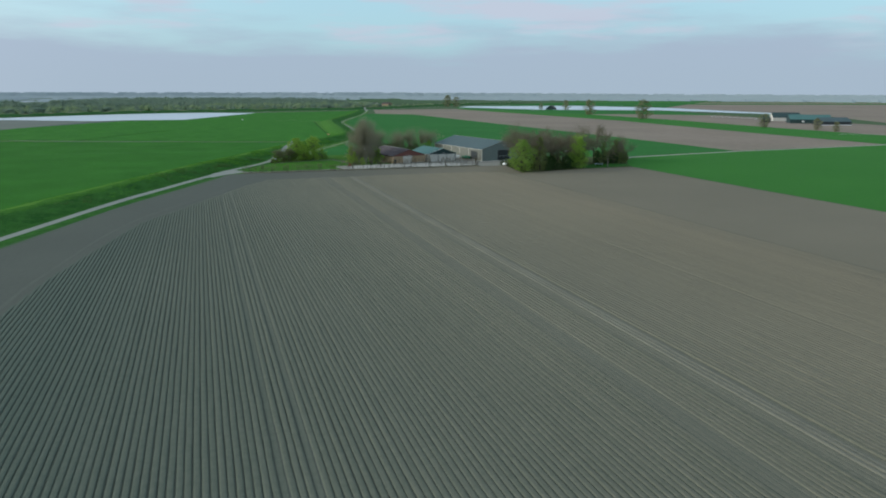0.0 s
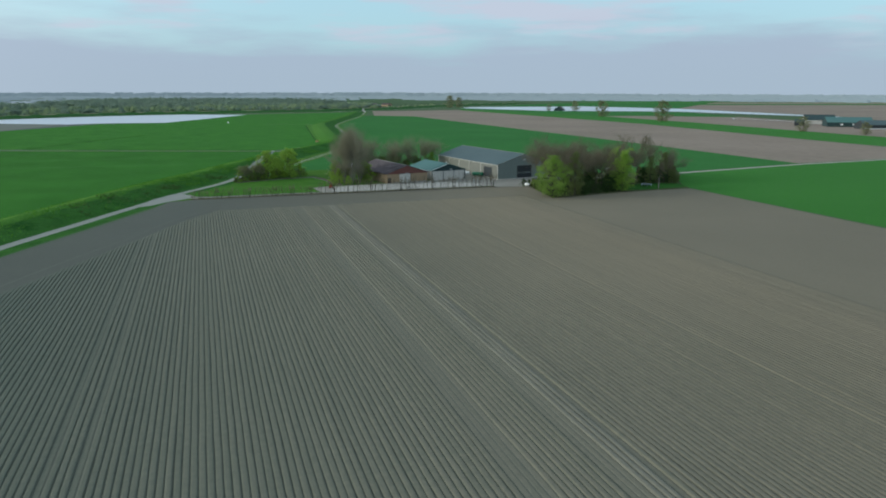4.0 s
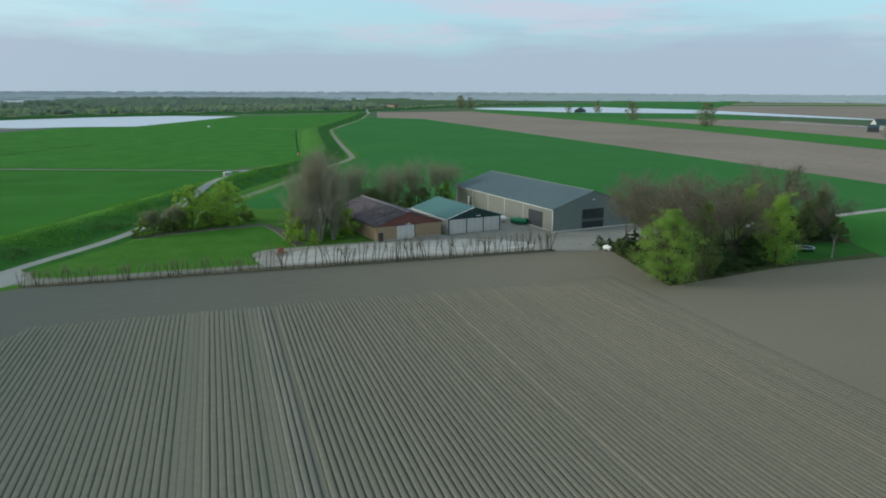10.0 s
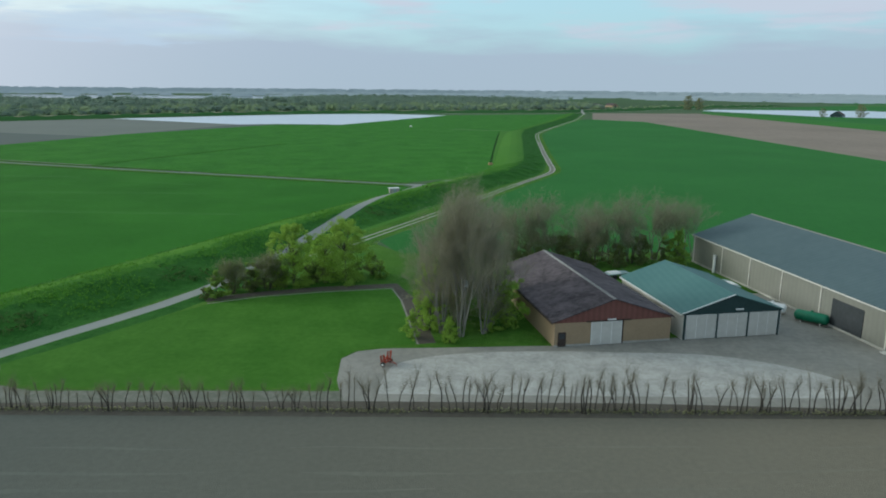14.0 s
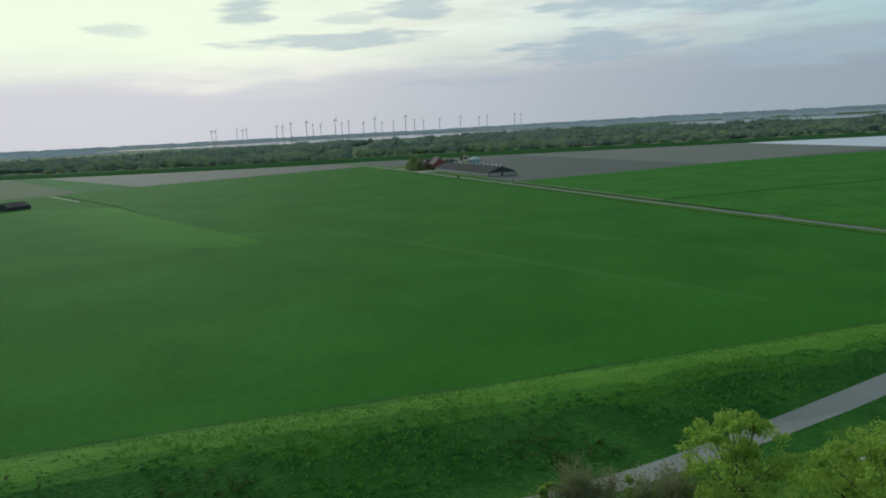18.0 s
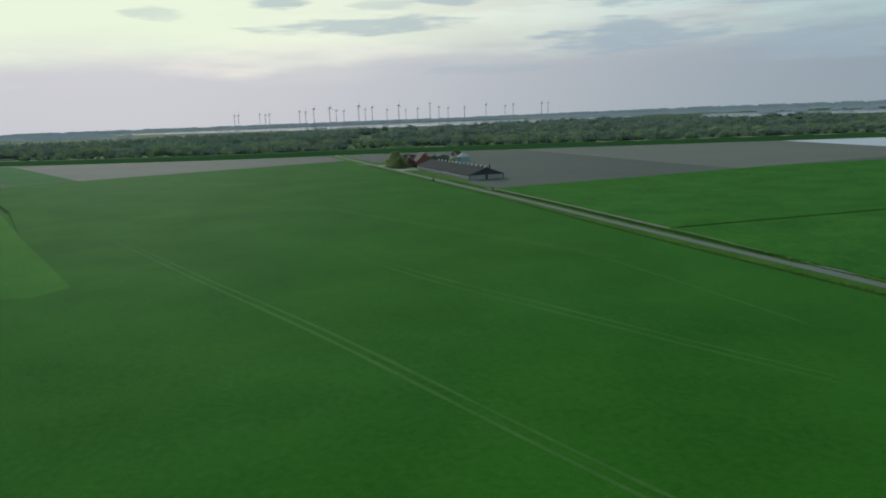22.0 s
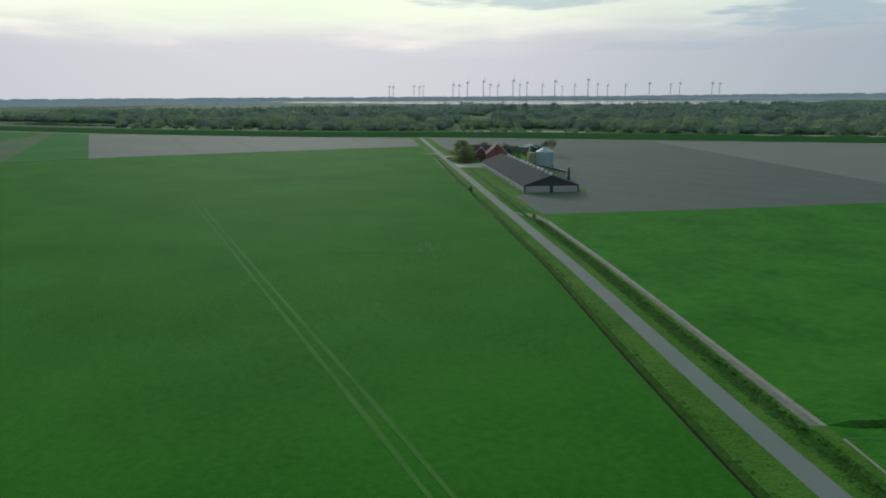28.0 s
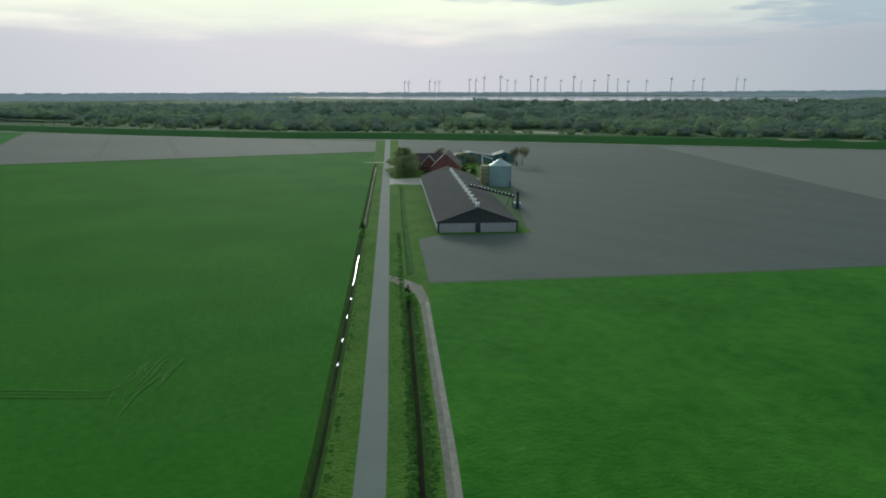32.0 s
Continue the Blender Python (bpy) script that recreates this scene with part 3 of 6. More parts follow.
def profile_at(line, profile, x, y):
    best, off = 1e9, None
    p = Vector((x, y))
    for a, b in zip(line, line[1:]):
        a, b = Vector(a), Vector(b)
        ab = b - a
        t = max(0.0, min(1.0, (p - a).dot(ab) / ab.length_squared))
        q = a + t * ab
        d = (p - q).length
        if d < best:
            best = d
            off = d if (ab.x * (p.y - a.y) - ab.y * (p.x - a.x)) < 0 else -d
    if off < profile[0][0] or off > profile[-1][0]:
        return 0.0
    for (o0, z0), (o1, z1) in zip(profile, profile[1:]):
        if o0 - 1e-6 <= off <= o1 + 1e-6:
            return z0 + (z1 - z0) * (off - o0) / (o1 - o0)
    return 0.0


# ditches: centre line, half width at the top, half width of the water, depth
DITCHES = [
    (lane_run(*LEFT_DITCH), 0.8, 0.2, 0.65),
    ([lane(361, -5.2), lane(440, -5.1), lane(520, -5.0)], 1.05, 0.24, 0.85),
    (lane_run(*RIGHT_DITCH), 1.1, 0.26, 0.8),
    ([lane(312, 5.6), lane(370, 5.4), lane(440, 5.8)], 0.8, 0.12, 0.35),
    ([(-79.0, 583.5), (-45.9, 659.0), (-18.0, 715.0)], 1.0, 0.25, 0.7),
    ([(-470.0, 395.0), (-480.0, 470.0), (-486.0, 530.0), (-478.0, 708.0)], 1.3, 0.35, 0.8),
    ([(105.8, 592.0), (115.8, 684.0), (132.3, 828.0), (136.0, 858.0)], 0.7, 0.15, 0.4),
    ([(-322.0, 446.5), (-400.0, 449.5), (-470.0, 452.0)], 1.0, 0.25, 0.7),
]


def ditch_at(x, y):
    p = Vector((x, y))
    z = 0.0
    for line, top, low, deep in DITCHES:
        for a, b in zip(line, line[1:]):
            a, b = Vector(a), Vector(b)
            ab = b - a
            t = max(0.0, min(1.0, (p - a).dot(ab) / ab.length_squared))
            d = (p - (a + t * ab)).length
            if d < top - 0.02:
                z = min(z, -deep * min(1.0, (top - d) / (top - low)))
    return z


def height_at(x, y):
    z = max(profile_at(DIKE, DIKE_PROFILE, x, y) if y < 1430 else 0.0, profile_at(OUTER, OUTER_PROFILE, x, y))
    return z if z > 0 else ditch_at(x, y)


def ring(cx, cy, r, n=48):
    return [(cx + r * math.cos(2 * math.pi * i / n), cy + r * math.sin(2 * math.pi * i / n)) for i in range(n)]


FIELD_LEFT = [(-150, -90), (-93, 55), (-57.5, 146), (-40.5, 186), (-22.5, 238), (-2, 282), (9.3, 306), (13.4, 319.5), (21, 322.4)]
CLAIMS = []  # name, outline, material, label, category


def claim(name, outline, mat, label, category):
    CLAIMS.append((name, outline, mat, label, category))


claim("ground", ring(-60, 450, 4880), FARLAND, "flat green and brown polder land reaching the horizon", "ground")
claim("water", [(-2300, 1650), (-1500, 2300), (-2050, 3450), (-2700, 3400), (-3900, 2300), (-3500, 1200)], WATER, "wide pale estuary water below the horizon", "water")
claim("water", [(-1150, 2350), (-350, 2700), (-480, 3300), (-1700, 3300)], WATER, "pale estuary water below the horizon", "water")
claim("water", [(-700, 3500), (900, 3700), (900, 4250), (-900, 4050)], WATER, "distant strip of pale water", "water")
# land inside the outer dike
claim("verge", strip(TRACK[1:], -32, 3), PASTURE, "rough pasture beside the wheel track", "verge")
claim("field", [(-1480, 60), (-1150, 245), (-815, 480), (-486, 400), (-330, 100), (-500, -300), (-1300, -300)], WHEAT_DEEP, "green wheat field beside the dike", "field")
claim("field", [(-486, 470), (-491, 512), (-775, 514), (-818, 486)], WHEAT_DEEP, "small green field at the foot of the dike", "field")
claim("field", [(-484, 512), (-479, 716), (-556, 744), (-636, 655), (-771, 514)], SOIL_PALE, "pale ploughed field with planting ridges", "field")
claim("field", [(-143, 30), (-97, 128), (-62, 208), (-8, 334), (16, 384), (43.5, 443), (66, 490), (74, 503), lane(9, -4.0), lane(120, -4.0), lane(240, -4.0), lane(300, -4.0), lane(523, -6.2), lane(587, -6.4), (-476, 706), (-485, 530), (-479, 470), (-469, 452), (-470, 396), (-400, 250), (-290, 60)], WHEAT, "broad dark green wheat field", "field")
claim("field", [(-325, 444), (-230, 437.5), (-136, 433), (-131, 424), (-142, 412), (-139, 398), (-158, 390), (-154, 372), (-186, 362), (-190, 340), (-240, 330), (-300, 322), (-372, 330), (-376, 392)], WHEAT_PALE, "lighter green strip of young crop", "field")
claim("field", [lane(12, 3.2), lane(100, 3.2), lane(166, 3.2), (-45, 660), (-17, 716), (-60, 900), (-79, 954), (-10.7, 966), (99.5, 1243), (282, 1322), (231, 1135), (191, 1008), (158, 905), (139, 835), (124, 720), (110, 608), (101, 565), (88, 541)], WHEAT_FRESH, "green wheat field crossed by a narrow ditch", "field")
claim("field", [lane(166.2, 3.2), lane(230, 3.2), lane(300, 8.0), (-207, 630.5), (-185, 700), (-160, 796), (-79, 953), (-59.8, 900), (-16.9, 716), (-44.9, 660)], WHEAT_FRESH, "bright green crop beside the farm lane", "field")
claim("field", [lane(305, 7), lane(344, 8), lane(349, 13), lane(351, 36), lane(440, 46), lane(520, 60), lane(530, 9), lane(682, 5), (-500, 825), (-366, 975), (-300, 1040), (-278, 1062), (-110, 958), (-80, 954), (-160, 797), (-186, 701), (-208, 631.5)], SOIL_DARK, "dark grey ploughed field around the farm", "field")
claim("field", [(-437, 884), (-364, 968), (-278, 1060), (-110, 957), (-160, 797), (-165, 775), (-232, 800)], SOIL_WEDGE, "dry pale ploughed soil", "field")
claim("field", [(-282, 1067), (-110, 957.5), (-78, 974), (-10.9, 970), (99.5, 1242), (-57, 1318), (-158, 1258), (-235, 1150)], PLASTIC, "crop rows under shining white plastic film", "field")
claim("field", [(106.4, 597), (115.8, 684), (132.3, 828), (138, 870), (149, 868), (139, 835), (124, 720), (110, 608)], PASTURE, "yellowish green strip of pasture", "field")
# land right of the inner dike
claim("field", [(136, 569), (140, 605), (145, 650), (153.5, 722), (168, 831), (186, 895), (219, 999), (260, 1126), (279, 1140), (328, 1085), (319, 549), (312, 372), (312, 353), (228, 341), (190, 352), (160, 400), (130, 402), (95, 400), (70, 400), (64, 415)], WHEAT_DEEP, "dark green wheat field behind the farmyard", "field")
claim("field", [(312, 355), (319, 549), (328, 1087), (280, 1142), (335, 1385), (512, 1400), (500, 765), (462, 502), (447, 364)], SOIL_RED, "long reddish brown tilled field", "field")
claim("field", [(449, 366), (464, 502), (502, 765), (514, 1400), (546, 1474), (592, 1016), (578, 778), (550, 577), (533, 372)], WHEAT_LIGHT, "narrow strip of bright green crop", "field")
claim("field", [(535, 374), (552, 577), (580, 778), (594, 1010), (650, 1000), (760, 900), (700, 560), (680, 385)], SOIL_RED, "brown tilled strip beyond the green crop", "field")
claim("field", [(594, 1018), (548, 1474), (570, 1560), (640, 1310), (850, 1150), (760, 905), (650, 1004)], WHEAT_DEEP, "green crop below the plastic-covered rows", "field")
claim("field", [(575, 1560), (654, 1300), (852, 1184), (890, 862), (905, 860), (1000, 1374), (930, 1640), (640, 1660)], PLASTIC, "white plastic film over crop rows far off", "field")
claim("field", [(1003, 1374), (907, 858), (720, 560), (690, 380), (1500, 500), (2600, 1900), (1700, 2100)], SOIL_RED, "wide brown field towards the horizon", "field")
claim("field", [(933, 1645), (1005, 1380), (1700, 2105), (1900, 2600), (1000, 2000), (645, 1665)], WHEAT_DEEP, "green fields towards the distant trees", "field")
claim("field", [(1070, 1954), (1618, 1781), (2302, 1515), (2129, 1403), (1495, 1648), (990, 1809)], WHEAT_DEEP, "far green strip between brown fields", "field")
claim("field", [(1201, 2191), (1818, 1998), (2583, 1695), (2482, 1630), (1746, 1920), (1154, 2106)], PASTURE, "far pale green strip", "field")
claim("field", [(1444, 2631), (2192, 2402), (3105, 2030), (2812, 1842), (1982, 2175), (1307, 2384)], WHEAT_DEEP, "far green strip below the horizon woods", "field")
claim("field_strip", strip([(713, 871), (720, 766), (700, 690)], -1.8, 1.8), PLASTIC, "narrow strip of white film beside a distant farm", "field")
claim("field", [(199, 293), (200.5, 303), (212, 320), (229, 337.5), (312, 349.5), (447, 360.5), (690, 376), (1200, 300), (900, -200), (192, -90), (196, 156)], WHEAT_LIGHT, "bright green crop field with a straight edge", "field")
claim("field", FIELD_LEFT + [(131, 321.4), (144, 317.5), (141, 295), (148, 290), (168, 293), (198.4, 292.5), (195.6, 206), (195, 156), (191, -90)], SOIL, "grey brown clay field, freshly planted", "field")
claim("verge", strip(ROAD, -3.5, 6.0), LUSH, "tall grass beside the dike road", "verge")
claim("farm_grass", [(6, 318), (21, 322.6), (131, 321.6), (145, 325), (172, 336), (230, 339.5), (190, 352), (160, 402), (130, 404), (95, 402), (70, 402), (62, 414), (48, 400), (34, 374), (18, 343)], GRASS, "rough grass around the farm buildings", "ground")
claim("verge", strip(ROAD[16:36], 1.75, 5.2), LUSH, "dark lush grass between road and meadow", "verge")
claim("verge", strip(TRACK[1:], -5, 4), GRASS, "grass verge of the wheel track", "verge")
# farmyard
claim("yard", [(65.8, 325.2), (64.4, 331.6), (64.1, 338.8), (66, 341.5), (69.3, 342.6), (75.8, 342.9), (93.2, 343.8), (111, 347), (128.9, 349.2), (126, 369), (131.5, 370), (136, 371), (140.9, 341.8), (166.5, 346), (172, 336), (158, 326), (145, 325.6), (142.6, 321), (140.8, 318.2), (131.2, 321.0), (128, 322.3), (100, 324.6)], YARD, "dusty grey hardcore farmyard", "yard")
claim("yard", smooth_line([(69.6, 327.4), (70.3, 333), (72.4, 337.6), (80, 340.6), (91, 341.6), (103, 341.2), (115, 340.2), (124, 336.0), (129, 330.6), (127, 326.4), (116, 326.2), (95, 326.8), (69.6, 327.4)], 4)[:-1], CONCRETE, "pale concrete slab of the farmyard", "yard")
claim("path", [(17, 327), (22, 324.6), (45, 325), (66, 325.3), (65.4, 328.2), (47.5, 328.4), (28, 328.4), (22, 330.5), (20, 337)], DULL_PATH, "pale gravel path behind the bare hedge", "path")
claim("meadow", [(19.6, 336.6), (22.6, 331.2), (28.1, 329.2), (47.9, 329.2), (64.6, 329.2), (63.6, 338.8), (65.6, 342), (69.3, 343.6), (74, 344.2), (71, 366), (69, 373.2), (56.7, 370.8), (46, 367.6), (38.7, 363.6), (30, 352), (24.8, 343.9)], LAWN, "bright green meadow beside the farmyard", "meadow")
claim("soil_bed", [(71.3, 366), (69.3, 374), (56.7, 371.6), (46, 368.4), (38, 364.6), (37, 367), (45, 371), (56, 374.5), (70, 377), (73.5, 367), (77, 345), (74.5, 344.4)], SOIL_BED, "bare dark soil around the meadow", "soil")
claim("meadow_edge", strip([(74.4, 344.4), (71.2, 366), (69.2, 373.5), (56.7, 371.1), (46, 367.9), (38.4, 363.9)], -0.16, 0.16), PATH, "pale narrow edging along the meadow", "path")
claim("copse_floor", [(144.5, 324.5), (142.8, 314.2), (138.6, 291.5), (137.6, 286.8), (147.4, 288.4), (168, 292), (190.9, 292.9), (199, 293.8), (203, 304), (213, 320), (228, 339), (190, 350), (173, 345), (172, 336), (158, 326)], LITTER, "shaded rough grass under the farm's trees", "ground")
claim("garden_lawn", [(171, 296.5), (184, 295.2), (200, 296.5), (203.5, 306), (196, 310), (180, 309), (172, 305)], LUSH, "rough lawn under the garden trees", "lawn")
claim("soil_bed", [(20.5, 322.0), (60, 321.4), (131, 320.4), (131.5, 322.8), (100, 324.7), (66, 325.4), (22, 325.0)], SOIL_BED, "dark bare soil at the foot of the hedge", "soil")
# dikes
def ragged(line, a, b, sway, seed):
    """A strip along the line whose edges wander."""
    fine = smooth_line(line, 9)

    def edge(d, key):
        return [Vector(p) + sway * (noise.noise((p[0] * 0.09, p[1] * 0.09, key)) + 0.6 * noise.noise((p[0] * 0.4, p[1] * 0.4, key))) * (Vector(q) - Vector(p)).normalized() for p, q in zip(offset_line(fine, d), offset_line(fine, d + 1))]

    left, right = edge(a, seed), edge(b, seed + 5)
    return [tuple(p) for p in left] + [tuple(p) for p in right[::-1]]


for o0, o1 in ((0, 7), (7, 11), (11, 14), (14, 24), (24, 26)):
    claim("dike", strip(DIKE, o0, o1), LUSH if o0 > 13 else DIKE_MID, "low dike overgrown with lush grass", "dike")
claim("dike", ragged(DIKE[4:28], 1.6, 14.8, 2.6, 3.0), DIKE_MID, "low dike overgrown with lush grass", "dike")
claim("dike", ragged(DIKE[4:28], 2.6, 10.4, 3.6, 9.0), CREST, "low dike overgrown with lush grass", "dike")
claim("dike", strip(DIKE[34:46], 0.3, 15), PASTURE, "mown yellowish green flank of the low dike", "dike")
claim("dike_toe", ragged(DIKE[4:28], -0.7, 0.2, 0.9, 13.0), LUSH, "dark rank grass at the dike's field edge", "grass")
for k in range(4):
    claim("outer_dike", strip(OUTER, OUTER_PROFILE[k][0], OUTER_PROFILE[k + 1][0]), DIKE_FAR, "long straight grass dike before the woods", "dike")
crest_rnd = random.Random(29)
for k in range(len(OUTER) - 1):
    p, q = Vector(OUTER[k]), Vector(OUTER[k + 1])
    if p.x > -420:
        way = (q - p).normalized()
        out = Vector((-way.y, way.x))
        d = crest_rnd.uniform(0, 20)
        while d < (q - p).length - 14:
            run = crest_rnd.uniform(10, 34)
            a, b, w = p + way * d + out * 11, p + way * min(d + run, (q - p).length) + out * 11, crest_rnd.uniform(3, 8)
            claim("reed_bed", [tuple(a), tuple(a.lerp(b, 0.3) - out * 1.5), tuple(b), tuple(b + out * 0.6 * w), tuple(a.lerp(b, 0.6) + out * w), tuple(a + out * 0.5 * w)], REED, "patch of dry pale reed along the dike", "reeds")
            d += run + crest_rnd.uniform(4, 40)
claim("woodland_floor", strip(OUTER, -1000, -70), FLOOR, "dark floor of the woods behind the dike", "ground")
claim("reed_bed", strip(OUTER, -72, -34), FLOOR, "rough wet grass behind the dike", "reeds")
reed_rnd = random.Random(17)
for k in range(8, len(OUTER) - 6):
    for o in (48, 62, 84):
        if reed_rnd.random() < 0.55:
            p, q = Vector(OUTER[k]), Vector(OUTER[k + 1])
            way = (q - p).normalized()
            out = Vector((-way.y, way.x))
            c = p.lerp(q, reed_rnd.random()) + out * (o + reed_rnd.uniform(-6, 6))
            hl, hw = reed_rnd.uniform(12, 42), reed_rnd.uniform(2.5, 8)
            claim("reed_bed", [tuple(c + way * hl * math.cos(w) * reed_rnd.uniform(0.7, 1) + out * hw * math.sin(w) * reed_rnd.uniform(0.6, 1)) for w in (0.1, 0.8, 1.6, 2.4, 3.1, 3.9, 4.7, 5.5)], REED, "dry pale reeds behind the dike", "reeds")
claim("water", [(-1110, 420), (-1040, 452), (-985, 500), (-950, 556), (-972, 572), (-1030, 510), (-1130, 450)], WATER, "pale pond behind the dike", "water")
POOLS = ((-950, 570, 11), (-990, 550, 8), (-886, 612, 9), (-908, 712, 7), (-936, 817, 9), (-880, 832, 8), (-869, 920, 7))
for x, y, d in POOLS:
    claim("water", [(x + d * math.cos(w), y + 1.3 * d * math.sin(w)) for w in (0, 0.9, 1.8, 2.7, 3.6, 4.5, 5.4)], WATER, "small pale pool among the woods", "water")
CLEARING = [(-652, 842), (-640, 868), (-628, 892), (-596, 912), (-570, 928), (-556, 918), (-590, 888), (-612, 866), (-632, 838)]
claim("reed_bed", CLEARING, REED, "dry pale reeds before the woods", "reeds")
claim("dike_path", strip(OUTER, 1.5, 4.5), GRAVEL, "pale track along the foot of the dike", "path")
# lane, its verges, ditches and crossings
claim("verge", lane_run(LEFT_DITCH[0], [v - 0.85 for v in LEFT_DITCH[1]]) + [lane(524, -6.3), lane(524, 6), lane(300, 9.0)] + lane_run(*RIGHT_EDGE)[::-1], GRASS, "uneven yellow-green grass verge of the farm lane", "verge")
claim("verge", [lane(520, -6.5), lane(532, -7), lane(600, -7), lane(676, -8), lane(682, 7), lane(600, 7), lane(545, 7)], GRASS, "grass verge before the outer dike", "verge")
claim("verge", [lane(305, 1.2), lane(306, 7.2), lane(344, 7.6), lane(349, 12.2), lane(350, 37), lane(360, 36), lane(440, 36), lane(450, 13), lane(462, 1.2)], GRASS, "mown grass between the lane and the long barn", "lawn")
claim("farm_garden", [lane(455, 1.2), lane(450, 13), lane(452, 33), lane(500, 50), lane(545, 55), lane(545, 1.2)], GRASS, "grassy farm garden", "garden")
for line, top, low, deep in DITCHES:
    claim("ditch_bank", strip(line, -top, top), LUSH if deep < 0.6 else BANK, "steep grassy ditch banks", "ditch")
    claim("ditch_bed", strip(line, -low, low), LUSH if deep < 0.4 else MUD, "narrow wet bed of a ditch", "water")
ditch_rnd = random.Random(44)
s0 = 258.0
while s0 < 512:
    s1 = s0 + (ditch_rnd.uniform(1.0, 4) if s0 < 305 else ditch_rnd.uniform(5, 24))
    if not 346 < s1 < 366:
        half = 0.02 + 0.00032 * (s0 - 258)
        mid = -5.16 + 0.001 * max(0, s0 - 380) + ditch_rnd.uniform(-0.05, 0.05)
        claim("ditch_water", strip([lane(s0, mid), lane(0.5 * (s0 + s1), mid + ditch_rnd.uniform(-0.04, 0.04)), lane(s1, mid)], -half, half), WATER, "narrow open water in the roadside ditch", "water")
    s0 = s1 + ditch_rnd.uniform(0.6, 2.5) + (7 if s0 < 300 else 0)
claim("lane", lane_run((-4, 300, 684), (-1.45, -1.45, -1.5)) + lane_run((-4, 300, 684), (1.45, 1.45, 1.5))[::-1], LANE_ASPHALT, "narrow grey asphalt farm lane", "road")
claim("field_access", [lane(99, 1.45), lane(101, 2.6), lane(106, 4.0), lane(111, 3.8), lane(115, 1.45)], LANE_ASPHALT, "grey field access beside the lane", "path")
claim("side_path", lane_run((169, 187, 215, 292), (6.0, 6.3, 6.8, 6.75)) + [lane(299, 6.0), lane(304.5, 3.3), lane(308, 1.45), lane(312, 1.45), lane(308.5, 4.6), lane(304, 7.4)] + lane_run((169, 235, 296), (7.9, 8.2, 8.2))[::-1], DULL_PATH, "grey worn path along the ditch", "path")
claim("side_path", lane_run((169, 187, 215, 294), (7.2, 7.3, 7.5, 7.5)) + lane_run((169, 235, 294), (7.9, 8.2, 8.2))[::-1], PATH, "pale worn edge of the path along the field", "path")
claim("side_path", lane_run((114, 128, 150, 166), (4.0, 5.0, 6.4, 7.6)) + lane_run((114, 128, 150, 166), (4.25, 5.3, 6.7, 7.95))[::-1], PATH, "pale narrow edge strip of the field", "path")
claim("driveway", [lane(444, 1.4), lane(446, 4), lane(443, 13), lane(466, 17), lane(461, 4), lane(465, 1.4)], GRAVEL, "pale farm driveway", "path")
claim("driveway", [lane(503, 1.4), lane(502, 10), lane(498, 18), lane(506, 18), lane(508, 10), lane(510, 1.4)], GRAVEL, "pale garden driveway", "path")
claim("driveway", [lane(526, -1.5), lane(527, -6), lane(527.5, -11), lane(529, -11), lane(529, -6), lane(529, -1.5)], GRAVEL, "pale field entrance", "path")
claim("road", strip(ROAD, -1.35, 1.55), ASPHALT, "grey asphalt road along the dike's foot", "road")
claim("road", [(3.5, 311), (8.5, 313.5), (13, 320), (19, 325.5), (20.6, 330), (19.6, 335), (17.6, 339), (14, 338), (8, 326)], ASPHALT, "worn gravel entrance of the farm", "path")
claim("road", [(66.5, 503), (72, 509), (78, 511), (86, 516), (80, 519), (71, 519.2), (66, 519.8), (70.5, 514)], ASPHALT, "asphalt road junction on the dike", "road")
claim("track", strip(TRACK, -1.3, -0.7), GRAVEL, "pale concrete wheel track along the dike", "path")
claim("track", strip(TRACK, 0.7, 1.3), GRAVEL, "pale concrete wheel track along the dike", "path")
claim("track", strip(TRACK[16:38], -0.7, 0.7), DULL_PATH, "worn gravel between the wheel tracks", "path")
claim("track", strip([(306, 1320), (318, 1370), (324, 1410), (330, 1440)], -2, 2), GRAVEL, "pale track over the outer dike", "path")
claim("track", strip([(222, 336.2), (232, 338.4), (312, 351), (447, 362), (700, 377)], -1.6, 1.6), GRAVEL, "pale farm track between the fields", "path")
claim("field_strip", strip([(95.5, 901.9), (150.0, 877.6)], -0.9, 0.9), PATH, "pale worn strip across the wheat", "path")
claim("field_strip", strip([(-470, 446.4), (-430, 445.5), (-390, 444.6)], -0.5, 0.5), GRAVEL, "pale concrete strip between two fields", "path")
claim("road", strip([(520, 470), (600, 430), (760, 440)], -2, 2), GRAVEL, "pale track to the distant farm", "path")


def inside(outline, px, py):
    """Which of the points lie inside the outline."""
    hit = np.zeros(len(px), bool)
    for (x0, y0), (x1, y1) in zip(outline, outline[1:] + outline[:1]):
        if y0 != y1:
            hit ^= ((y0 > py) != (y1 > py)) & (px < (x1 - x0) * (py - y0) / (y1 - y0) + x0)
    return hit


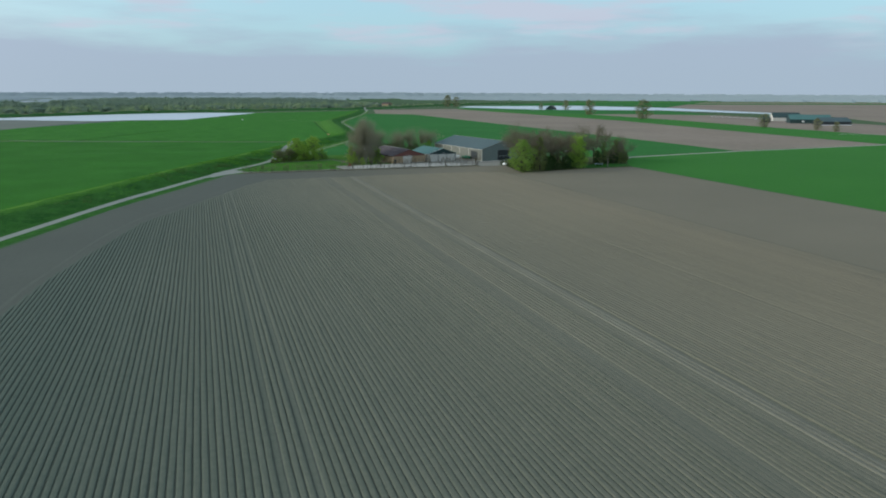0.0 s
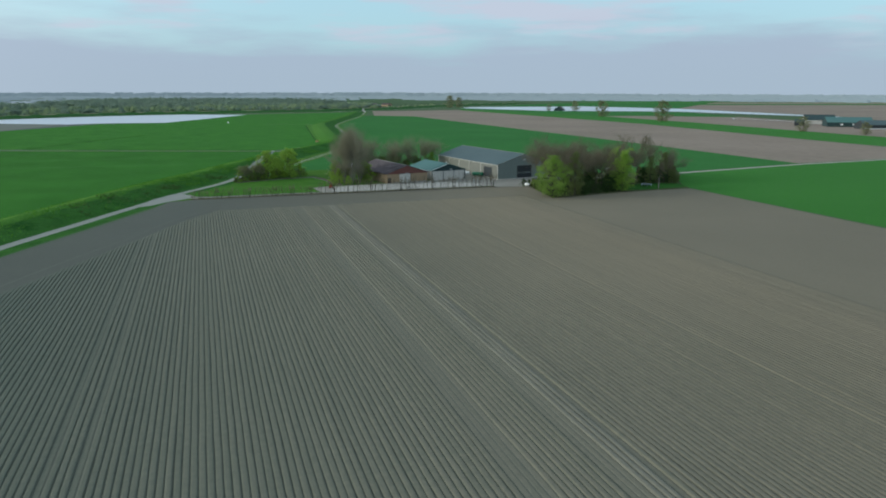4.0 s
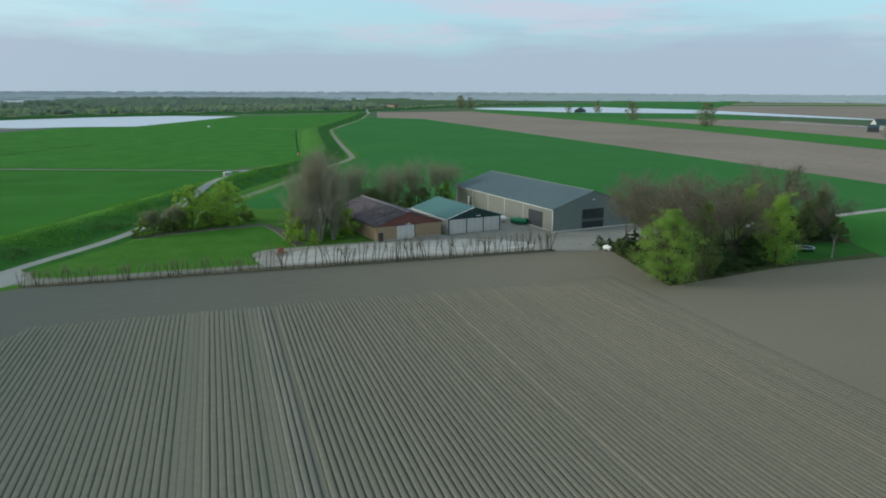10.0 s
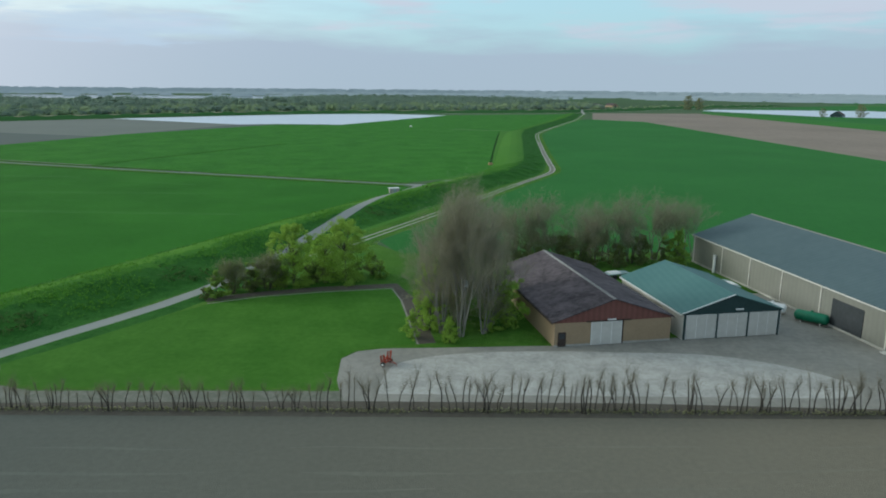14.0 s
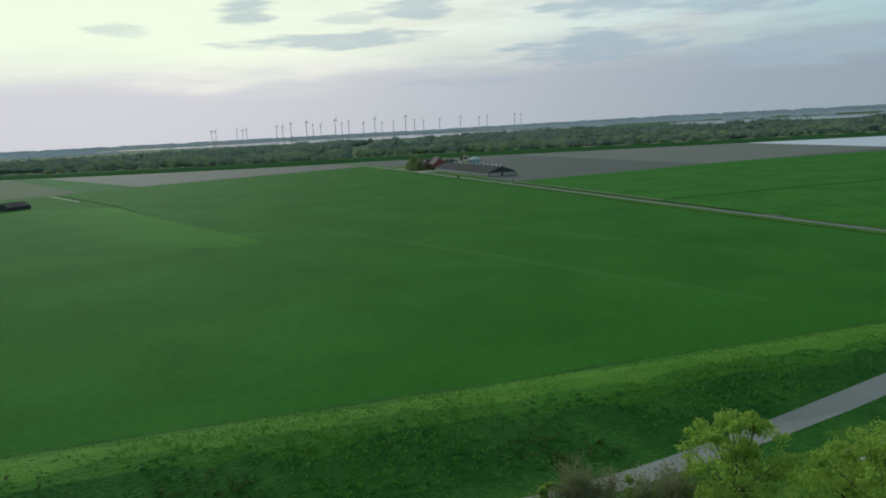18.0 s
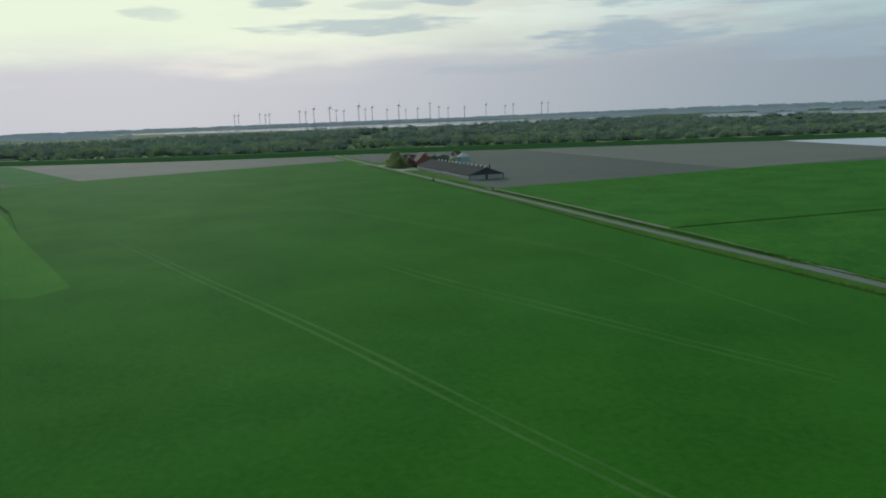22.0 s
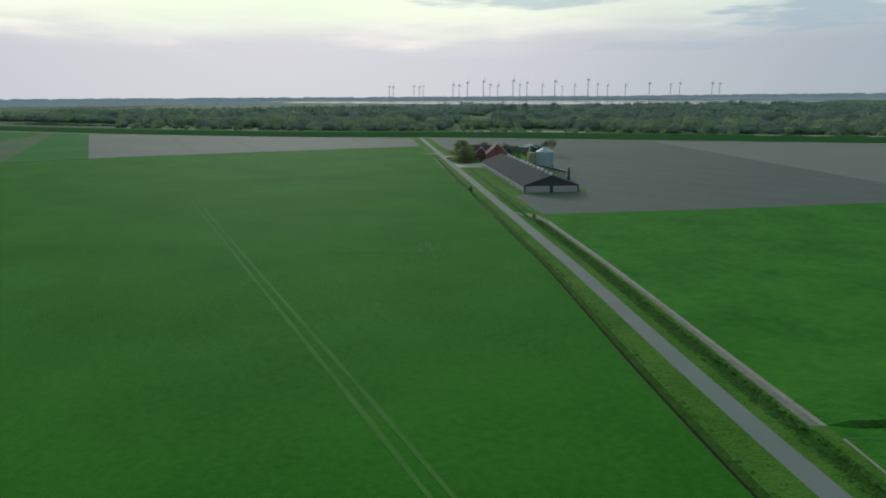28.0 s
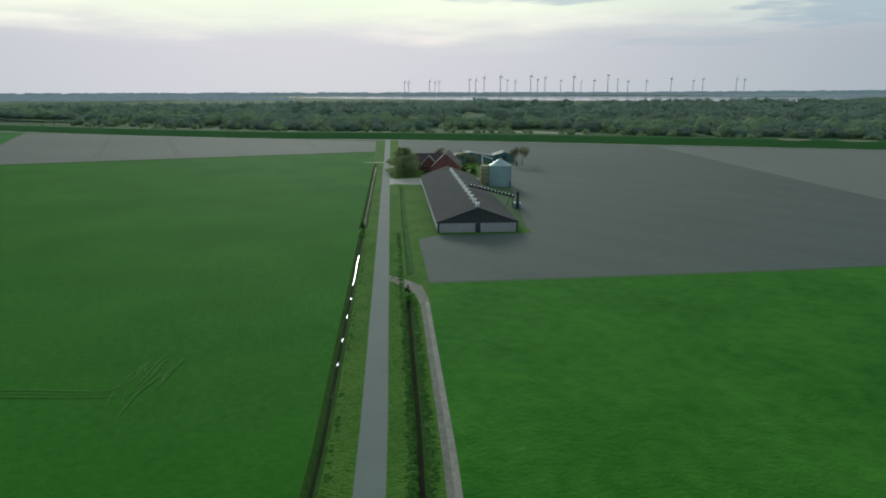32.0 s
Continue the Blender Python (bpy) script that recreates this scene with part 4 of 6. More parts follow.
def build_ground():
    from mathutils.geometry import delaunay_2d_cdt
    verts, edges, index = [], [], {}
    for name, outline, mat, label, cat in CLAIMS:
        ids = []
        for x, y in outline:
            key = (round(x, 2), round(y, 2))
            if key not in index:
                index[key] = len(verts)
                verts.append(Vector(key))
            if not ids or ids[-1] != index[key]:
                ids.append(index[key])
        edges += [(a, b) for a, b in zip(ids, ids[1:] + ids[:1]) if a != b]
    ov, oe, of, _, _, _ = delaunay_2d_cdt(verts, edges, [], 0, 0.001)
    zs = [height_at(p.x, p.y) for p in ov]
    mid = np.array([[sum(ov[i].x for i in t) / 3, sum(ov[i].y for i in t) / 3] for t in of])
    owner = np.full(len(of), -1)
    for k, c in enumerate(CLAIMS):
        owner[inside(list(c[1]), mid[:, 0], mid[:, 1])] = k
    groups = {}
    for tri, k in zip(of, owner):
        if k >= 0:
            groups.setdefault(int(k), []).append(tri)
    merged, made = {}, {}
    for k, tris in groups.items():
        name, _, mat, label, cat = CLAIMS[k]
        key = (name, label, mat.name) if name in ("dike", "outer_dike", "track", "ditch_water") else (name, label, k)
        merged.setdefault(key, (mat, cat, []))[2].extend(tris)
    for key, (mat, cat, tris) in merged.items():
        used, buf = {}, Buf()
        for tri in tris:
            f = []
            for i in tri:
                if i not in used:
                    used[i] = len(buf.v)
                    buf.v.append((ov[i].x, ov[i].y, zs[i]))
                f.append(used[i])
            buf.f.append(tuple(f))
        made[key[1]] = solo(key[0], buf, mat, Matrix(), key[1], cat, kind="structure")
    return made


GROUND = build_ground()

# ---- planting ridges of the clay field ----
def build_ridges():
    rnd = random.Random(5)
    field = GROUND["grey brown clay field, freshly planted"]
    left = [(-66, 0), (-40, 60), (-28.6, 124), (-25.2, 152), (-13.5, 208), (10.8, 262), (18.6, 280.6), (28.3, 296.8)]
    furrows = Buf()
    for i in range(262):
        x = -62 + 0.75 * i
        if x > 131:
            break
        tram = any(lo < x < hi for lo, hi in ((9.0, 9.8), (11.8, 12.6), (51.2, 53.9), (60.2, 61.8), (64.5, 65.4), (93.0, 94.0)))
        strong = 61.8 < x < 64.5
        y0, y1 = 20.0, 297.2 + rnd.uniform(-0.5, 0.5)
        for (xa, ya), (xb, yb) in zip(left, left[1:]):
            if xa <= x < xb:
                y1 = ya + (yb - ya) * (x - xa) / (xb - xa) + rnd.uniform(-0.6, 0.6)
        if y1 < y0 + 6:
            continue
        h = float(np.interp(x, (-60, 10, 24, 59, 60, 64, 66, 90, 100, 131), (0.14, 0.14, 0.115, 0.115, 0.20, 0.20, 0.215, 0.215, 0.18, 0.04))) + rnd.uniform(-0.02, 0.02)
        h *= (0.2 if x < 90 else 0.6) if tram else 1.0
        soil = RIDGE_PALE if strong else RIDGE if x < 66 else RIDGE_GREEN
        n = max(2, int((y1 - y0) / 5))
        buf = Buf()
        for k in range(n + 1):
            y = y0 + (y1 - y0) * k / n
            cx = x + 0.007 * (y - 297) + rnd.uniform(-0.035, 0.035)
            hh = h * (0.85 + 0.3 * rnd.random()) if 0 < k < n else 0.02
            for u, w in ((-0.34, -0.02), (-0.255, 0.8), (-0.11, 1.0), (0.11, 1.0), (0.255, 0.8), (0.34, -0.02)):
                buf.v.append((cx + u, y, hh * w if w > 0 else -0.02))
        for k in range(n):
            for j in range(5):
                a = 6 * k + j
                buf.f.append((a, a + 1, a + 7, a + 6))
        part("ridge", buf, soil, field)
        # A thin dark strip stands in for the shade between two ridges.
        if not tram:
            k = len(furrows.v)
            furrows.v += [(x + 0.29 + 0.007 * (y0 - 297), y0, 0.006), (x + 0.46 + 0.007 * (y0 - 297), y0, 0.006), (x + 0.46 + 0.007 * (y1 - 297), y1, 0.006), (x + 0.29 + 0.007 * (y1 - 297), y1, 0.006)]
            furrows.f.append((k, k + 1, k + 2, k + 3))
    part("furrow_floor", furrows, FURROW_SHADE, field, "furrows between the ridges, darkened for their shade")["kind"] = "stuff"
    # wheel marks on the headland
    marks = Buf()
    for y in (298.7, 299.3, 300.8, 302.4, 306.3, 309.4, 314.2):
        x = 22 + rnd.uniform(0, 14) + max(0.0, 306 - y)
        while x < 128:
            run = rnd.uniform(6, 30)
            n0, wide = len(marks.v), rnd.uniform(0.14, 0.42)
            steps = max(2, int(run / 1.5))
            for k in range(steps + 1):
                a = x + run * k / steps
                o = 0.22 * math.sin(a * 0.21 + y) + 0.25 * noise.noise((a * 0.15, y, 0))
                w = wide * (0.15 + min(1.0, 3.0 * min(k, steps - k) / steps)) * (0.8 + 0.6 * noise.noise((a * 0.6, y * 3, 1)))
                marks.v += [(a, y + o - w, 0.004), (a, y + o + w, 0.025)]
            marks.f += [(n0 + 2 * k, n0 + 2 * k + 2, n0 + 2 * k + 3, n0 + 2 * k + 1) for k in range(steps)]
            x += run + rnd.uniform(0, 14)
    line = smooth_line([(-42, 62), (-31.5, 123), (-28, 152), (-16.5, 209), (7.5, 263), (15.5, 282), (25.5, 299)], 6)
    a, b = offset_line(line, -0.35), offset_line(line, 0.35)
    for k in range(len(line) - 1):
        n = len(marks.v)
        marks.v += [(*a[k], 0.03), (*a[k + 1], 0.03), (*b[k + 1], 0.004), (*b[k], 0.004)]
        marks.f.append((n, n + 1, n + 2, n + 3))
    solo("wheel_marks", marks, SOIL_MARK, Matrix(), "pale wheel marks pressed into the headland", "wheel marks", kind="stuff")


build_ridges()


def build_crop_tracks():
    """Tractor lines in the wheat: narrow pale stripes of flattened crop."""
    buf = Buf()
    rnd = random.Random(8)
    lines = [
        [(22.1, 450.5), (-14, 452), (-66, 454.8), (-131, 456.0), (-215, 458.8)],
        [(20, 452.3), (-14, 454), (-66, 456.8), (-131, 458.0), (-205, 460.4)],
        [(2.8, 491.4), (-25, 491.3), (-51, 491.2), (-79, 491.4), (-104, 493.4), (-128, 494.2)],
        [(2.8, 493.3), (-25, 493.5), (-51, 493.9), (-79, 494.2), (-104, 495.8), (-128, 496.4)],
        [(-65, 536.0), (-110, 537.4), (-169, 538.9), (-290, 542.2)],
        [(-65, 537.9), (-109, 539.3), (-169, 540.7), (-289, 543.9)],
        [(-9.6, 512.8), (-62.6, 532.2), (-80, 536)],
    ]
    # a scuffed patch where the wheels turned
    for k in range(13):
        s0 = rnd.uniform(0, 12)
        o, s1 = -2.2 + 0.36 * k + rnd.uniform(-0.25, 0.25), s0 + rnd.uniform(4, 15)
        d = Vector((0.888, -0.46))
        p = Vector((-189, 585)) + o * Vector((0.46, 0.888))
        lines.append([tuple(p + d * s0), tuple(p + d * (0.5 * (s0 + s1)) + Vector((0, rnd.uniform(-0.7, 0.4)))), tuple(p + d * s1 + Vector((0, 0.8)))])
    for k in range(3):
        lines.append([(-192 + 1.2 * k, 551), (-184.5 + 1.1 * k, 567.5), (-180 + 0.9 * k, 576.4), (-181.5 + 1.5 * k, 579.6)])
    for order, line in enumerate(lines):
        pts = smooth_line(line, 8)
        w = rnd.uniform(0.36, 0.5) if order < 7 else rnd.uniform(0.11, 0.19)
        lift = 0.012 + 0.005 * order
        last = len(pts) - 1
        wide = [w * min(1.0, 0.2 + 16.0 * k / last, 0.1 + 3.0 * (last - k) / last) * (0.7 + 0.5 * noise.noise((pts[k][0] * 0.1, pts[k][1] * 0.1, 2))) for k in range(last + 1)]
        a, b = [], []
        for k in range(last + 1):
            near = pts[max(k - 1, 0):k + 2]
            m = min(k, 1)
            a.append(offset_line(near, -wide[k])[m])
            b.append(offset_line(near, wide[k])[m])
        for k in range(len(pts) - 1):
            n = len(buf.v)
            buf.v += [(*a[k], lift), (*a[k + 1], lift), (*b[k + 1], lift), (*b[k], lift)]
            buf.f.append((n, n + 1, n + 2, n + 3))
    mat = material("flattened_crop", ((0.036, 0.126, 0.017), (0.072, 0.174, 0.033)), (0.05, 0.8), bump=0.5, spec=0.03, haze_sheen=(0.05, (0.55, 0.85, 0.5)))
    solo("tractor_tracks", buf, mat, Matrix(), "pale tractor wheel lines through green wheat", "wheel marks", kind="stuff")


build_crop_tracks()


def build_soil_tracks():
    """Dark wheel lines across the pale ploughed field."""
    buf = Buf()
    for line in [[(-505.7, 571.1), (-578.0, 573.5), (-673.9, 577.3)], [(-500.8, 611.1), (-568.3, 613.5), (-647.9, 616.4)], [(-520.3, 692.3), (-558.6, 698.6), (-591.9, 703.9)]]:
        for o in (-0.9, 0.9):
            pts = offset_line(smooth_line(line, 6), o)
            a, b = offset_line(pts, -0.22), offset_line(pts, 0.22)
            n = len(buf.v)
            for p, q in zip(a, b):
                buf.v += [(*p, 0.012), (*q, 0.012)]
            buf.f += [(n + 2 * k, n + 2 * k + 2, n + 2 * k + 3, n + 2 * k + 1) for k in range(len(pts) - 1)]
    solo("tractor_tracks", buf, SOIL_BED, Matrix(), "dark tractor wheel lines across ploughed soil", "wheel marks", kind="stuff")


build_soil_tracks()


# ---- buildings ----
def gable_roof(root, w, l, eave, ridge, over, mat, t=0.14, label="", ridge_mat=None):
    """Two roof slopes over a body w wide and l long that begins at the local origin."""
    rise = (ridge - eave) / (w / 2)
    for side in (-1, 1):
        x0, x1 = (-over, w / 2) if side < 0 else (w / 2, w + over)
        z0, z1 = (eave - over * rise, ridge) if side < 0 else (ridge, eave - over * rise)
        b = Buf().prism([(x0, z0), (x1, z1), (x1, z1 + t), (x0, z0 + t)], "y", -over * 0.6, l + over * 0.6)
        part("roof_slope", b, mat, root, label)
    b = Buf().prism([(w / 2 - 0.3, ridge - 0.3 * rise + t + 0.01), (w / 2, ridge + t + 0.06), (w / 2 + 0.3, ridge - 0.3 * rise + t + 0.01)], "y", -over * 0.6 - 0.01, l + over * 0.6 + 0.01)
    part("ridge_cap", b, ridge_mat or mat, root)


def walls(root, w, l, eave, ridge, front, side, back, t=0.2, gable=None, gable_from=None):
    """Four walls; the gable above gable_from may be of another material."""
    gf = gable_from or eave
    part("front_wall", Buf().box(0, 0, 0, w, t, min(gf, eave)), front, root)
    k = (ridge - eave) / (w / 2)
    poly = [(0, gf), (w, gf), (w, eave), (w / 2, ridge), (0, eave)] if gf < eave else [(0, eave), (w, eave), (w / 2, ridge)]
    part("front_gable", Buf().prism(poly, "y", -0.03 if gable else 0, t), gable or front, root)
    part("back_wall", Buf().prism([(0, 0), (w, 0), (w, eave), (w / 2, ridge), (0, eave)], "y", l - t, l), back, root)
    part("side_wall", Buf().box(0, t, 0, t, l - t, eave), side, root)
    part("side_wall", Buf().box(w - t, t, 0, w, l - t, eave), side, root)


def slab(root, name, mat, x0, x1, z0, z1, depth=0.06, label="", y=0.0):
    """A panel on the front face."""
    return part(name, Buf().box(x0, y - depth, z0, x1, y - 0.003, z1), mat, root, label)


def side_slab(root, name, mat, y0, y1, z0, z1, depth=0.06, label="", x=0.0):
    """A panel on the left face."""
    return part(name, Buf().box(x - depth, y0, z0, x - 0.003, y1, z1), mat, root, label)


def lamp_bar(root, x, z, w=1.2):
    part("wall_lamp", Buf().box(x - w / 2, -0.28, z, x + w / 2, -0.05, z + 0.16), WHITE, root, "white strip lamp over the door")


def brick_barn():
    r = thing("brick_barn", pose(93.8, 343.2, 0, rz=9.6), "tan brick barn with a weathered grey roof", "barn")
    w, l, eave, ridge = 17.9, 31.5, 3.75, 6.7
    walls(r, w, l, eave, ridge, BRICK_TAN, BRICK_TAN, BRICK_TAN, gable=RUST, gable_from=3.55)
    gable_roof(r, w, l, eave, ridge, 0.35, FIBRE, label="mottled fibre cement sheets", ridge_mat=RIDGE_CAP)
    d = slab(r, "sliding_door", WHITE_CLAD, 5.5, 10.2, 0.05, 3.5, 0.1, "white sliding barn door")
    for x in (5.5, 7.0, 8.6, 10.12):
        part("door_rib", Buf().box(x, -0.14, 0.05, x + 0.08, -0.1, 3.5), WHITE, d)
    slab(r, "door_frame", DARK_WOOD, 10.22, 10.42, 0, 3.5, 0.14)
    slab(r, "door_rail", DARK_WOOD, 4.8, 11.6, 3.52, 3.66, 0.16)
    sd = slab(r, "side_door", DARK_WOOD, 0.55, 1.75, 0.05, 2.15, 0.08, "small dark wooden door")
    part("door_pane", Buf().box(0.75, -0.1, 1.2, 1.55, -0.082, 1.95), DARK, sd)
    lamp_bar(r, 8.6, 3.7)
    part("gutter", Buf().box(-0.5, -0.2, 3.5, -0.36, l + 0.2, 3.64), DARK_WOOD, r)
    part("gutter", Buf().box(w + 0.36, -0.2, 3.5, w + 0.5, l + 0.2, 3.64), DARK_WOOD, r)
    part("plinth", Buf().box(-0.05, -0.04, 0, w + 0.05, -0.004, 0.3), CONCRETE, r)


def teal_barn():
    r = thing("open_fronted_barn", pose(113.3, 346.4, 0, rz=9.0), "white barn with a green metal roof", "barn")
    w, l, eave, ridge = 15.9, 21.5, 4.0, 6.5
    walls(r, w, l, eave, ridge, WHITE_CLAD, WHITE_CLAD, WHITE_CLAD, gable=DARK_TEAL, gable_from=3.75)
    gable_roof(r, w, l, eave, ridge, 0.3, TEAL, label="green coated metal sheets")
    for x0, x1 in ((0.55, 5.3), (5.55, 10.3), (10.55, 15.3)):
        d = slab(r, "sliding_door", WHITE_CLAD, x0, x1, 0.05, 3.7, 0.09, "off-white sliding door")
        for k in range(4):
            x = x0 + (x1 - x0) * k / 3
            part("door_rib", Buf().box(x - 0.03, -0.12, 0.05, x + 0.03, -0.09, 3.7), WHITE, d)
    for x in (0.1, 5.3, 10.3, 15.4):
        slab(r, "door_post", DARK_TEAL, x, x + 0.25, 0, 3.75, 0.2, "dark green steel post")
    lamp_bar(r, 8.9, 4.25)
    part("barge_board", Buf().prism([(-0.3, 3.95), (w / 2, 6.55), (w / 2, 6.75), (-0.3, 4.12)], "y", -0.26, -0.19), WHITE, r)
    part("gutter", Buf().box(-0.46, -0.1, 3.72, -0.31, l + 0.1, 3.9), WHITE, r, "white gutter")


def grey_shed():
    r = thing("storage_shed", pose(140.6, 341.4, 0, rz=8.3), "large grey metal storage shed", "shed")
    w, l, eave, ridge = 26.0, 54.5, 5.9, 10.0
    walls(r, w, l, eave, ridge, GREY_CLAD, BEIGE_CLAD, GREY_CLAD)
    gable_roof(r, w, l, eave, ridge, 0.25, SLATE, label="blue-grey metal sheet roof", ridge_mat=BEIGE_CLAD)
    d = slab(r, "roller_door", DARK, 9.4, 16.6, 0.05, 5.3, 0.1, "dark roller door")
    for z in (2.0, 2.45):
        part("door_rail", Buf().box(9.5, -0.14, z, 16.5, -0.1, z + 0.18), GREY_CLAD, d)
    slab(r, "door_frame", GREY_CLAD, 9.2, 9.4, 0, 5.5, 0.14)
    slab(r, "door_frame", GREY_CLAD, 16.6, 16.8, 0, 5.5, 0.14)
    part("wall_lamp", Buf().box(12.7, -0.3, 7.6, 13.3, -0.02, 7.85), WHITE, r, "white outdoor lamp")
    side_slab(r, "side_door", DARK, 4.7, 11.4, 0.05, 4.6, 0.1, "dark grey sliding side door")
    for y in (14.0, 24.0, 33.5, 43.0, 53.9):
        side_slab(r, "downpipe", WHITE_CLAD, y, y + 0.22, 0, eave - 0.1, 0.12, "white downpipe")
    side_slab(r, "corner_trim", WHITE_CLAD, -0.05, 0.25, 0, eave, 0.08)
    part("apron", Buf().box(-0.9, -1.0, 0, w + 0.9, -0.004, 0.12), WHITE_CLAD, r, "pale concrete apron")
    part("plinth", Buf().box(-0.12, 0, 0, -0.004, l, 0.35), CONCRETE, r, "pale concrete plinth")
    part("gutter", Buf().box(-0.42, -0.1, 5.72, -0.27, l + 0.1, 5.9), WHITE_CLAD, r)
    part("barge_board", Buf().prism([(-0.25, 5.85), (w / 2, 10.02), (w / 2, 10.2), (-0.25, 6.03)], "y", -0.21, -0.152), BEIGE_CLAD, r)
    part("barge_board", Buf().prism([(w + 0.25, 5.85), (w / 2, 10.02), (w / 2, 10.2), (w + 0.25, 6.03)], "y", -0.21, -0.152), BEIGE_CLAD, r)
    part("flue_pipe", Buf().tube((-0.5, 45.0, 0), (-0.5, 45.0, 3.6), 0.3, 0.3, 12), WHITE, r, "white flue pipe")


brick_barn()
teal_barn()
grey_shed()


def gas_tank(m, mat, label, length=4.2, r=0.75):
    t = thing("gas_tank", m, label, "tank")
    h = length / 2
    part("vessel", Buf().turned([(-h, 0.05), (-h + 0.08, r * 0.5), (-h + 0.3, r * 0.88), (-h + 0.55, r), (h - 0.55, r), (h - 0.3, r * 0.88), (h - 0.08, r * 0.5), (h, 0.05)], (0, r + 0.25), 20, "x"), mat, t, smooth=True)
    for x in (-h * 0.55, h * 0.55):
        part("saddle", Buf().box(x - 0.12, -r * 0.6, 0, x + 0.12, r * 0.6, 0.5), CONCRETE, t)
    part("valve_cover", Buf().turned([(2 * r + 0.2, 0.2), (2 * r + 0.45, 0.2), (2 * r + 0.5, 0.12)], (0, 0), 12), mat, t)


gas_tank(pose(136.6, 353.9, 0, rz=-44), TANK_GREEN, "dark green gas tank on concrete saddles", 5.2, 0.85)
gas_tank(pose(133.0, 359.4, 0, rz=-44), WHITE, "white gas tank beside the metal shed", 4.4, 0.8)
gas_tank(pose(142.4, 317.2, 0, rz=-60), WHITE, "white propane tank under the trees", 2.3, 0.52)


def machine():
    t = thing("farm_machine", pose(70.6, 336.6, 0, rz=62) @ Matrix.Scale(0.68, 4), "red field cultivator parked on the yard", "machine")
    part("frame", Buf().box(-1.1, -0.12, 0.7, 1.1, 0.12, 0.95).box(-1.1, 0.9, 0.7, 1.1, 1.1, 0.9).box(-0.7, -0.1, 0.72, -0.5, 1.1, 0.92).box(0.5, -0.1, 0.72, 0.7, 1.1, 0.92), RED_PAINT, t)
    part("headstock", Buf().tube((-0.45, 0, 0.9), (0, 0.1, 2.0), 0.07, 0.06, 6).tube((0.45, 0, 0.9), (0, 0.1, 2.0), 0.07, 0.06, 6).tube((0, 0.1, 2.0), (0, 1.0, 0.9), 0.06, 0.06, 6), RED_PAINT, t)
    for x, lean in ((-1.1, -0.25), (1.1, 0.25)):
        part("folded_wing", Buf().prism([(x - 0.16, 0.9), (x + 0.16, 0.9), (x + lean + 0.16, 2.5), (x + lean - 0.16, 2.5)], "y", 0.1, 0.34).prism([(x - 0.16, 0.9), (x + 0.16, 0.9), (x + lean + 0.16, 2.2), (x + lean - 0.16, 2.2)], "y", 0.8, 1.0), RED_PAINT, t, "red folded wing")
        for z in (1.3, 1.75, 2.2):
            u = x + lean * (z - 0.9) / 1.6
            part("tine", Buf().tube((u, 0.3, z), (u, 0.75, z + 0.1), 0.04, 0.04, 5).tube((u, 0.75, z + 0.1), (u - lean, 0.9, z), 0.04, 0.02, 5), DARK, t, "dark curved tine")
    for x in (-0.5, 0.0, 0.5):
        part("row_unit", Buf().prism([(x - 0.18, 0.95), (x + 0.18, 0.95), (x + 0.23, 1.4), (x - 0.23, 1.4)], "y", 0.3, 0.8), RED_PAINT, t, "red row unit")
    for x in (-1.4, 1.4):
        w = part("wheel", Buf().turned([(x - 0.16, 0.2), (x - 0.15, 0.45), (x + 0.15, 0.45), (x + 0.16, 0.2)], (0.4, 0.45), 18, "x"), BLACK_RUBBER, t)
        part("rim", Buf().turned([(x - 0.18, 0.05), (x - 0.17, 0.24), (x + 0.17, 0.24), (x + 0.18, 0.05)], (0.4, 0.45), 14, "x"), WHITE, w)
    for i in range(5):
        x = -0.9 + i * 0.45
        part("tine", Buf().tube((x, 1.0, 0.75), (x, 1.35, 0.3), 0.04, 0.04, 5).tube((x, 1.35, 0.3), (x, 1.2, 0.0), 0.04, 0.02, 5), RED_PAINT, t)
    part("drawbar", Buf().tube((-0.5, -0.1, 0.8), (0, -1.8, 0.55), 0.06, 0.06, 6).tube((0.5, -0.1, 0.8), (0, -1.8, 0.55), 0.06, 0.06, 6).tube((0, -1.8, 0), (0, -1.8, 0.6), 0.05, 0.05, 6), RED_PAINT, t)


machine()


def trailer(m, label):
    t = thing("flat_trailer", m, label, "trailer")
    part("deck", Buf().box(-2.6, -1.1, 0.9, 2.6, 1.1, 1.05), GALV, t)
    part("tarpaulin", Buf().prism([(-1.0, 1.06), (1.0, 1.06), (0.8, 1.3), (-0.8, 1.3)], "x", -1.8, 0.6), WHITE, t, "white tarpaulin")
    for x in (-0.9, 0.5):
        for y in (-1.15, 1.15):
            w = part("wheel", Buf().turned([(y - 0.12, 0.2), (y - 0.11, 0.45), (y + 0.11, 0.45), (y + 0.12, 0.2)], (0.45, x), 14, "y"), BLACK_RUBBER, t)
    part("drawbar", Buf().tube((2.5, 0, 0.9), (4.0, 0, 0.5), 0.06, 0.05, 6).tube((4.0, 0, 0), (4.0, 0, 0.55), 0.05, 0.05, 6), DARK, t)


trailer(pose(112.6, 381.5, 0, rz=20), "flat trailer under a white tarpaulin")
trailer(pose(131.6, 374.0, 0, rz=100), "flat trailer beside the metal shed")


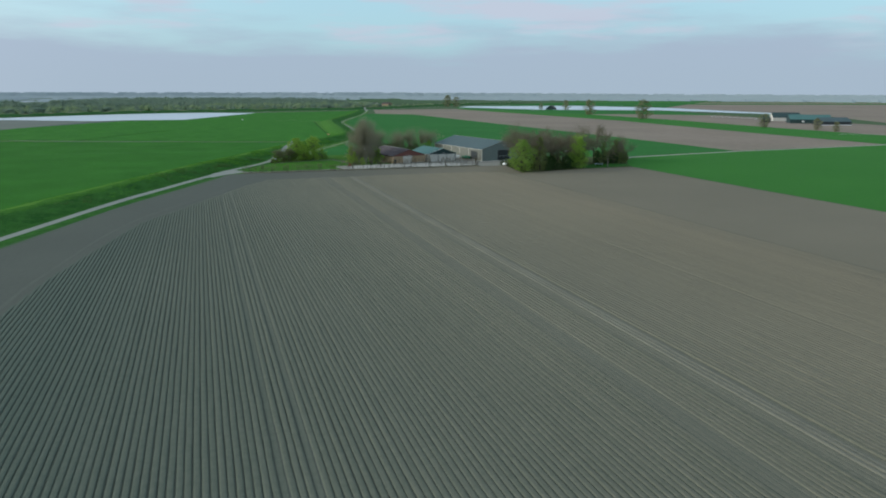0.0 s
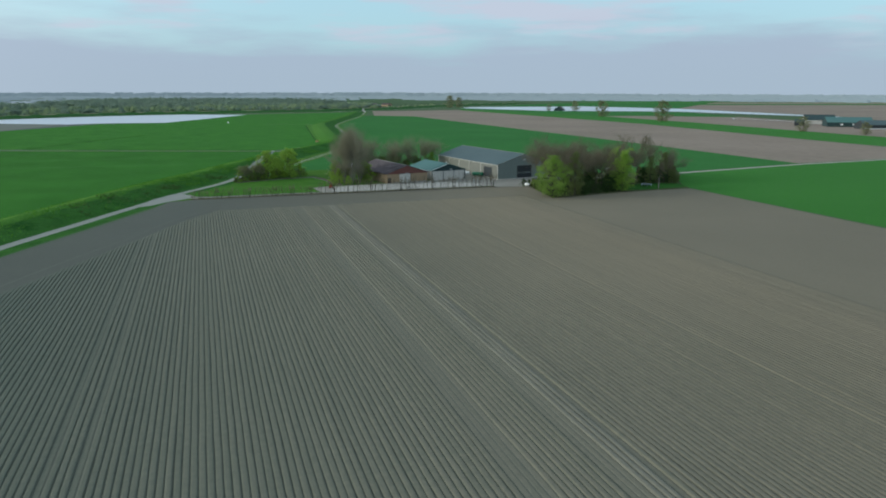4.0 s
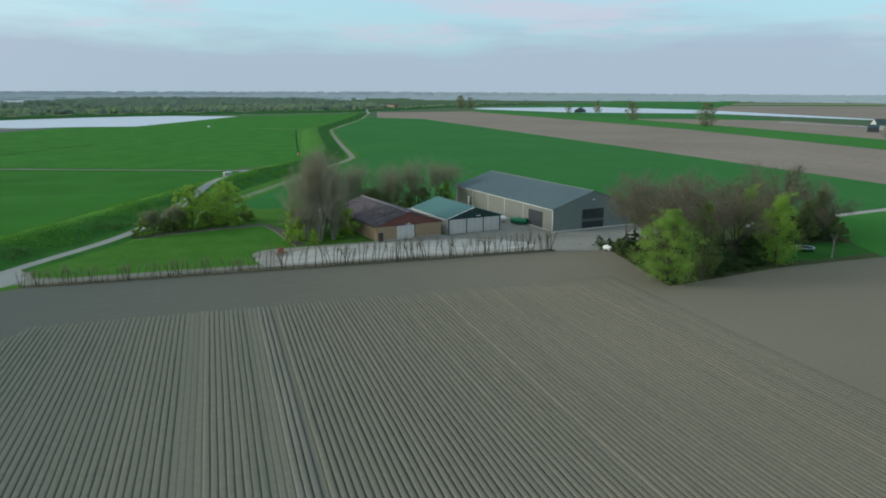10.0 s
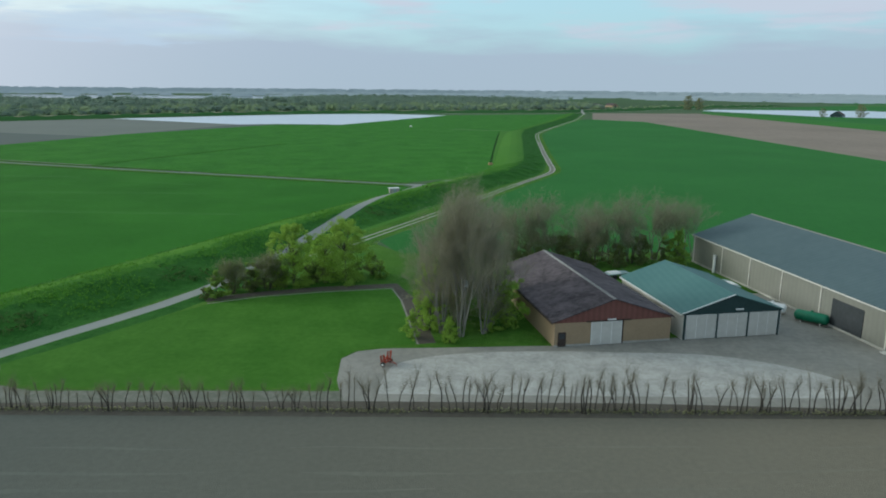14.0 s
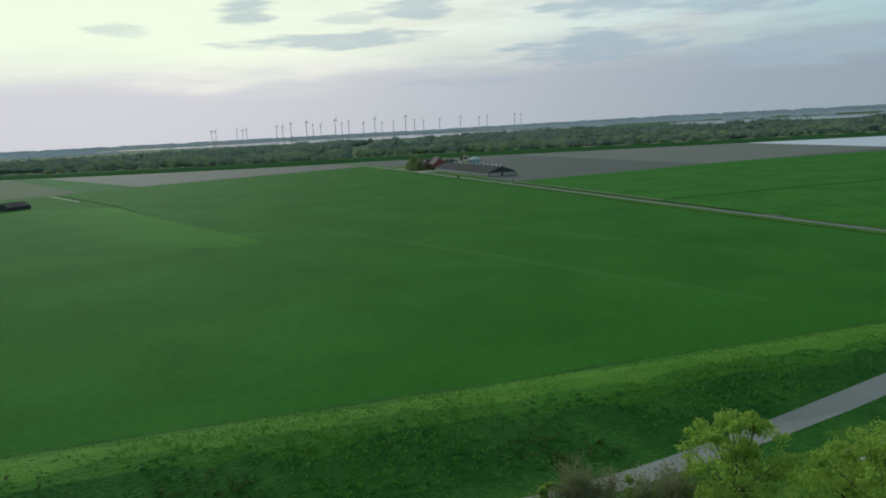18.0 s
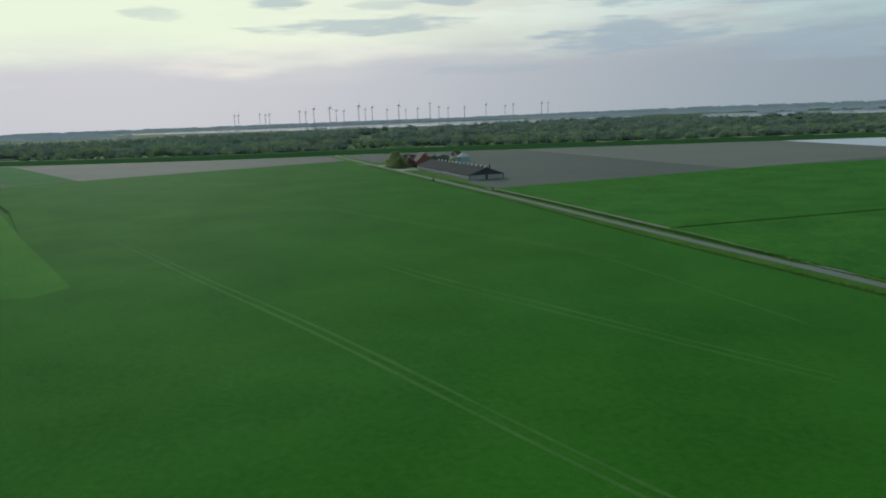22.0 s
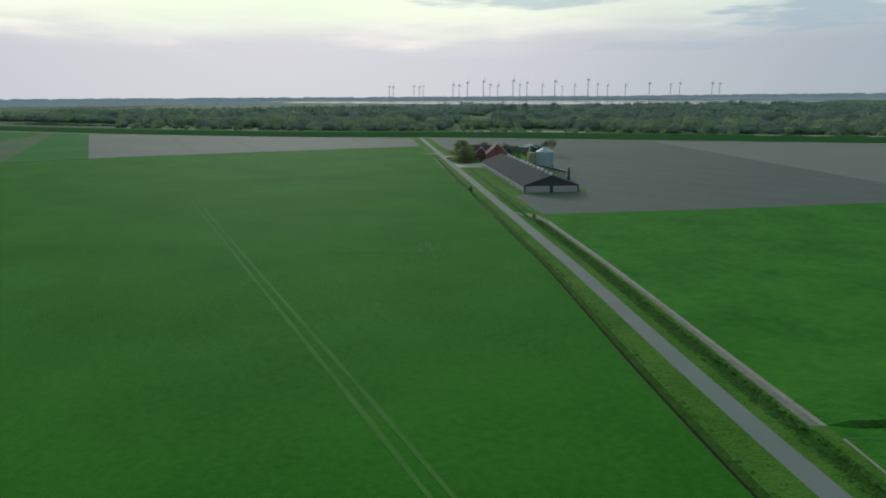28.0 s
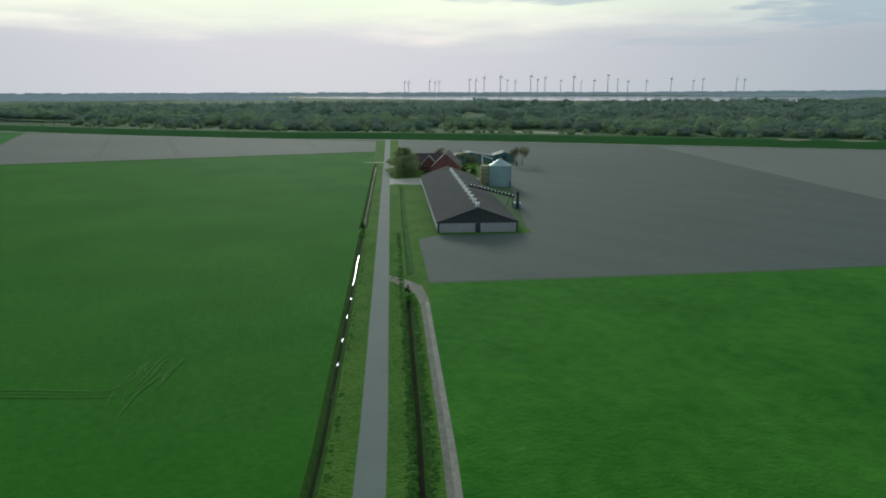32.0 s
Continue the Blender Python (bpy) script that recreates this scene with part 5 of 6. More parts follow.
def trampoline():
    t = thing("trampoline", pose(186.5, 303.4, 0), "round garden trampoline with a blue rim", "trampoline")
    mat = material("blue_white_pad", ((0.25, 0.35, 0.42), (0.45, 0.52, 0.55)), (1, 3), bump=0)
    ring_buf = Buf()
    n = 28
    for i in range(n):
        for r, z in ((1.7, 0.86), (2.1, 0.86), (2.1, 0.8), (1.7, 0.8)):
            w = 2 * math.pi * i / n
            ring_buf.v.append((r * math.cos(w), r * math.sin(w), z))
    for i in range(n):
        a, b = 4 * i, 4 * ((i + 1) % n)
        ring_buf.f += [(a + k, a + (k + 1) % 4, b + (k + 1) % 4, b + k) for k in range(4)]
    part("rim_pad", ring_buf, mat, t)
    part("mat", Buf().turned([(0.80, 1.69), (0.83, 1.69)], (0, 0), 28), BLACK_RUBBER, t)
    for i in range(6):
        w = math.pi * i / 3
        part("leg", Buf().tube((1.9 * math.cos(w), 1.9 * math.sin(w), 0), (1.9 * math.cos(w), 1.9 * math.sin(w), 0.8), 0.04, 0.04, 6), GALV, t)


trampoline()


def pump_house():
    t = thing("pump_house", pose(63.6, 497.0, height_at(63.6, 497.0) - 0.15, rz=22) @ Matrix.Scale(0.85, 4), "small pale concrete pump house by the road", "pump house")
    part("body", Buf().box(-2.0, -1.1, 0, 2.0, 1.1, 1.9), CONCRETE, t)
    part("roof", Buf().box(-2.15, -1.25, 1.9, 2.15, 1.25, 2.1), WHITE, t)
    part("door", Buf().box(-0.4, -1.15, 0.1, 0.4, -1.103, 1.7), GALV, t)


pump_house()


def nest_box(x, y, z, w, h, turn):
    """A white shape of unknown kind as a box; pole, lid and hole added."""
    t = thing("nest_box", pose(x, y, 0, rz=turn), "unidentified white box shape among trees, on an added pole", "nest box")
    part("pole", Buf().tube((0, 0, 0), (0, 0, z - h / 2), 0.05, 0.045, 8), DARK_WOOD, t)
    part("box", Buf().box(-w / 2, -0.22, z - h / 2, w / 2, 0.22, z + h / 2), WHITE, t)
    part("lid", Buf().prism([(-0.3, z + h / 2 + 0.12), (0.28, z + h / 2), (0.28, z + h / 2 + 0.05), (-0.3, z + h / 2 + 0.17)], "x", -w / 2 - 0.06, w / 2 + 0.06), WHITE, t)
    part("entrance", Buf().turned([(-0.235, 0.06), (-0.221, 0.06)], (z, 0), 12, "y"), DARK, t)


nest_box(165.6, 299.0, 7.8, 0.8, 0.5, 8)
nest_box(167.0, 299.2, 8.2, 0.6, 0.45, 20)
nest_box(81.6, 351.6, 7.0, 0.5, 0.9, 0)


def field_marker(name, x, y, mat, label, size):
    """A small box on a low plinth out in the fields."""
    t = thing(name, pose(x, y, height_at(x, y), rz=20) @ Matrix.Scale(size, 4), label, "marker")
    part("body", Buf().prism([(-0.9, 0.12), (0.9, 0.12), (0.9, 1.2), (0.75, 1.35), (-0.75, 1.35), (-0.9, 1.2)], "y", -0.6, 0.6), mat, t)
    part("plinth", Buf().box(-1.0, -0.7, -0.05, 1.0, 0.7, 0.12), CONCRETE, t)


ORANGE = material("faded_orange_paint", ((0.40, 0.24, 0.12), (0.52, 0.34, 0.18)), (0.5, 3), bump=0.1)
# Two small spots of unknown use, built as boxes on added plinths.
field_marker("drain_box", 58.6, 936.0, WHITE, "small white box of unknown use in the wheat", 1.0)
field_marker("culvert_box", 105.9, 592.6, ORANGE, "small faded orange box of unknown use beside a ditch", 1.0)


# ---- the farm at the lane's end ----
LANE_TURN = math.degrees(math.atan2(ALONG.y, ALONG.x)) - 90  # local y runs along the lane, local x to its right


def lane_pose(s, n, turn=0.0, z=0.0):
    x, y = lane(s, n)
    return pose(x, y, z, rz=LANE_TURN + turn)


def long_barn():
    r = thing("long_barn", lane_pose(352, 13.4), "long low barn with a dark grey roof", "barn")
    w, l, eave, ridge = 20.0, 97.0, 2.55, 6.1
    walls(r, w, l, eave, ridge, PALE_PANEL, PALE_PANEL, PALE_PANEL, gable=ROOF_DARK, gable_from=2.35)
    gable_roof(r, w, l, eave, ridge, 0.3, ROOF_DARK, label="dark corrugated roof sheets")
    for x0, x1 in ((0.5, 6.0), (6.1, 9.3), (10.7, 14.2), (14.3, 19.5)):
        slab(r, "wall_panel", PALE_PANEL, x0, x1, 0.1, 2.3, 0.06, "white wall panel")
    slab(r, "door", DARK, 9.35, 10.65, 0.02, 2.3, 0.1, "dark door between white panels")
    slab(r, "corner_post", DARK, 0.0, 0.4, 0, 2.35, 0.1)
    slab(r, "corner_post", DARK, 19.6, 20.0, 0, 2.35, 0.1)
    for i in range(24):
        y = 1.2 + i * 4.0
        side_slab(r, "vent_hood", WHITE, y, y + 1.1, 1.2, 1.8, 0.4, "white ventilation hood")
    for i in range(13):
        y = 1.8 + i * 6.6
        v = part("roof_vent", Buf().box(w / 2 - 0.42, y - 0.42, ridge - 0.1, w / 2 + 0.42, y + 0.42, ridge + 0.7), WHITE, r, "white roof vent")
        part("vent_cap", Buf().prism([(w / 2 - 0.7, ridge + 1.0), (w / 2, ridge + 0.78), (w / 2 + 0.7, ridge + 1.0), (w / 2, ridge + 1.12)], "y", y - 0.45, y + 0.45), WHITE, v)


long_barn()


def conveyor():
    t = thing("conveyor", lane_pose(391, 25.5, -103), "dark inclined conveyor with pale rollers over the roof", "conveyor")
    p, q = Vector((0, 0, 6.5)), Vector((0, 13.5, 3.4))
    part("belt", Buf().tube(p, q, 0.32, 0.32, 6), BLACK_RUBBER, t)
    for i in range(13):
        c = p.lerp(q, (i + 0.5) / 13)
        part("roller", Buf().box(c.x - 0.45, c.y - 0.12, c.z + 0.1, c.x + 0.45, c.y + 0.12, c.z + 0.55), WHITE, t)
    part("support", Buf().tube((0, 13.0, 0), (0, 13.0, 3.4), 0.12, 0.12, 6), DARK, t)
    part("support", Buf().tube((0, 11.0, 0), (0, 12.4, 3.6), 0.09, 0.09, 6), DARK, t)
    part("loading_hopper", Buf().prism([(-0.8, 0.0), (0.8, 0.0), (1.2, 1.6), (-1.2, 1.6)], "y", 13.3, 15.5), GALV, t, "pale steel loading hopper")
    part("feed_pipe", Buf().tube((1.0, 14.6, 0), (1.0, 14.6, 5.2), 0.45, 0.4, 10), DARK, t, "dark upright pipe")


conveyor()


def silo():
    t = thing("grain_silo", lane_pose(438.5, 42.0), "large galvanised grain silo with a conical roof", "silo")
    part("shell", Buf().turned([(0, 4.0), (0.1, 4.05), (7.4, 4.05), (7.45, 4.0)], (0, 0), 40), GALV, t, smooth=False)
    part("cone_roof", Buf().turned([(7.4, 4.3), (7.5, 4.3), (9.7, 0.6), (9.75, 0.1)], (0, 0), 24), GALV, t)
    part("cap", Buf().turned([(9.6, 0.6), (10.0, 0.6), (10.1, 0.3)], (0, 0), 12), GALV, t)
    for i in range(20):
        w = 2 * math.pi * i / 20
        part("stiffener", Buf().tube((4.1 * math.cos(w), 4.1 * math.sin(w), 0), (4.1 * math.cos(w), 4.1 * math.sin(w), 7.4), 0.09, 0.09, 5), GALV, t)
    for z in (1.5, 3.0, 4.5, 6.0):
        part("hoop", Buf().turned([(z, 4.07), (z + 0.08, 4.12), (z + 0.16, 4.07)], (0, 0), 40), GALV, t)
    part("ladder", Buf().box(-4.35, -0.25, 0, -4.28, -0.18, 7.6).box(-4.35, 0.18, 0, -4.28, 0.25, 7.6), DARK, t)
    part("door", Buf().box(3.2, -3.2, 0.3, 3.5, -2.4, 1.6), DARK, t)
    k = thing("feed_tower", lane_pose(446.5, 37.6), "yellowed square feed tower beside the silo", "silo")
    part("body", Buf().box(-1.8, -1.8, 0, 1.8, 1.8, 6.6), YELLOWED, k)
    for z in (1.6, 3.3, 5.0):
        part("band", Buf().box(-1.86, -1.86, z, 1.86, 1.86, z + 0.14), DARK_WOOD, k)
    part("elevator_pipe", Buf().tube((-1.0, 0, 6.6), (-1.3, 0, 10.6), 0.2, 0.2, 8).tube((-1.3, 0, 10.4), (2.8, 1.0, 9.0), 0.16, 0.16, 8), WHITE, k, "pale elevator pipe")
    part("hopper", Buf().turned([(0, 0.9), (1.2, 1.1), (1.9, 0.5)], (-3.0, -0.2), 14), WHITE, k, "white round hopper")


silo()


def farmhouse():
    r = thing("farmhouse", lane_pose(467, 18.6, -8), "red brick farm building with a dark gable roof", "house")
    w, l, eave, ridge = 11.0, 20.0, 4.2, 9.3
    walls(r, w, l, eave, ridge, BRICK_RED, BRICK_RED, BRICK_RED)
    gable_roof(r, w, l, eave, ridge, 0.35, TILE_DARK, label="dark roof tiles")
    slab(r, "barn_door", DARK, 4.0, 8.2, 0.05, 3.0, 0.08)
    slab(r, "gable_window", DARK, 5.1, 5.9, 6.6, 7.4, 0.05, "round dark gable window")
    h = thing("house", lane_pose(497, 13.5, -98), "brick house with white bargeboards", "house")
    w, l, eave, ridge = 8.0, 14.0, 3.4, 7.2
    walls(h, w, l, eave, ridge, BRICK_RED, BRICK_RED, BRICK_RED)
    gable_roof(h, w, l, eave, ridge, 0.35, TILE_DARK)
    part("chimney", Buf().box(w / 2 - 0.4, 9.0, 6.2, w / 2 + 0.4, 9.8, 8.4), BRICK_RED, h)
    wing = thing("house", lane_pose(485.5, 15.4, -8), "gabled brick wing with white bargeboards", "house")
    w, l, eave, ridge = 6.2, 5.0, 3.4, 6.9
    walls(wing, w, l, eave, ridge, BRICK_RED, BRICK_RED, BRICK_RED)
    gable_roof(wing, w, l, eave, ridge, 0.3, TILE_DARK)
    for side in (0, 1):
        xs = (-0.4, w / 2) if not side else (w + 0.4, w / 2)
        part("bargeboard", Buf().prism([(xs[0], 2.9), (xs[1], ridge - 0.15), (xs[1], ridge + 0.25), (xs[0], 3.3)], "y", -0.36, -0.22), WHITE, wing, "white bargeboard")
    for x in (0.8, 3.8):
        win = slab(wing, "window", DARK, x, x + 1.5, 0.9, 2.4, 0.05)
        part("window_frame", Buf().box(x - 0.1, -0.08, 0.8, x + 1.6, -0.052, 0.9).box(x - 0.1, -0.08, 2.4, x + 1.6, -0.052, 2.5), WHITE, win)
    for s, n, w, l, e, rd, mat, lab in ((522, 30, 21, 12, 3.0, 4.8, TEAL, "low shed with a green metal roof"), (526, 52.5, 10, 10, 3.0, 4.6, TEAL, "small shed with a green metal roof")):
        g = thing("farm_shed", lane_pose(s, n), lab, "shed")
        walls(g, w, l, e, rd, TEAL, TEAL, TEAL)
        gable_roof(g, w, l, e, rd, 0.3, SLATE)
        slab(g, "door", DARK, w * 0.4, w * 0.6, 0.05, 2.9, 0.06)


farmhouse()


# ---- distant farms ----
def far_barn(x, y, turn, w, l, eave, ridge, wall, roof, label, windows=0, base=False):
    r = thing("distant_barn", pose(x, y, 0, rz=turn), label, "barn")
    walls(r, w, l, eave, ridge, wall, wall, wall)
    gable_roof(r, w, l, eave, ridge, 0.4, roof)
    slab(r, "door", DARK, w * 0.35, w * 0.65, 0.05, eave * 0.85, 0.1)
    if base:
        side_slab(r, "plinth", WHITE, 0.2, l - 0.2, 0, 0.9, 0.12, "white plinth")
    for i in range(windows):
        y0 = l * (0.12 + 0.8 * i / windows)
        side_slab(r, "window", WHITE, y0, y0 + 2.6, 1.6, 3.2, 0.1, "white window")
    return r


far_barn(678.8, 623.4, 54.8, 24, 43.0, 4.5, 9.5, DARK_TEAL, TEAL, "distant green-walled barn with a green roof", 3)
far_barn(702.2, 690.1, 59.7, 20, 32.1, 4.5, 10.0, WHITE_CLAD, DARK_TEAL, "distant pale-walled barn with a dark green roof")
far_barn(637.6, 672.7, 40.5, 12, 9.1, 4, 6.5, DARK, DARK_TEAL, "small black distant barn with pale eaves")
far_barn(665.4, 585.4, 72.5, 18, 32.6, 4.0, 8.0, DARK, SLATE, "distant black barn with a grey roof and white base", 0, True)
far_barn(690, 560, -58, 14, 34, 3.5, 5.5, WHITE_CLAD, GALV, "distant low pale shed")
far_barn(700, 528, -50, 11, 15, 4, 9.5, BRICK_RED, TILE_DARK, "distant red brick farmhouse with dark tiles")
far_barn(668, 1300, -40, 16, 22, 3, 8, DARK_TEAL, TILE_DARK, "dark farmhouse before white plastic rows")
far_barn(-380, 400, 24, 10, 13, 2.0, 4.0, DARK, FIBRE, "distant grey-roofed shed in the fields")
far_barn(-392, 392, 60, 8, 16, 2.0, 3.6, DARK, FIBRE, "low distant shed with a grey roof")
far_barn(420, 1740, 10, 20, 30, 4, 8, WHITE_CLAD, FIBRE, "distant pale shed by the woods")
far_barn(470, 1790, 30, 16, 24, 4, 8, BRICK_TAN, TILE_DARK, "distant house by the woods")
far_barn(2150, 2060, 10, 14, 22, 3, 6, WHITE, FIBRE, "distant white building near the horizon")
far_barn(-2480, 1800, 10, 18, 50, 4, 7, WHITE, WHITE, "distant white building on the shore")


# ---- trees ----
def limbs(buf, rnd, base, way, length, radius, depth, tips, spread=0.6, sides=6, gravity=0.0, fork=3):
    """A tapered, forking limb; its ends go into tips."""
    p, d, r = Vector(base), Vector(way).normalized(), radius
    n = 3 if depth else 2
    for k in range(n):
        d = (d + Vector((rnd.gauss(0, 0.10), rnd.gauss(0, 0.10), rnd.gauss(0, 0.05) + gravity))).normalized()
        q = p + d * (length / n)
        r1 = r * 0.78
        buf.tube(p, q, r, r1, sides, cap=False)
        p, r = q, r1
        if depth < 2:
            tips.append((p, d, length * 0.6))
        if depth and k >= 0 and (k > 0 or depth < 3):
            for _ in range(1 if k < n - 1 else fork - 1):
                a = Matrix.Rotation(rnd.uniform(0, 6.283), 3, d) @ d.orthogonal().normalized()
                w = (d * (1 - spread * rnd.uniform(0.5, 1)) + a * spread * rnd.uniform(0.6, 1.1)).normalized()
                limbs(buf, rnd, p, w, length * rnd.uniform(0.55, 0.78), r * 0.62, depth - 1, tips, spread, max(3, sides - 1), gravity, fork)
    tips.append((p, d, length))


def bare_tree(name, seed, h, label, twig=TWIG, bark=BARK, stems=1, spread=0.5, twigs=11, up=0.06, leaves=None, leaf_n=0, width=0.016, leaf=0.30, lean=0.16, slim=1.0):
    rnd = random.Random(seed)
    t = thing(name, Matrix(), label, "tree")
    wood, tips = Buf(), []
    for s in range(stems):
        w = 6.283 * s / stems + rnd.random()
        off = Vector((math.cos(w), math.sin(w), 0)) * (0.5 * (stems > 1))
        way = Vector((math.cos(w) * lean * (stems > 1), math.sin(w) * lean * (stems > 1), 1))
        limbs(wood, rnd, off, way, h * 0.42, h * 0.016 / stems ** 0.35, 3, tips, spread, 7, up, 3)
    part("trunk", wood, bark, t)
    fine = Buf()
    top = max(p.z for p, d, l in tips)
    k = h / max(top * 1.08, 1)
    for p, d, l in tips:
        for _ in range(twigs):
            q = p - d * rnd.uniform(0, l * 1.1)
            w = (d + Vector((rnd.gauss(0, 0.75), rnd.gauss(0, 0.75), rnd.gauss(0.15, 0.5)))).normalized()
            e = q + w * rnd.uniform(0.5, 2.4) * (h / 16)
            fine.blade(q, e, width * h / 16)
            if rnd.random() < 0.5:
                m = q.lerp(e, 0.5)
                fine.blade(m, m + (w + Vector((rnd.gauss(0, 0.7), rnd.gauss(0, 0.7), rnd.gauss(0, 0.5)))).normalized() * rnd.uniform(0.3, 0.9) * (h / 16), width * 0.8 * h / 16)
    part("crown", fine, twig, t)["kind"] = "stuff"
    if leaves:
        lf = Buf()
        for p, d, l in tips:
            for _ in range(leaf_n):
                q = p - d * rnd.uniform(-0.2, 0.7) * l + Vector((rnd.gauss(0, 0.8), rnd.gauss(0, 0.8), rnd.gauss(0, 0.7))) * (h / 14)
                lf.tri(q, leaf * (h / 14) ** 0.5, rnd)
        part("foliage", lf, leaves, t)["kind"] = "stuff"
    for o in t.children:
        o.scale = (k * slim, k * slim, k)
    return t


def leafy_tree(name, seed, h, width, label, mat=LEAF, bark=BARK, clumps=70, per=80, low=0.12, leaf=0.24, point=1.0, bough=0.105, group=6):
    """A tree in young leaf: limbs, and a crown of many small leaves in uneven clumps."""
    rnd = random.Random(seed)
    t = thing(name, Matrix(), label, "tree")
    wood, crown = Buf(), Buf()
    wood.tube((0, 0, 0), (rnd.uniform(-0.2, 0.2), rnd.uniform(-0.2, 0.2), h * 0.45), h * 0.018, h * 0.011, 8, False)
    boughs = max(9, clumps // group)
    each = max(3, clumps // boughs)
    for i in range(boughs):
        u = (i + 0.5) / boughs
        z = h * (low + (0.93 - low) * u)
        f = min(1.0, math.sqrt(max(0.0, (u + 0.10) / 0.35))) * (1 - max(0.0, (u - 0.35) / 0.68) ** (1.6 * point)) ** 0.8
        r = width / 2 * f * rnd.uniform(0.5, 0.95) * (1.0 if i % 3 else 0.5)
        w = i * 2.399 + rnd.uniform(-0.4, 0.4)
        c = Vector((r * math.cos(w), r * math.sin(w), z + rnd.uniform(-0.4, 0.4)))
        s = bough * (h + width) / 2 * rnd.uniform(0.7, 1.25) * (1.1 - 0.45 * u)
        foot = Vector((0, 0, min(h * 0.45, max(h * 0.12, z - 0.45 * r - 0.4))))
        wood.tube(foot, c, 0.05 * h / 10, 0.015, 4, False)
        for _ in range(each):
            k = c + Vector((rnd.gauss(0, 0.62), rnd.gauss(0, 0.62), rnd.gauss(0, 0.42))) * s
            q = s * rnd.uniform(0.35, 0.6)
            for _ in range(per):
                o = Vector((rnd.gauss(0, 1), rnd.gauss(0, 1), rnd.gauss(0, 0.7)))
                p = k + o * q * min(1.0, 1.6 / o.length)
                if p.z > 0.05:
                    crown.tri(p, leaf, rnd)
    part("trunk", wood, bark, t)
    part("crown", crown, mat, t)["kind"] = "stuff"
    return t


def placed(proto, spots, first=True):
    """Puts the prototype at the first spot and copies at the others: x, y, turn, scale."""
    for i, (x, y, turn, k) in enumerate(spots):
        m = pose(x, y, height_at(x, y) if y < 420 and x < 75 else 0.0, rz=turn) @ Matrix.Scale(k, 4)
        if i == 0:
            proto.matrix_world = m
        else:
            c = copy_thing(proto, Matrix())
            c.matrix_basis = m


def build_trees():
    # the farm's copse
    placed(leafy_tree("maple_tree", 11, 14.8, 14.4, "maple in bright fresh leaf at the field's corner", LEAF_BRIGHT, clumps=460, per=75, low=0.10, leaf=0.18, point=1.25, bough=0.085, group=5), [(138.6, 289.2, 0, 1.0)])
    placed(leafy_tree("maple_bush", 18, 3.4, 3.6, "bright green regrowth at the maple's foot", LEAF_BRIGHT, clumps=40, per=60, low=0.02), [(138.2, 288.6, 0, 1.0)])
    placed(leafy_tree("birch_tree", 12, 16, 6.8, "slender tree with olive young leaves", LEAF_OLIVE, clumps=130, per=90, low=0.06, point=0.7), [(148.2, 290.8, 0, 1.0), (205, 318, 40, 0.75), (192, 309, 90, 0.7)])
    placed(leafy_tree("garden_tree", 13, 14.5, 9.0, "tall tree in yellow-green leaf in the garden", LEAF, clumps=150, per=100, low=0.05, point=0.75, bough=0.135, group=4), [(171.0, 296.0, 0, 1.05), (177, 312, 50, 1.0)])
    placed(leafy_tree("evergreen_shrub", 14, 4.0, 4.6, "dark evergreen shrub under the trees", LEAF_DARK, clumps=60, per=130, leaf=0.17, low=0.02, bough=0.135, group=4), [(152, 291.6, 0, 1.0), (157, 293.5, 60, 1.1), (163, 294.5, 120, 1.0), (150, 300, 90, 1.4), (160, 303, 10, 1.5), (168, 303, 200, 1.3), (178, 310, 20, 1.4), (192, 313, 70, 1.5), (199, 312, 30, 1.3), (145, 309, 40, 0.9), (147, 317, 200, 0.9), (143.5, 322.5, 10, 0.6), (144.5, 319.5, 80, 0.6), (155, 297, 10, 1.5), (166, 297.5, 10, 1.4), (141.0, 295.5, 10, 0.6), (142.4, 303, 60, 0.7), (143.6, 311.5, 0, 0.6), (146.5, 299, 200, 1.1), (147, 306, 10, 1.1), (150.5, 318, 40, 1.0), (206, 321, 10, 1.4), (213, 328, 80, 1.3)])
    placed(leafy_tree("understory_bush", 15, 5.0, 6.0, "olive green bush under the copse", LEAF_OLIVE, clumps=60, per=80, low=0.02, bough=0.115, group=3), [(141.0, 298, 0, 0.7), (142.6, 307, 50, 0.7), (144.2, 314.5, 90, 0.7), (147.5, 303, 10, 0.9), (152, 295, 10, 0.7), (151, 312, 80, 1.0), (158, 316, 10, 1.0), (165, 309, 60, 1.1), (172, 318, 30, 1.2), (184, 316, 200, 1.1), (196, 321, 70, 1.1), (205, 327, 10, 1.0), (188, 325, 20, 1.0), (214, 332, 20, 1.0), (208, 316, 20, 1.1), (219, 335, 60, 1.1), (203, 309, 0, 0.9), (211, 322, 110, 1.2), (200, 316, 10, 1.2), (222, 336, 10, 0.9)])
    spots = [(146.5, 316.0), (148.5, 310.5), (152, 320.5), (155, 313.5), (150.5, 305.5), (157.5, 306.5), (160, 317), (162.5, 309), (165.5, 301.5), (168.5, 306), (172, 314), (178, 322), (164, 322), (184, 314), (192, 318), (203, 313), (155, 299), (160.5, 297.5), (144.5, 304), (142.8, 298.5), (153, 308), (158, 311), (149, 314), (163, 315), (167, 311), (170, 319), (175, 312), (188, 320), (198, 309), (150, 297), (207, 322), (198, 326), (212, 326), (217, 331), (205, 331), (210, 319)]
    rnd = random.Random(21)
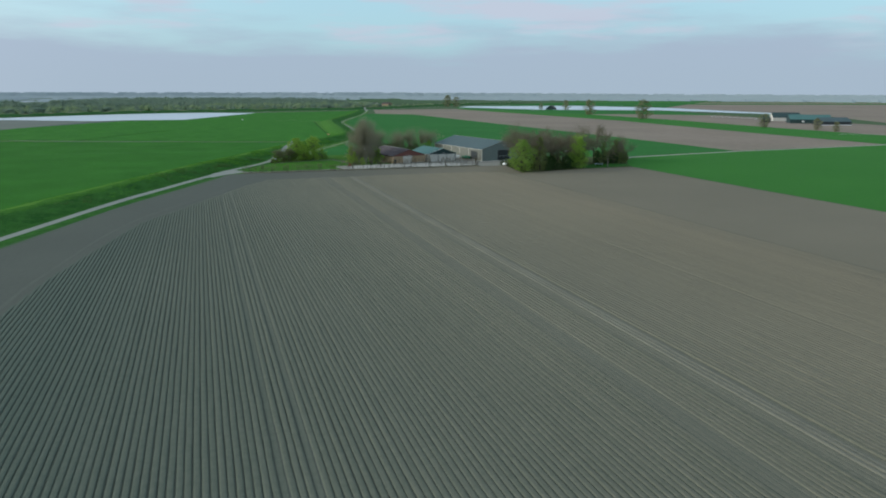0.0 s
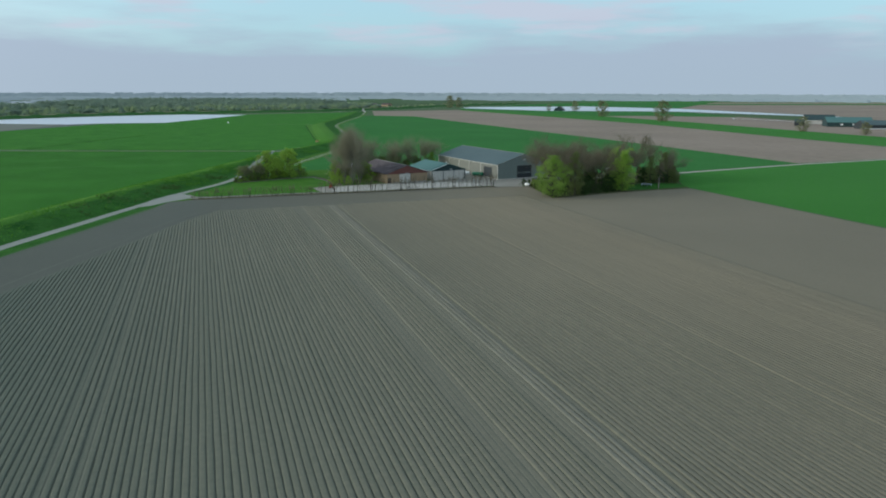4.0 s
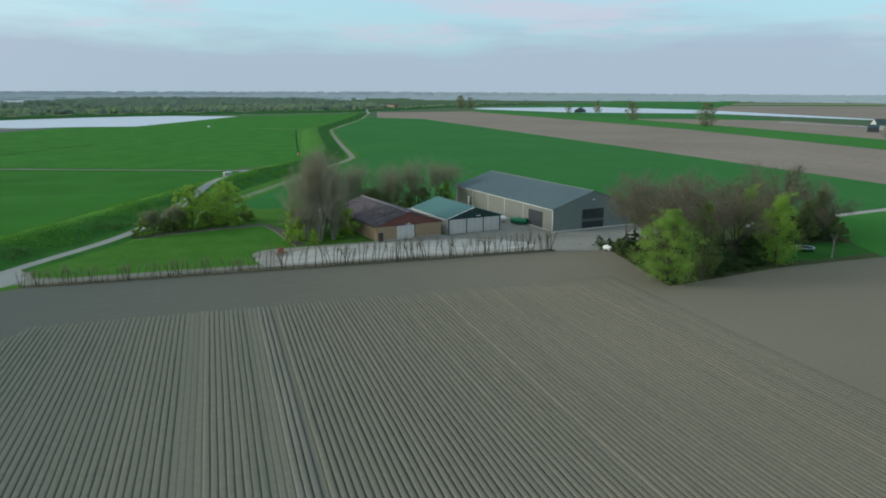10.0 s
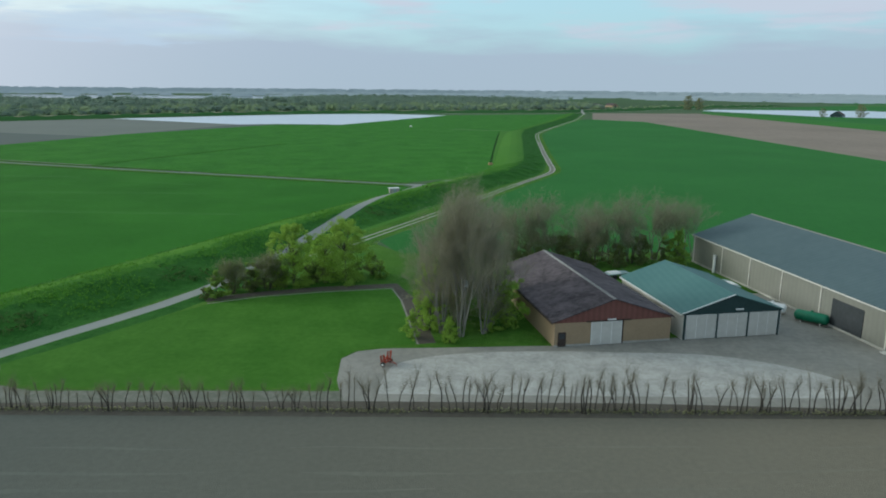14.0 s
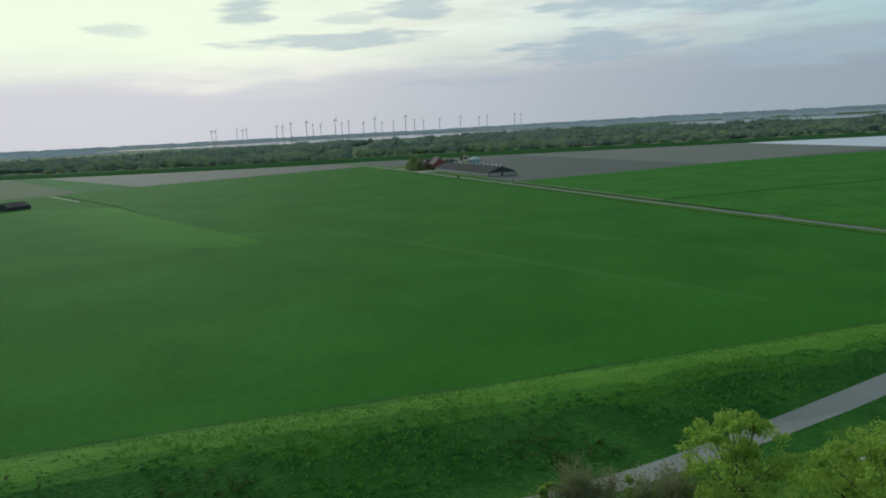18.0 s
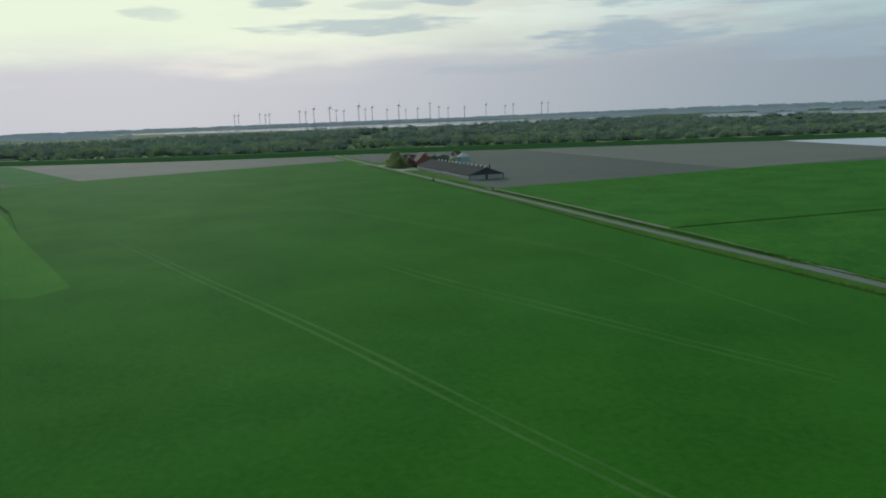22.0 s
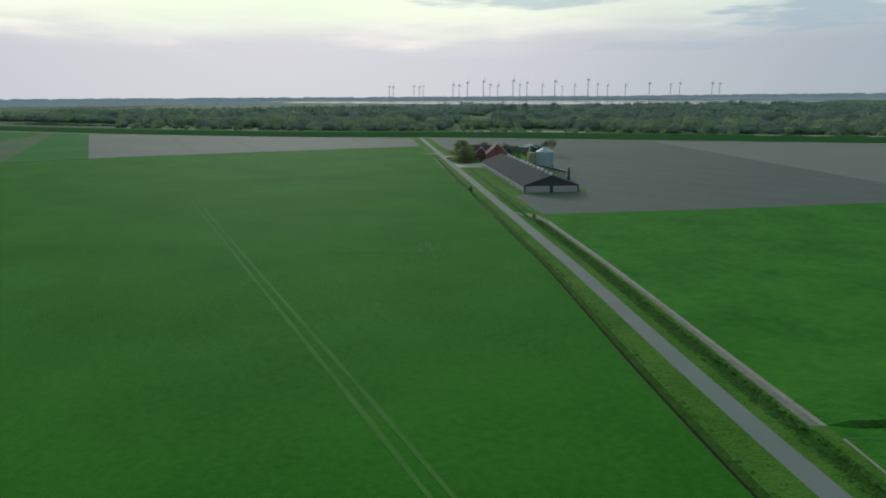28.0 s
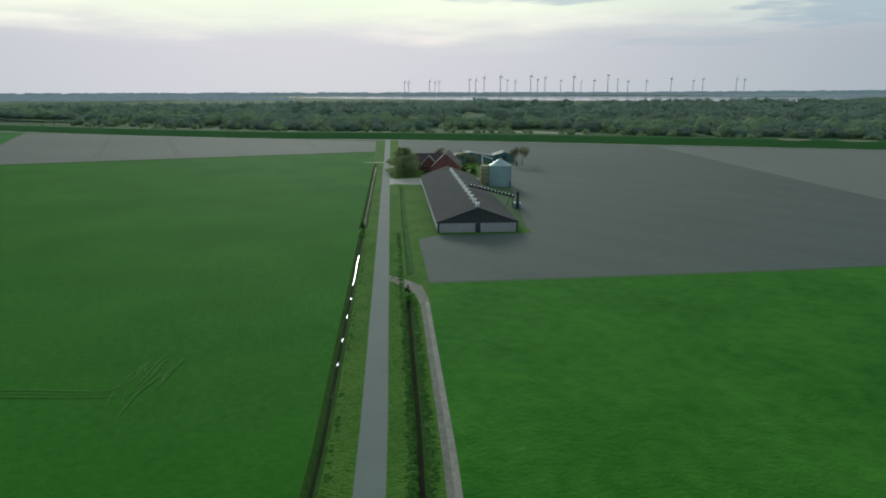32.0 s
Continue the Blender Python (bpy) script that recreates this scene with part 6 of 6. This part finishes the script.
    protos = [bare_tree("bare_tree", 30 + i, 16 + 1.2 * i, "bare broad-crowned brown tree in the farm copse", TWIG_DARK if i else TWIG_RED, twigs=13, spread=0.6, leaves=BUDS_DARK, leaf_n=17, leaf=0.19, width=0.013) for i in range(4)]
    for i, p in enumerate(protos):
        placed(p, [(x, y, rnd.uniform(0, 360), rnd.uniform(0.72, 1.14) * (0.75 if x > 195 else 1.0)) for x, y in spots[i::4]])
    stem = thing("birch_stump", pose(186.5, 295.8, 0), "pale bare birch stem at the garden's edge", "tree")
    part("trunk", Buf().tube((0, 0, 0), (0.1, 0, 3.4), 0.22, 0.17, 9).tube((0.1, 0, 3.3), (-0.5, 0.2, 5.2), 0.12, 0.05, 7).tube((0.1, 0, 3.3), (0.7, 0, 5.4), 0.11, 0.05, 7), BARK_PALE, stem)
    # the tall group beside the brick barn
    tall = bare_tree("poplar_tree", 41, 23.5, "tall bare many-stemmed poplar beside the barn", TWIG, BARK_PALE, stems=5, spread=0.42, twigs=6, up=0.08, leaves=BUDS, leaf_n=3, leaf=0.15, width=0.012, lean=0.08, slim=0.78)
    placed(bare_tree("poplar_scrub", 43, 8.5, "bare brown suckers under the poplars", TWIG, BARK_PALE, stems=6, spread=0.55, twigs=6, up=0.07, leaves=LEAF_OLIVE, leaf_n=2, leaf=0.2, width=0.016), [(79.0, 350.5, 0, 0.95), (85.0, 350.0, 70, 0.88), (80.5, 356.0, 140, 1.09), (84.6, 356.0, 210, 1.02), (76.4, 353.4, 30, 0.88), (87.0, 358.0, 100, 0.88), (79.4, 361.0, 60, 0.95), (84.0, 362.0, 10, 0.88), (77.6, 357.5, 190, 0.95)])
    placed(tall, [(80.8, 347.8, 0, 1.04), (77.9, 349.2, 250, 0.78), (84.2, 349.0, 40, 0.86), (86.0, 353.5, 120, 0.74), (77.4, 354.0, 200, 0.84), (82.0, 358.5, 60, 0.94), (81.0, 352.5, 300, 1.08)])
    placed(leafy_tree("young_tree", 42, 7.5, 5.4, "small yellow-green tree beside the barn", LEAF, clumps=70, per=80, low=0.03, bough=0.115, group=3), [(76.2, 350.4, 0, 0.85), (88.0, 352.0, 90, 1.05), (76.0, 358.0, 30, 1.2), (88.2, 359.5, 10, 1.15), (77.8, 364.0, 70, 1.0), (79.0, 347.4, 200, 0.45), (84.8, 349.6, 20, 0.5), (73.5, 346.8, 140, 0.55), (79.0, 345.0, 10, 0.5)])
    # shrubs along the meadow
    placed(leafy_tree("willow_bush", 51, 11.0, 11.0, "round willow in young yellow-green leaf", LEAF, clumps=340, per=80, low=0.0, leaf=0.19, point=2.3, bough=0.09, group=4), [(60.0, 379.0, 0, 1.12)])
    placed(leafy_tree("hazel_bush", 52, 10.0, 8.5, "tall bush in young green leaf", LEAF, clumps=280, per=75, low=0.0, leaf=0.19, point=1.9, bough=0.09, group=4), [(50.8, 375.6, 0, 1.22), (55.5, 383.0, 130, 0.85)])
    placed(leafy_tree("low_bush", 53, 3.8, 3.6, "small bright yellow-green bush", LEAF_BRIGHT, clumps=50, per=70, low=0.0, bough=0.115, group=3), [(38.9, 367.6, 0, 1.25), (43.8, 373.2, 80, 1.3), (66.5, 380.5, 40, 0.8)])
    placed(leafy_tree("meadow_bush", 56, 4.4, 4.6, "olive green bush beside the meadow", LEAF_OLIVE, clumps=60, per=80, low=0.0, bough=0.115, group=3), [(44.0, 371.8, 0, 0.9), (48.6, 374.2, 60, 0.8), (37.2, 366.4, 20, 0.5), (53.4, 377.4, 20, 0.8)])
    placed(leafy_tree("filler_bush", 55, 4.6, 5.0, "green bush between the taller shrubs", LEAF_OLIVE, clumps=60, per=80, low=0.0, bough=0.135, group=4), [(46.5, 374.8, 0, 0.9), (54.8, 377.6, 60, 0.9), (64.8, 383.5, 20, 0.9), (40.6, 371.2, 20, 0.6)])
    placed(bare_tree("bare_shrub", 54, 7.5, "half-bare brown shrub beside the meadow", TWIG, stems=6, spread=0.6, twigs=8, leaves=LEAF_OLIVE, leaf_n=8, leaf=0.22, width=0.022), [(41.0, 369.6, 0, 1.0), (46.6, 372.6, 60, 1.05)])
    # the row behind the barns
    back = bare_tree("alder_tree", 61, 14.0, "half-bare grey-brown alder behind the barns", TWIG, BARK_PALE, spread=0.52, twigs=6, up=0.07, stems=3, leaves=BUDS, leaf_n=4, leaf=0.16, width=0.012)
    placed(back, [(88 + 3.6 * i + rnd.uniform(-1.5, 1.5), 390.5 + 0.65 * i + rnd.uniform(-3.5, 3.5), rnd.uniform(0, 360), rnd.uniform(0.85, 1.22)) for i in range(14)])
    placed(bare_tree("alder_scrub", 65, 8.5, "brown half-bare scrub behind the barns", TWIG, stems=5, spread=0.6, twigs=5, up=0.04, leaves=LEAF_OLIVE, leaf_n=4, leaf=0.2, width=0.022), [(91 + 4.6 * i + rnd.uniform(-1.5, 1.5), 389.5 + 0.8 * i + rnd.uniform(-3, 3), rnd.uniform(0, 360), rnd.uniform(0.9, 1.3)) for i in range(7)])
    placed(leafy_tree("green_shrub", 62, 5.0, 5.6, "low green shrub behind the barns", LEAF_OLIVE, clumps=60, per=80, low=0.0, bough=0.115, group=3), [(93 + 5.6 * i, 388.5 + 0.8 * i + rnd.uniform(-2, 2), rnd.uniform(0, 360), rnd.uniform(0.8, 1.4)) for i in range(7)] + [(176, 372, 0, 0.5), (181, 356, 90, 0.6), (171, 388, 10, 0.5)])
    placed(leafy_tree("olive_shrub", 64, 5.5, 6.0, "olive shrub behind the barns", LEAF_OLIVE, clumps=60, per=80, low=0.0, bough=0.115, group=3), [(90 + 6.6 * i, 393 + 0.8 * i + rnd.uniform(-2, 2), rnd.uniform(0, 360), rnd.uniform(0.5, 0.8)) for i in range(5)])
    placed(leafy_tree("bright_tree", 63, 7.8, 6.4, "yellow-green tree behind the green-roofed barn", LEAF_BRIGHT, clumps=90, per=80, low=0.03, bough=0.115, group=3), [(127.8, 391.0, 0, 1.0)])
    # lone trees in the fields beyond
    lone = leafy_tree("field_tree", 73, 22, 19, "lone budding tree between the fields", BUDS, clumps=150, per=50, low=0.03, leaf=0.55, point=1.8, bough=0.12, group=4)
    placed(lone, [(562, 816, 0, 1.2), (590, 1000, 80, 1.1), (548, 585, 160, 0.65), (551, 500, 30, 0.42), (575, 1630, 220, 1.3), (600, 1640, 20, 1.1), (705, 1286, 60, 0.9), (655, 1297, 10, 0.6), (715, 545, 10, 0.7), (560, 530, 90, 0.5)])
    # the farm at the lane's end
    far = leafy_tree("farm_tree", 81, 11.0, 15.0, "broad tree in pale olive leaf by the farm drive", FARM_LEAF, clumps=200, per=100, low=0.03, leaf=0.3, bough=0.13, group=4)
    placed(far, [(*lane(481, 7.6), 0, 1.0), (*lane(470, 7.4), 70, 0.75), (*lane(492, 8.4), 140, 0.7)])
    bare = bare_tree("farm_bare_tree", 82, 9.5, "bare dark tree behind the farmhouse", TWIG_DARK, spread=0.6, twigs=12, leaves=LEAF_OLIVE, leaf_n=5, leaf=0.3, width=0.04)
    placed(bare, [(*lane(498, 33), 0, 1.0), (*lane(486, 37), 60, 0.9), (*lane(505, 60), 110, 1.1), (*lane(512, 64), 10, 1.0), (*lane(520, 25), 80, 0.9), (*lane(470, 40), 200, 0.8)])
    placed(leafy_tree("dark_shrub", 83, 4.2, 5.0, "dark green shrub by the farmhouse", LEAF_DARK, clumps=40, per=60, low=0.02, leaf=0.3, bough=0.135, group=4), [(*lane(462, 16.2), 0, 0.9), (*lane(478, 33), 90, 1.0), (*lane(470, 36), 20, 0.9), (*lane(463, 40), 20, 0.8), (*lane(492, 19), 60, 0.7), (*lane(357, -5.2), 20, 0.5), (*lane(299, 4.8), 20, 0.35)])


build_trees()


def build_hedge():
    """A row of bare, cut-back stems along the field's edge, each a tree of its own."""
    rnd = random.Random(77)
    protos = []
    for i in range(8):
        t = thing("hedge_tree", Matrix(), "bare dark cut-back hedge tree with knotted head", "tree", "bare trees along the field edge")
        fine = Buf()
        r2 = random.Random(300 + i)
        for s in range((1, 2, 1, 2, 1, 1, 3, 1)[i]):
            stem = Buf()
            p = Vector((r2.uniform(-0.2, 0.2) + 0.4 * s, r2.uniform(-0.2, 0.2), -0.05))
            h = r2.uniform(3.0, 4.4)
            d = Vector((r2.gauss(0, 0.06), r2.gauss(0, 0.05), 1))
            r = r2.uniform(0.06, 0.09)
            n = 8
            for k in range(n):
                q = p + d.normalized() * (h / n)
                stem.tube(p, q, r * (1.12 if k % 2 else 1.0), r * 0.93, 6, k == n - 1)
                d = d + Vector((r2.gauss(0, 0.09), r2.gauss(0, 0.08), 0))
                r *= 0.93 if k < 5 else 0.75
                p = q
                for _ in range(3 if k < 2 else 12):
                    w = Vector((r2.gauss(0, 0.8), r2.gauss(0, 0.6), 0.7)).normalized()
                    fine.blade(p, p + w * r2.uniform(0.25, 1.0), 0.009)
                for _ in range(0 if k < 4 else 16):
                    w = Vector((r2.gauss(0, 0.42), r2.gauss(0, 0.35), 0.95)).normalized()
                    fine.blade(p, p + w * r2.uniform(0.8, 2.6), 0.008)
            part("stem", stem, HEDGE_BARK, t)
        for _ in range(10):
            q = Vector((r2.gauss(0, 0.5), r2.gauss(0, 0.25), 0))
            fine.blade(q, q + Vector((r2.gauss(0, 0.3), r2.gauss(0, 0.2), r2.uniform(0.3, 0.8))), 0.02)
        part("crown", fine, TWIG_DARK, t)["kind"] = "stuff"
        protos.append(t)
    x = 21.0
    used = set()
    while x < 130.4:
        y = 323.6 - 1.7 * (x - 21) / 109 + rnd.uniform(-0.18, 0.18)
        size = (0.72 if x < 64 else 1.0) * rnd.uniform(0.85, 1.15)
        m = pose(x, y, 0, rz=rnd.uniform(0, 360)) @ Matrix.Scale(size, 4)
        i = rnd.randrange(8)
        if i not in used:
            used.add(i)
            protos[i].matrix_world = m
        else:
            copy_thing(protos[i], Matrix()).matrix_basis = m
        x += rnd.choice((0.5, 0.7, 0.8, 1.0, 1.3, 1.7))
    low = Buf()
    for _ in range(2200):
        x = rnd.uniform(20.5, 131)
        low.tri((x, 323.5 - 1.7 * (x - 21) / 109 + rnd.gauss(0, 0.3), rnd.uniform(0.02, 0.22)), 0.3, rnd, 0.4)
    solo("hedge_bottom", low, BUDS, Matrix(), "brown weeds and dead leaves along the hedge foot", "weeds", kind="stuff")


build_hedge()


def tufts():
    """Uneven tufts of tall grass on the dike, the verges and the ditch banks."""
    rnd = random.Random(91)
    dark, light, grass, mid, rank, herb, dead = Buf(), Buf(), Buf(), Buf(), Buf(), Buf(), Buf()

    def way_off(c, u, v):
        u, v = Vector(u), Vector(v)
        k = max(0.0, min(1.0, (c - u).dot(v - u) / (v - u).length_squared))
        return (c - u.lerp(v, k)).length

    def tuft(buf, x, y, z, s):
        n = len(buf.v)
        k = 5
        r = s * rnd.uniform(0.7, 1.2)
        w0 = rnd.random() * 6.283
        for i in range(k):
            w = w0 + 6.283 * i / k
            buf.v.append((x + r * math.cos(w), y + r * math.sin(w), z - 0.05))
        buf.v.append((x + rnd.gauss(0, 0.2) * s, y + rnd.gauss(0, 0.2) * s, z + s * rnd.uniform(0.14, 0.34)))
        buf.f += [(n + i, n + (i + 1) % k, n + k) for i in range(k)]

    a = DIKE
    for _ in range(36000):
        i = rnd.randrange(len(a) - 1)
        p, q = Vector(a[i]), Vector(a[i + 1])
        t = (q - p).normalized()
        o = rnd.uniform(-0.5, 25)
        c = p.lerp(q, rnd.random()) + o * Vector((t.y, -t.x))
        if c.y < 130 or c.y > 640:
            continue
        if min(way_off(c, u, v) for u, v in zip(ROAD[8:], ROAD[9:])) < 2.6:
            continue
        if noise.noise((c.x * 0.12, c.y * 0.12, 0)) + rnd.uniform(-0.3, 0.3) < -0.05:
            continue
        tuft(dark if o > 11 + rnd.uniform(-5, 4) else (light if rnd.random() < 0.5 else mid), c.x, c.y, height_at(c.x, c.y), rnd.uniform(0.2, 0.7) if o > 12 else rnd.uniform(0.12, 0.38))
    near = DIKE[9:26]
    for _ in range(9000):
        i = rnd.randrange(len(near) - 1)
        p, q = Vector(near[i]), Vector(near[i + 1])
        t = (q - p).normalized()
        o = rnd.uniform(2, 24)
        c = p.lerp(q, rnd.random()) + o * Vector((t.y, -t.x))
        if min(way_off(c, u, v) for u, v in zip(ROAD[8:], ROAD[9:])) < 2.7:
            continue
        grey = noise.noise((c.x * 0.07, c.y * 0.07, 4)) + rnd.uniform(-0.15, 0.15)
        z = height_at(c.x, c.y)
        if o > 11 and grey > 0.3:
            for _ in range(3):
                dead.tri((c.x + rnd.gauss(0, 0.2), c.y + rnd.gauss(0, 0.2), z + rnd.uniform(0.05, 0.4)), 0.45, rnd)
        elif grey < -0.12 or o < 10 and rnd.random() < 0.3:
            for _ in range(3):
                herb.tri((c.x + rnd.gauss(0, 0.22), c.y + rnd.gauss(0, 0.22), z + rnd.uniform(0.05, 0.45)), 0.32 if o > 10 else 0.24, rnd)
    for _ in range(11000):
        q, pick = rnd.uniform(8, 353), rnd.random()
        ld, rd = float(np.interp(q, *LEFT_DITCH)), float(np.interp(q, *RIGHT_DITCH))
        if pick < 0.36:
            n = rnd.uniform(ld + 1.0, -1.6)
        elif q < 296:
            n = rnd.choice((rnd.uniform(1.6, rd - 0.9), rd + rnd.uniform(0.9, 1.7), rd - rnd.uniform(0.8, 1.2)))
        else:
            n = rnd.uniform(1.6, 4.2)
        rough = min(abs(n - ld), abs(n - rd)) < 1.4
        x, y = lane(q, n)
        tuft(rank if rough and rnd.random() < 0.8 else grass, x, y, 0.0, rnd.uniform(0.2, 0.6) if rough else rnd.uniform(0.1, 0.3))
    solo("dike_herbs", herb, HERB, Matrix(), "bright green herbs standing in the dike grass", "herbs", kind="stuff")
    solo("dead_stalks", dead, DEAD_GRASS, Matrix(), "grey-brown dead stalks on the dike slope", "grass", kind="stuff")
    solo("grass_tufts", dark, LUSH, Matrix(), "dark tufts of tall grass on the dike slope", "grass", kind="stuff")
    solo("grass_tufts", light, CREST, Matrix(), "yellow-green tufts of grass on the dike crest", "grass", kind="stuff")
    solo("grass_tufts", mid, DIKE_MID, Matrix(), "mixed green tufts of grass on the dike", "grass", kind="stuff")
    solo("grass_tufts", rank, BANK, Matrix(), "rank dark tufts beside the lane ditches", "grass", kind="stuff")
    solo("grass_tufts", grass, GRASS, Matrix(), "uneven tufts of grass beside the lane", "grass", kind="stuff")


tufts()


# ---- woods, far lines and wind turbines ----
def build_woods():
    rnd = random.Random(123)

    def crown(buf, x, y, h, w, n, leaf):
        """A lumpy crown: an uneven inner mass and a loose skin of leaf clumps."""
        m, sides = len(buf.v), 7
        turn = rnd.random() * 6.283
        for u, f in ((0.02, 0.5), (0.3, 0.75), (0.58, 0.62)):
            for i in range(sides):
                a = turn + 6.283 * i / sides
                r = w / 2 * f * rnd.uniform(0.72, 1.05)
                buf.v.append((x + r * math.cos(a), y + r * math.sin(a), h * (u + rnd.uniform(-0.06, 0.06) * (u > 0.1))))
        buf.v.append((x + rnd.gauss(0, 0.08) * w, y + rnd.gauss(0, 0.08) * w, h * 0.8))
        for k in range(2):
            for i in range(sides):
                j = (i + 1) % sides
                buf.f.append((m + k * sides + i, m + k * sides + j, m + (k + 1) * sides + j, m + (k + 1) * sides + i))
        buf.f += [(m + 2 * sides + i, m + 2 * sides + (i + 1) % sides, m + 3 * sides) for i in range(sides)]
        for _ in range(n):
            u, a = rnd.random() ** 0.8, rnd.random() * 6.283
            f = math.sqrt(max(0.0, 1 - (1.9 * u - 0.8) ** 2)) * 0.96 + 0.04
            r = w / 2 * f * rnd.uniform(0.75, 1.08)
            buf.tri((x + r * math.cos(a), y + r * math.sin(a), h * (0.05 + 0.95 * u)), leaf, rnd, 0.1)

    near, light, back = Buf(), Buf(), Buf()
    line = [Vector(p) for p in OUTER]
    lengths = [(b - a).length for a, b in zip(line, line[1:])]
    total = sum(lengths)
    for _ in range(8200):
        d, i = rnd.uniform(0, total), 0
        while d > lengths[i]:
            d -= lengths[i]
            i += 1
        t = (line[i + 1] - line[i]).normalized()
        o = -rnd.choice((rnd.uniform(96, 200), rnd.uniform(110, 380), rnd.uniform(300, 1000), rnd.uniform(700, 1700)))
        c = line[i] + t * d + o * Vector((t.y, -t.x))
        if c.y > 1500 and c.x > 420 or c.x < -1500 or (c.y > 2200 and c.x < -300):
            continue
        if c.x < -930 and -o < 170 and c.y > 400:
            continue
        if any((c - Vector(p[:2])).length < 26 for p in POOLS) or min((c - Vector(p)).length for p in CLEARING) < 20:
            continue
        if -o > 300:
            h = rnd.uniform(9, 17)
            crown(back, c.x, c.y, h, rnd.uniform(16, 40), 40, 2.0)
        else:
            h = rnd.uniform(5, 12.5) * (0.75 if -o < 125 else 1.0)
            pick = rnd.random() < 0.3
            crown(light if pick else near, c.x, c.y, h * (1.2 if pick else 1.0), h * rnd.uniform(1.3, 2.2), 125, 0.7)
    pale = material("paler_spring_willows", ((0.210, 0.285, 0.150), (0.290, 0.365, 0.195)), (0.010, 0.05), bump=0, islands=0.25, through_light=0.35, spec=0.05)
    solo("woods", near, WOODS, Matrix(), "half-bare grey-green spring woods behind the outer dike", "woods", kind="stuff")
    solo("woods", light, pale, Matrix(), "paler willow thicket behind the outer dike", "woods", kind="stuff")
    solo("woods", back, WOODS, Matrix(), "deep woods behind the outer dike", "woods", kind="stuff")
    rim = Buf()
    for _ in range(7600):
        a = radians(rnd.uniform(-62, 112))
        r = rnd.choice((rnd.uniform(4450, 4780), rnd.uniform(3700, 4600), rnd.uniform(2600, 3600)))
        x, y = -60 - r * math.sin(a), 450 + r * math.cos(a)
        if x < -1450 and 1150 < y < 3500 and r < 4450 or -1750 < x < 950 and 2300 < y < 4300 and rnd.random() < 0.9:
            continue
        h = rnd.uniform(10, 20) + float(np.interp(math.degrees(a), (-48, -18, 30, 50), (0, 12, 12, 0))) if r > 4400 else rnd.uniform(6, 12)
        n = len(rim.v)
        w = rnd.uniform(30, 90)
        u = Vector((math.cos(a), math.sin(a), 0)) * w / 2
        c = Vector((x, y, 0))
        v = Vector((-math.sin(a), math.cos(a), 0)) * w * 0.3
        rim.v += [tuple(c - u - v), tuple(c + u - v), tuple(c + u + v), tuple(c - u + v), tuple(c - u * 0.6 + Vector((0, 0, h * rnd.uniform(0.7, 1)))), tuple(c + u * 0.6 + Vector((0, 0, h)))]
        rim.f += [(n, n + 1, n + 5, n + 4), (n + 1, n + 2, n + 5), (n + 2, n + 3, n + 4, n + 5), (n + 3, n, n + 4)]
    solo("distant_treeline", rim, WOODS_FAR, Matrix(), "low line of woods on the horizon, hazed blue-grey", "woods", kind="stuff")
    # scattered bushes before the woods
    b = Buf()
    for _ in range(320):
        i = rnd.randrange(len(line) - 1)
        t = (line[i + 1] - line[i]).normalized()
        c = line[i].lerp(line[i + 1], rnd.random()) - rnd.uniform(52, 118) * Vector((t.y, -t.x))
        if c.x < -900:
            continue
        h = rnd.uniform(2.5, 6)
        crown(b, c.x, c.y, h, h * 1.4, 60, 0.9)
    solo("thicket", b, pale, Matrix(), "scattered willow bushes among the reeds", "bushes", kind="stuff")


build_woods()


def build_turbines():
    yaws = (68.31, 68.0, 66.35, 65.91, 65.6, 63.2, 62.71, 62.05, 60.77, 60.24, 59.62, 58.4, 57.87, 57.3, 56.08, 55.1, 54.52, 53.55, 52.51, 51.77, 51.01, 49.65, 47.86, 46.29, 45.62, 43.3, 42.77)
    tops = (0.9, 0.9, 0.94, 0.86, 0.94, 1.11, 1.02, 1.32, 1.4, 1.06, 0.97, 1.44, 1.09, 1.26, 1.0, 1.38, 0.87, 0.99, 1.49, 1.06, 0.93, 0.96, 1.12, 0.94, 1.06, 1.08, 1.03)
    rnd = random.Random(7)
    t = thing("wind_turbine", Matrix(), "tall pale wind turbine on the horizon", "wind turbine", "wind turbines on the horizon")
    part("tower", Buf().turned([(0, 2.0), (60, 1.6), (84, 1.2)], (0, 0), 10), TURBINE, t)
    part("nacelle", Buf().box(-5, -2, 83, 5, 2, 87.5), TURBINE, t)
    part("hub", Buf().turned([(5, 2), (7.5, 1.6), (8.5, 0.3)], (0, 85.2), 10, "x"), TURBINE, t)
    for i in range(3):
        w = math.pi / 2 + 2 * math.pi * i / 3
        u, v = math.cos(w), math.sin(w)
        b = Buf()
        b.v += [(7, -1.6 * v + 1.0 * u, 85.2 + 1.6 * u + 1.0 * v), (7, 1.6 * v + 1.0 * u, 85.2 - 1.6 * u + 1.0 * v), (7, 34 * u, 85.2 + 34 * v), (6.2, 1.0 * u, 85.2 + 1.0 * v)]
        b.f += [(0, 1, 2), (1, 3, 2), (3, 0, 2), (0, 3, 1)]
        part("blade", b, TURBINE, t)
    for i, (yaw, top) in enumerate(zip(yaws, tops)):
        a, r = radians(yaw), 4650
        h = 35 + r * math.tan(radians(top))
        m = pose(-92.6 - r * math.sin(a), 580 + r * math.cos(a), 0, rz=rnd.uniform(20, 75)) @ Matrix.Scale(h / 112, 4)
        if i == 0:
            t.matrix_world = m
        else:
            copy_thing(t, Matrix()).matrix_basis = m


build_turbines()
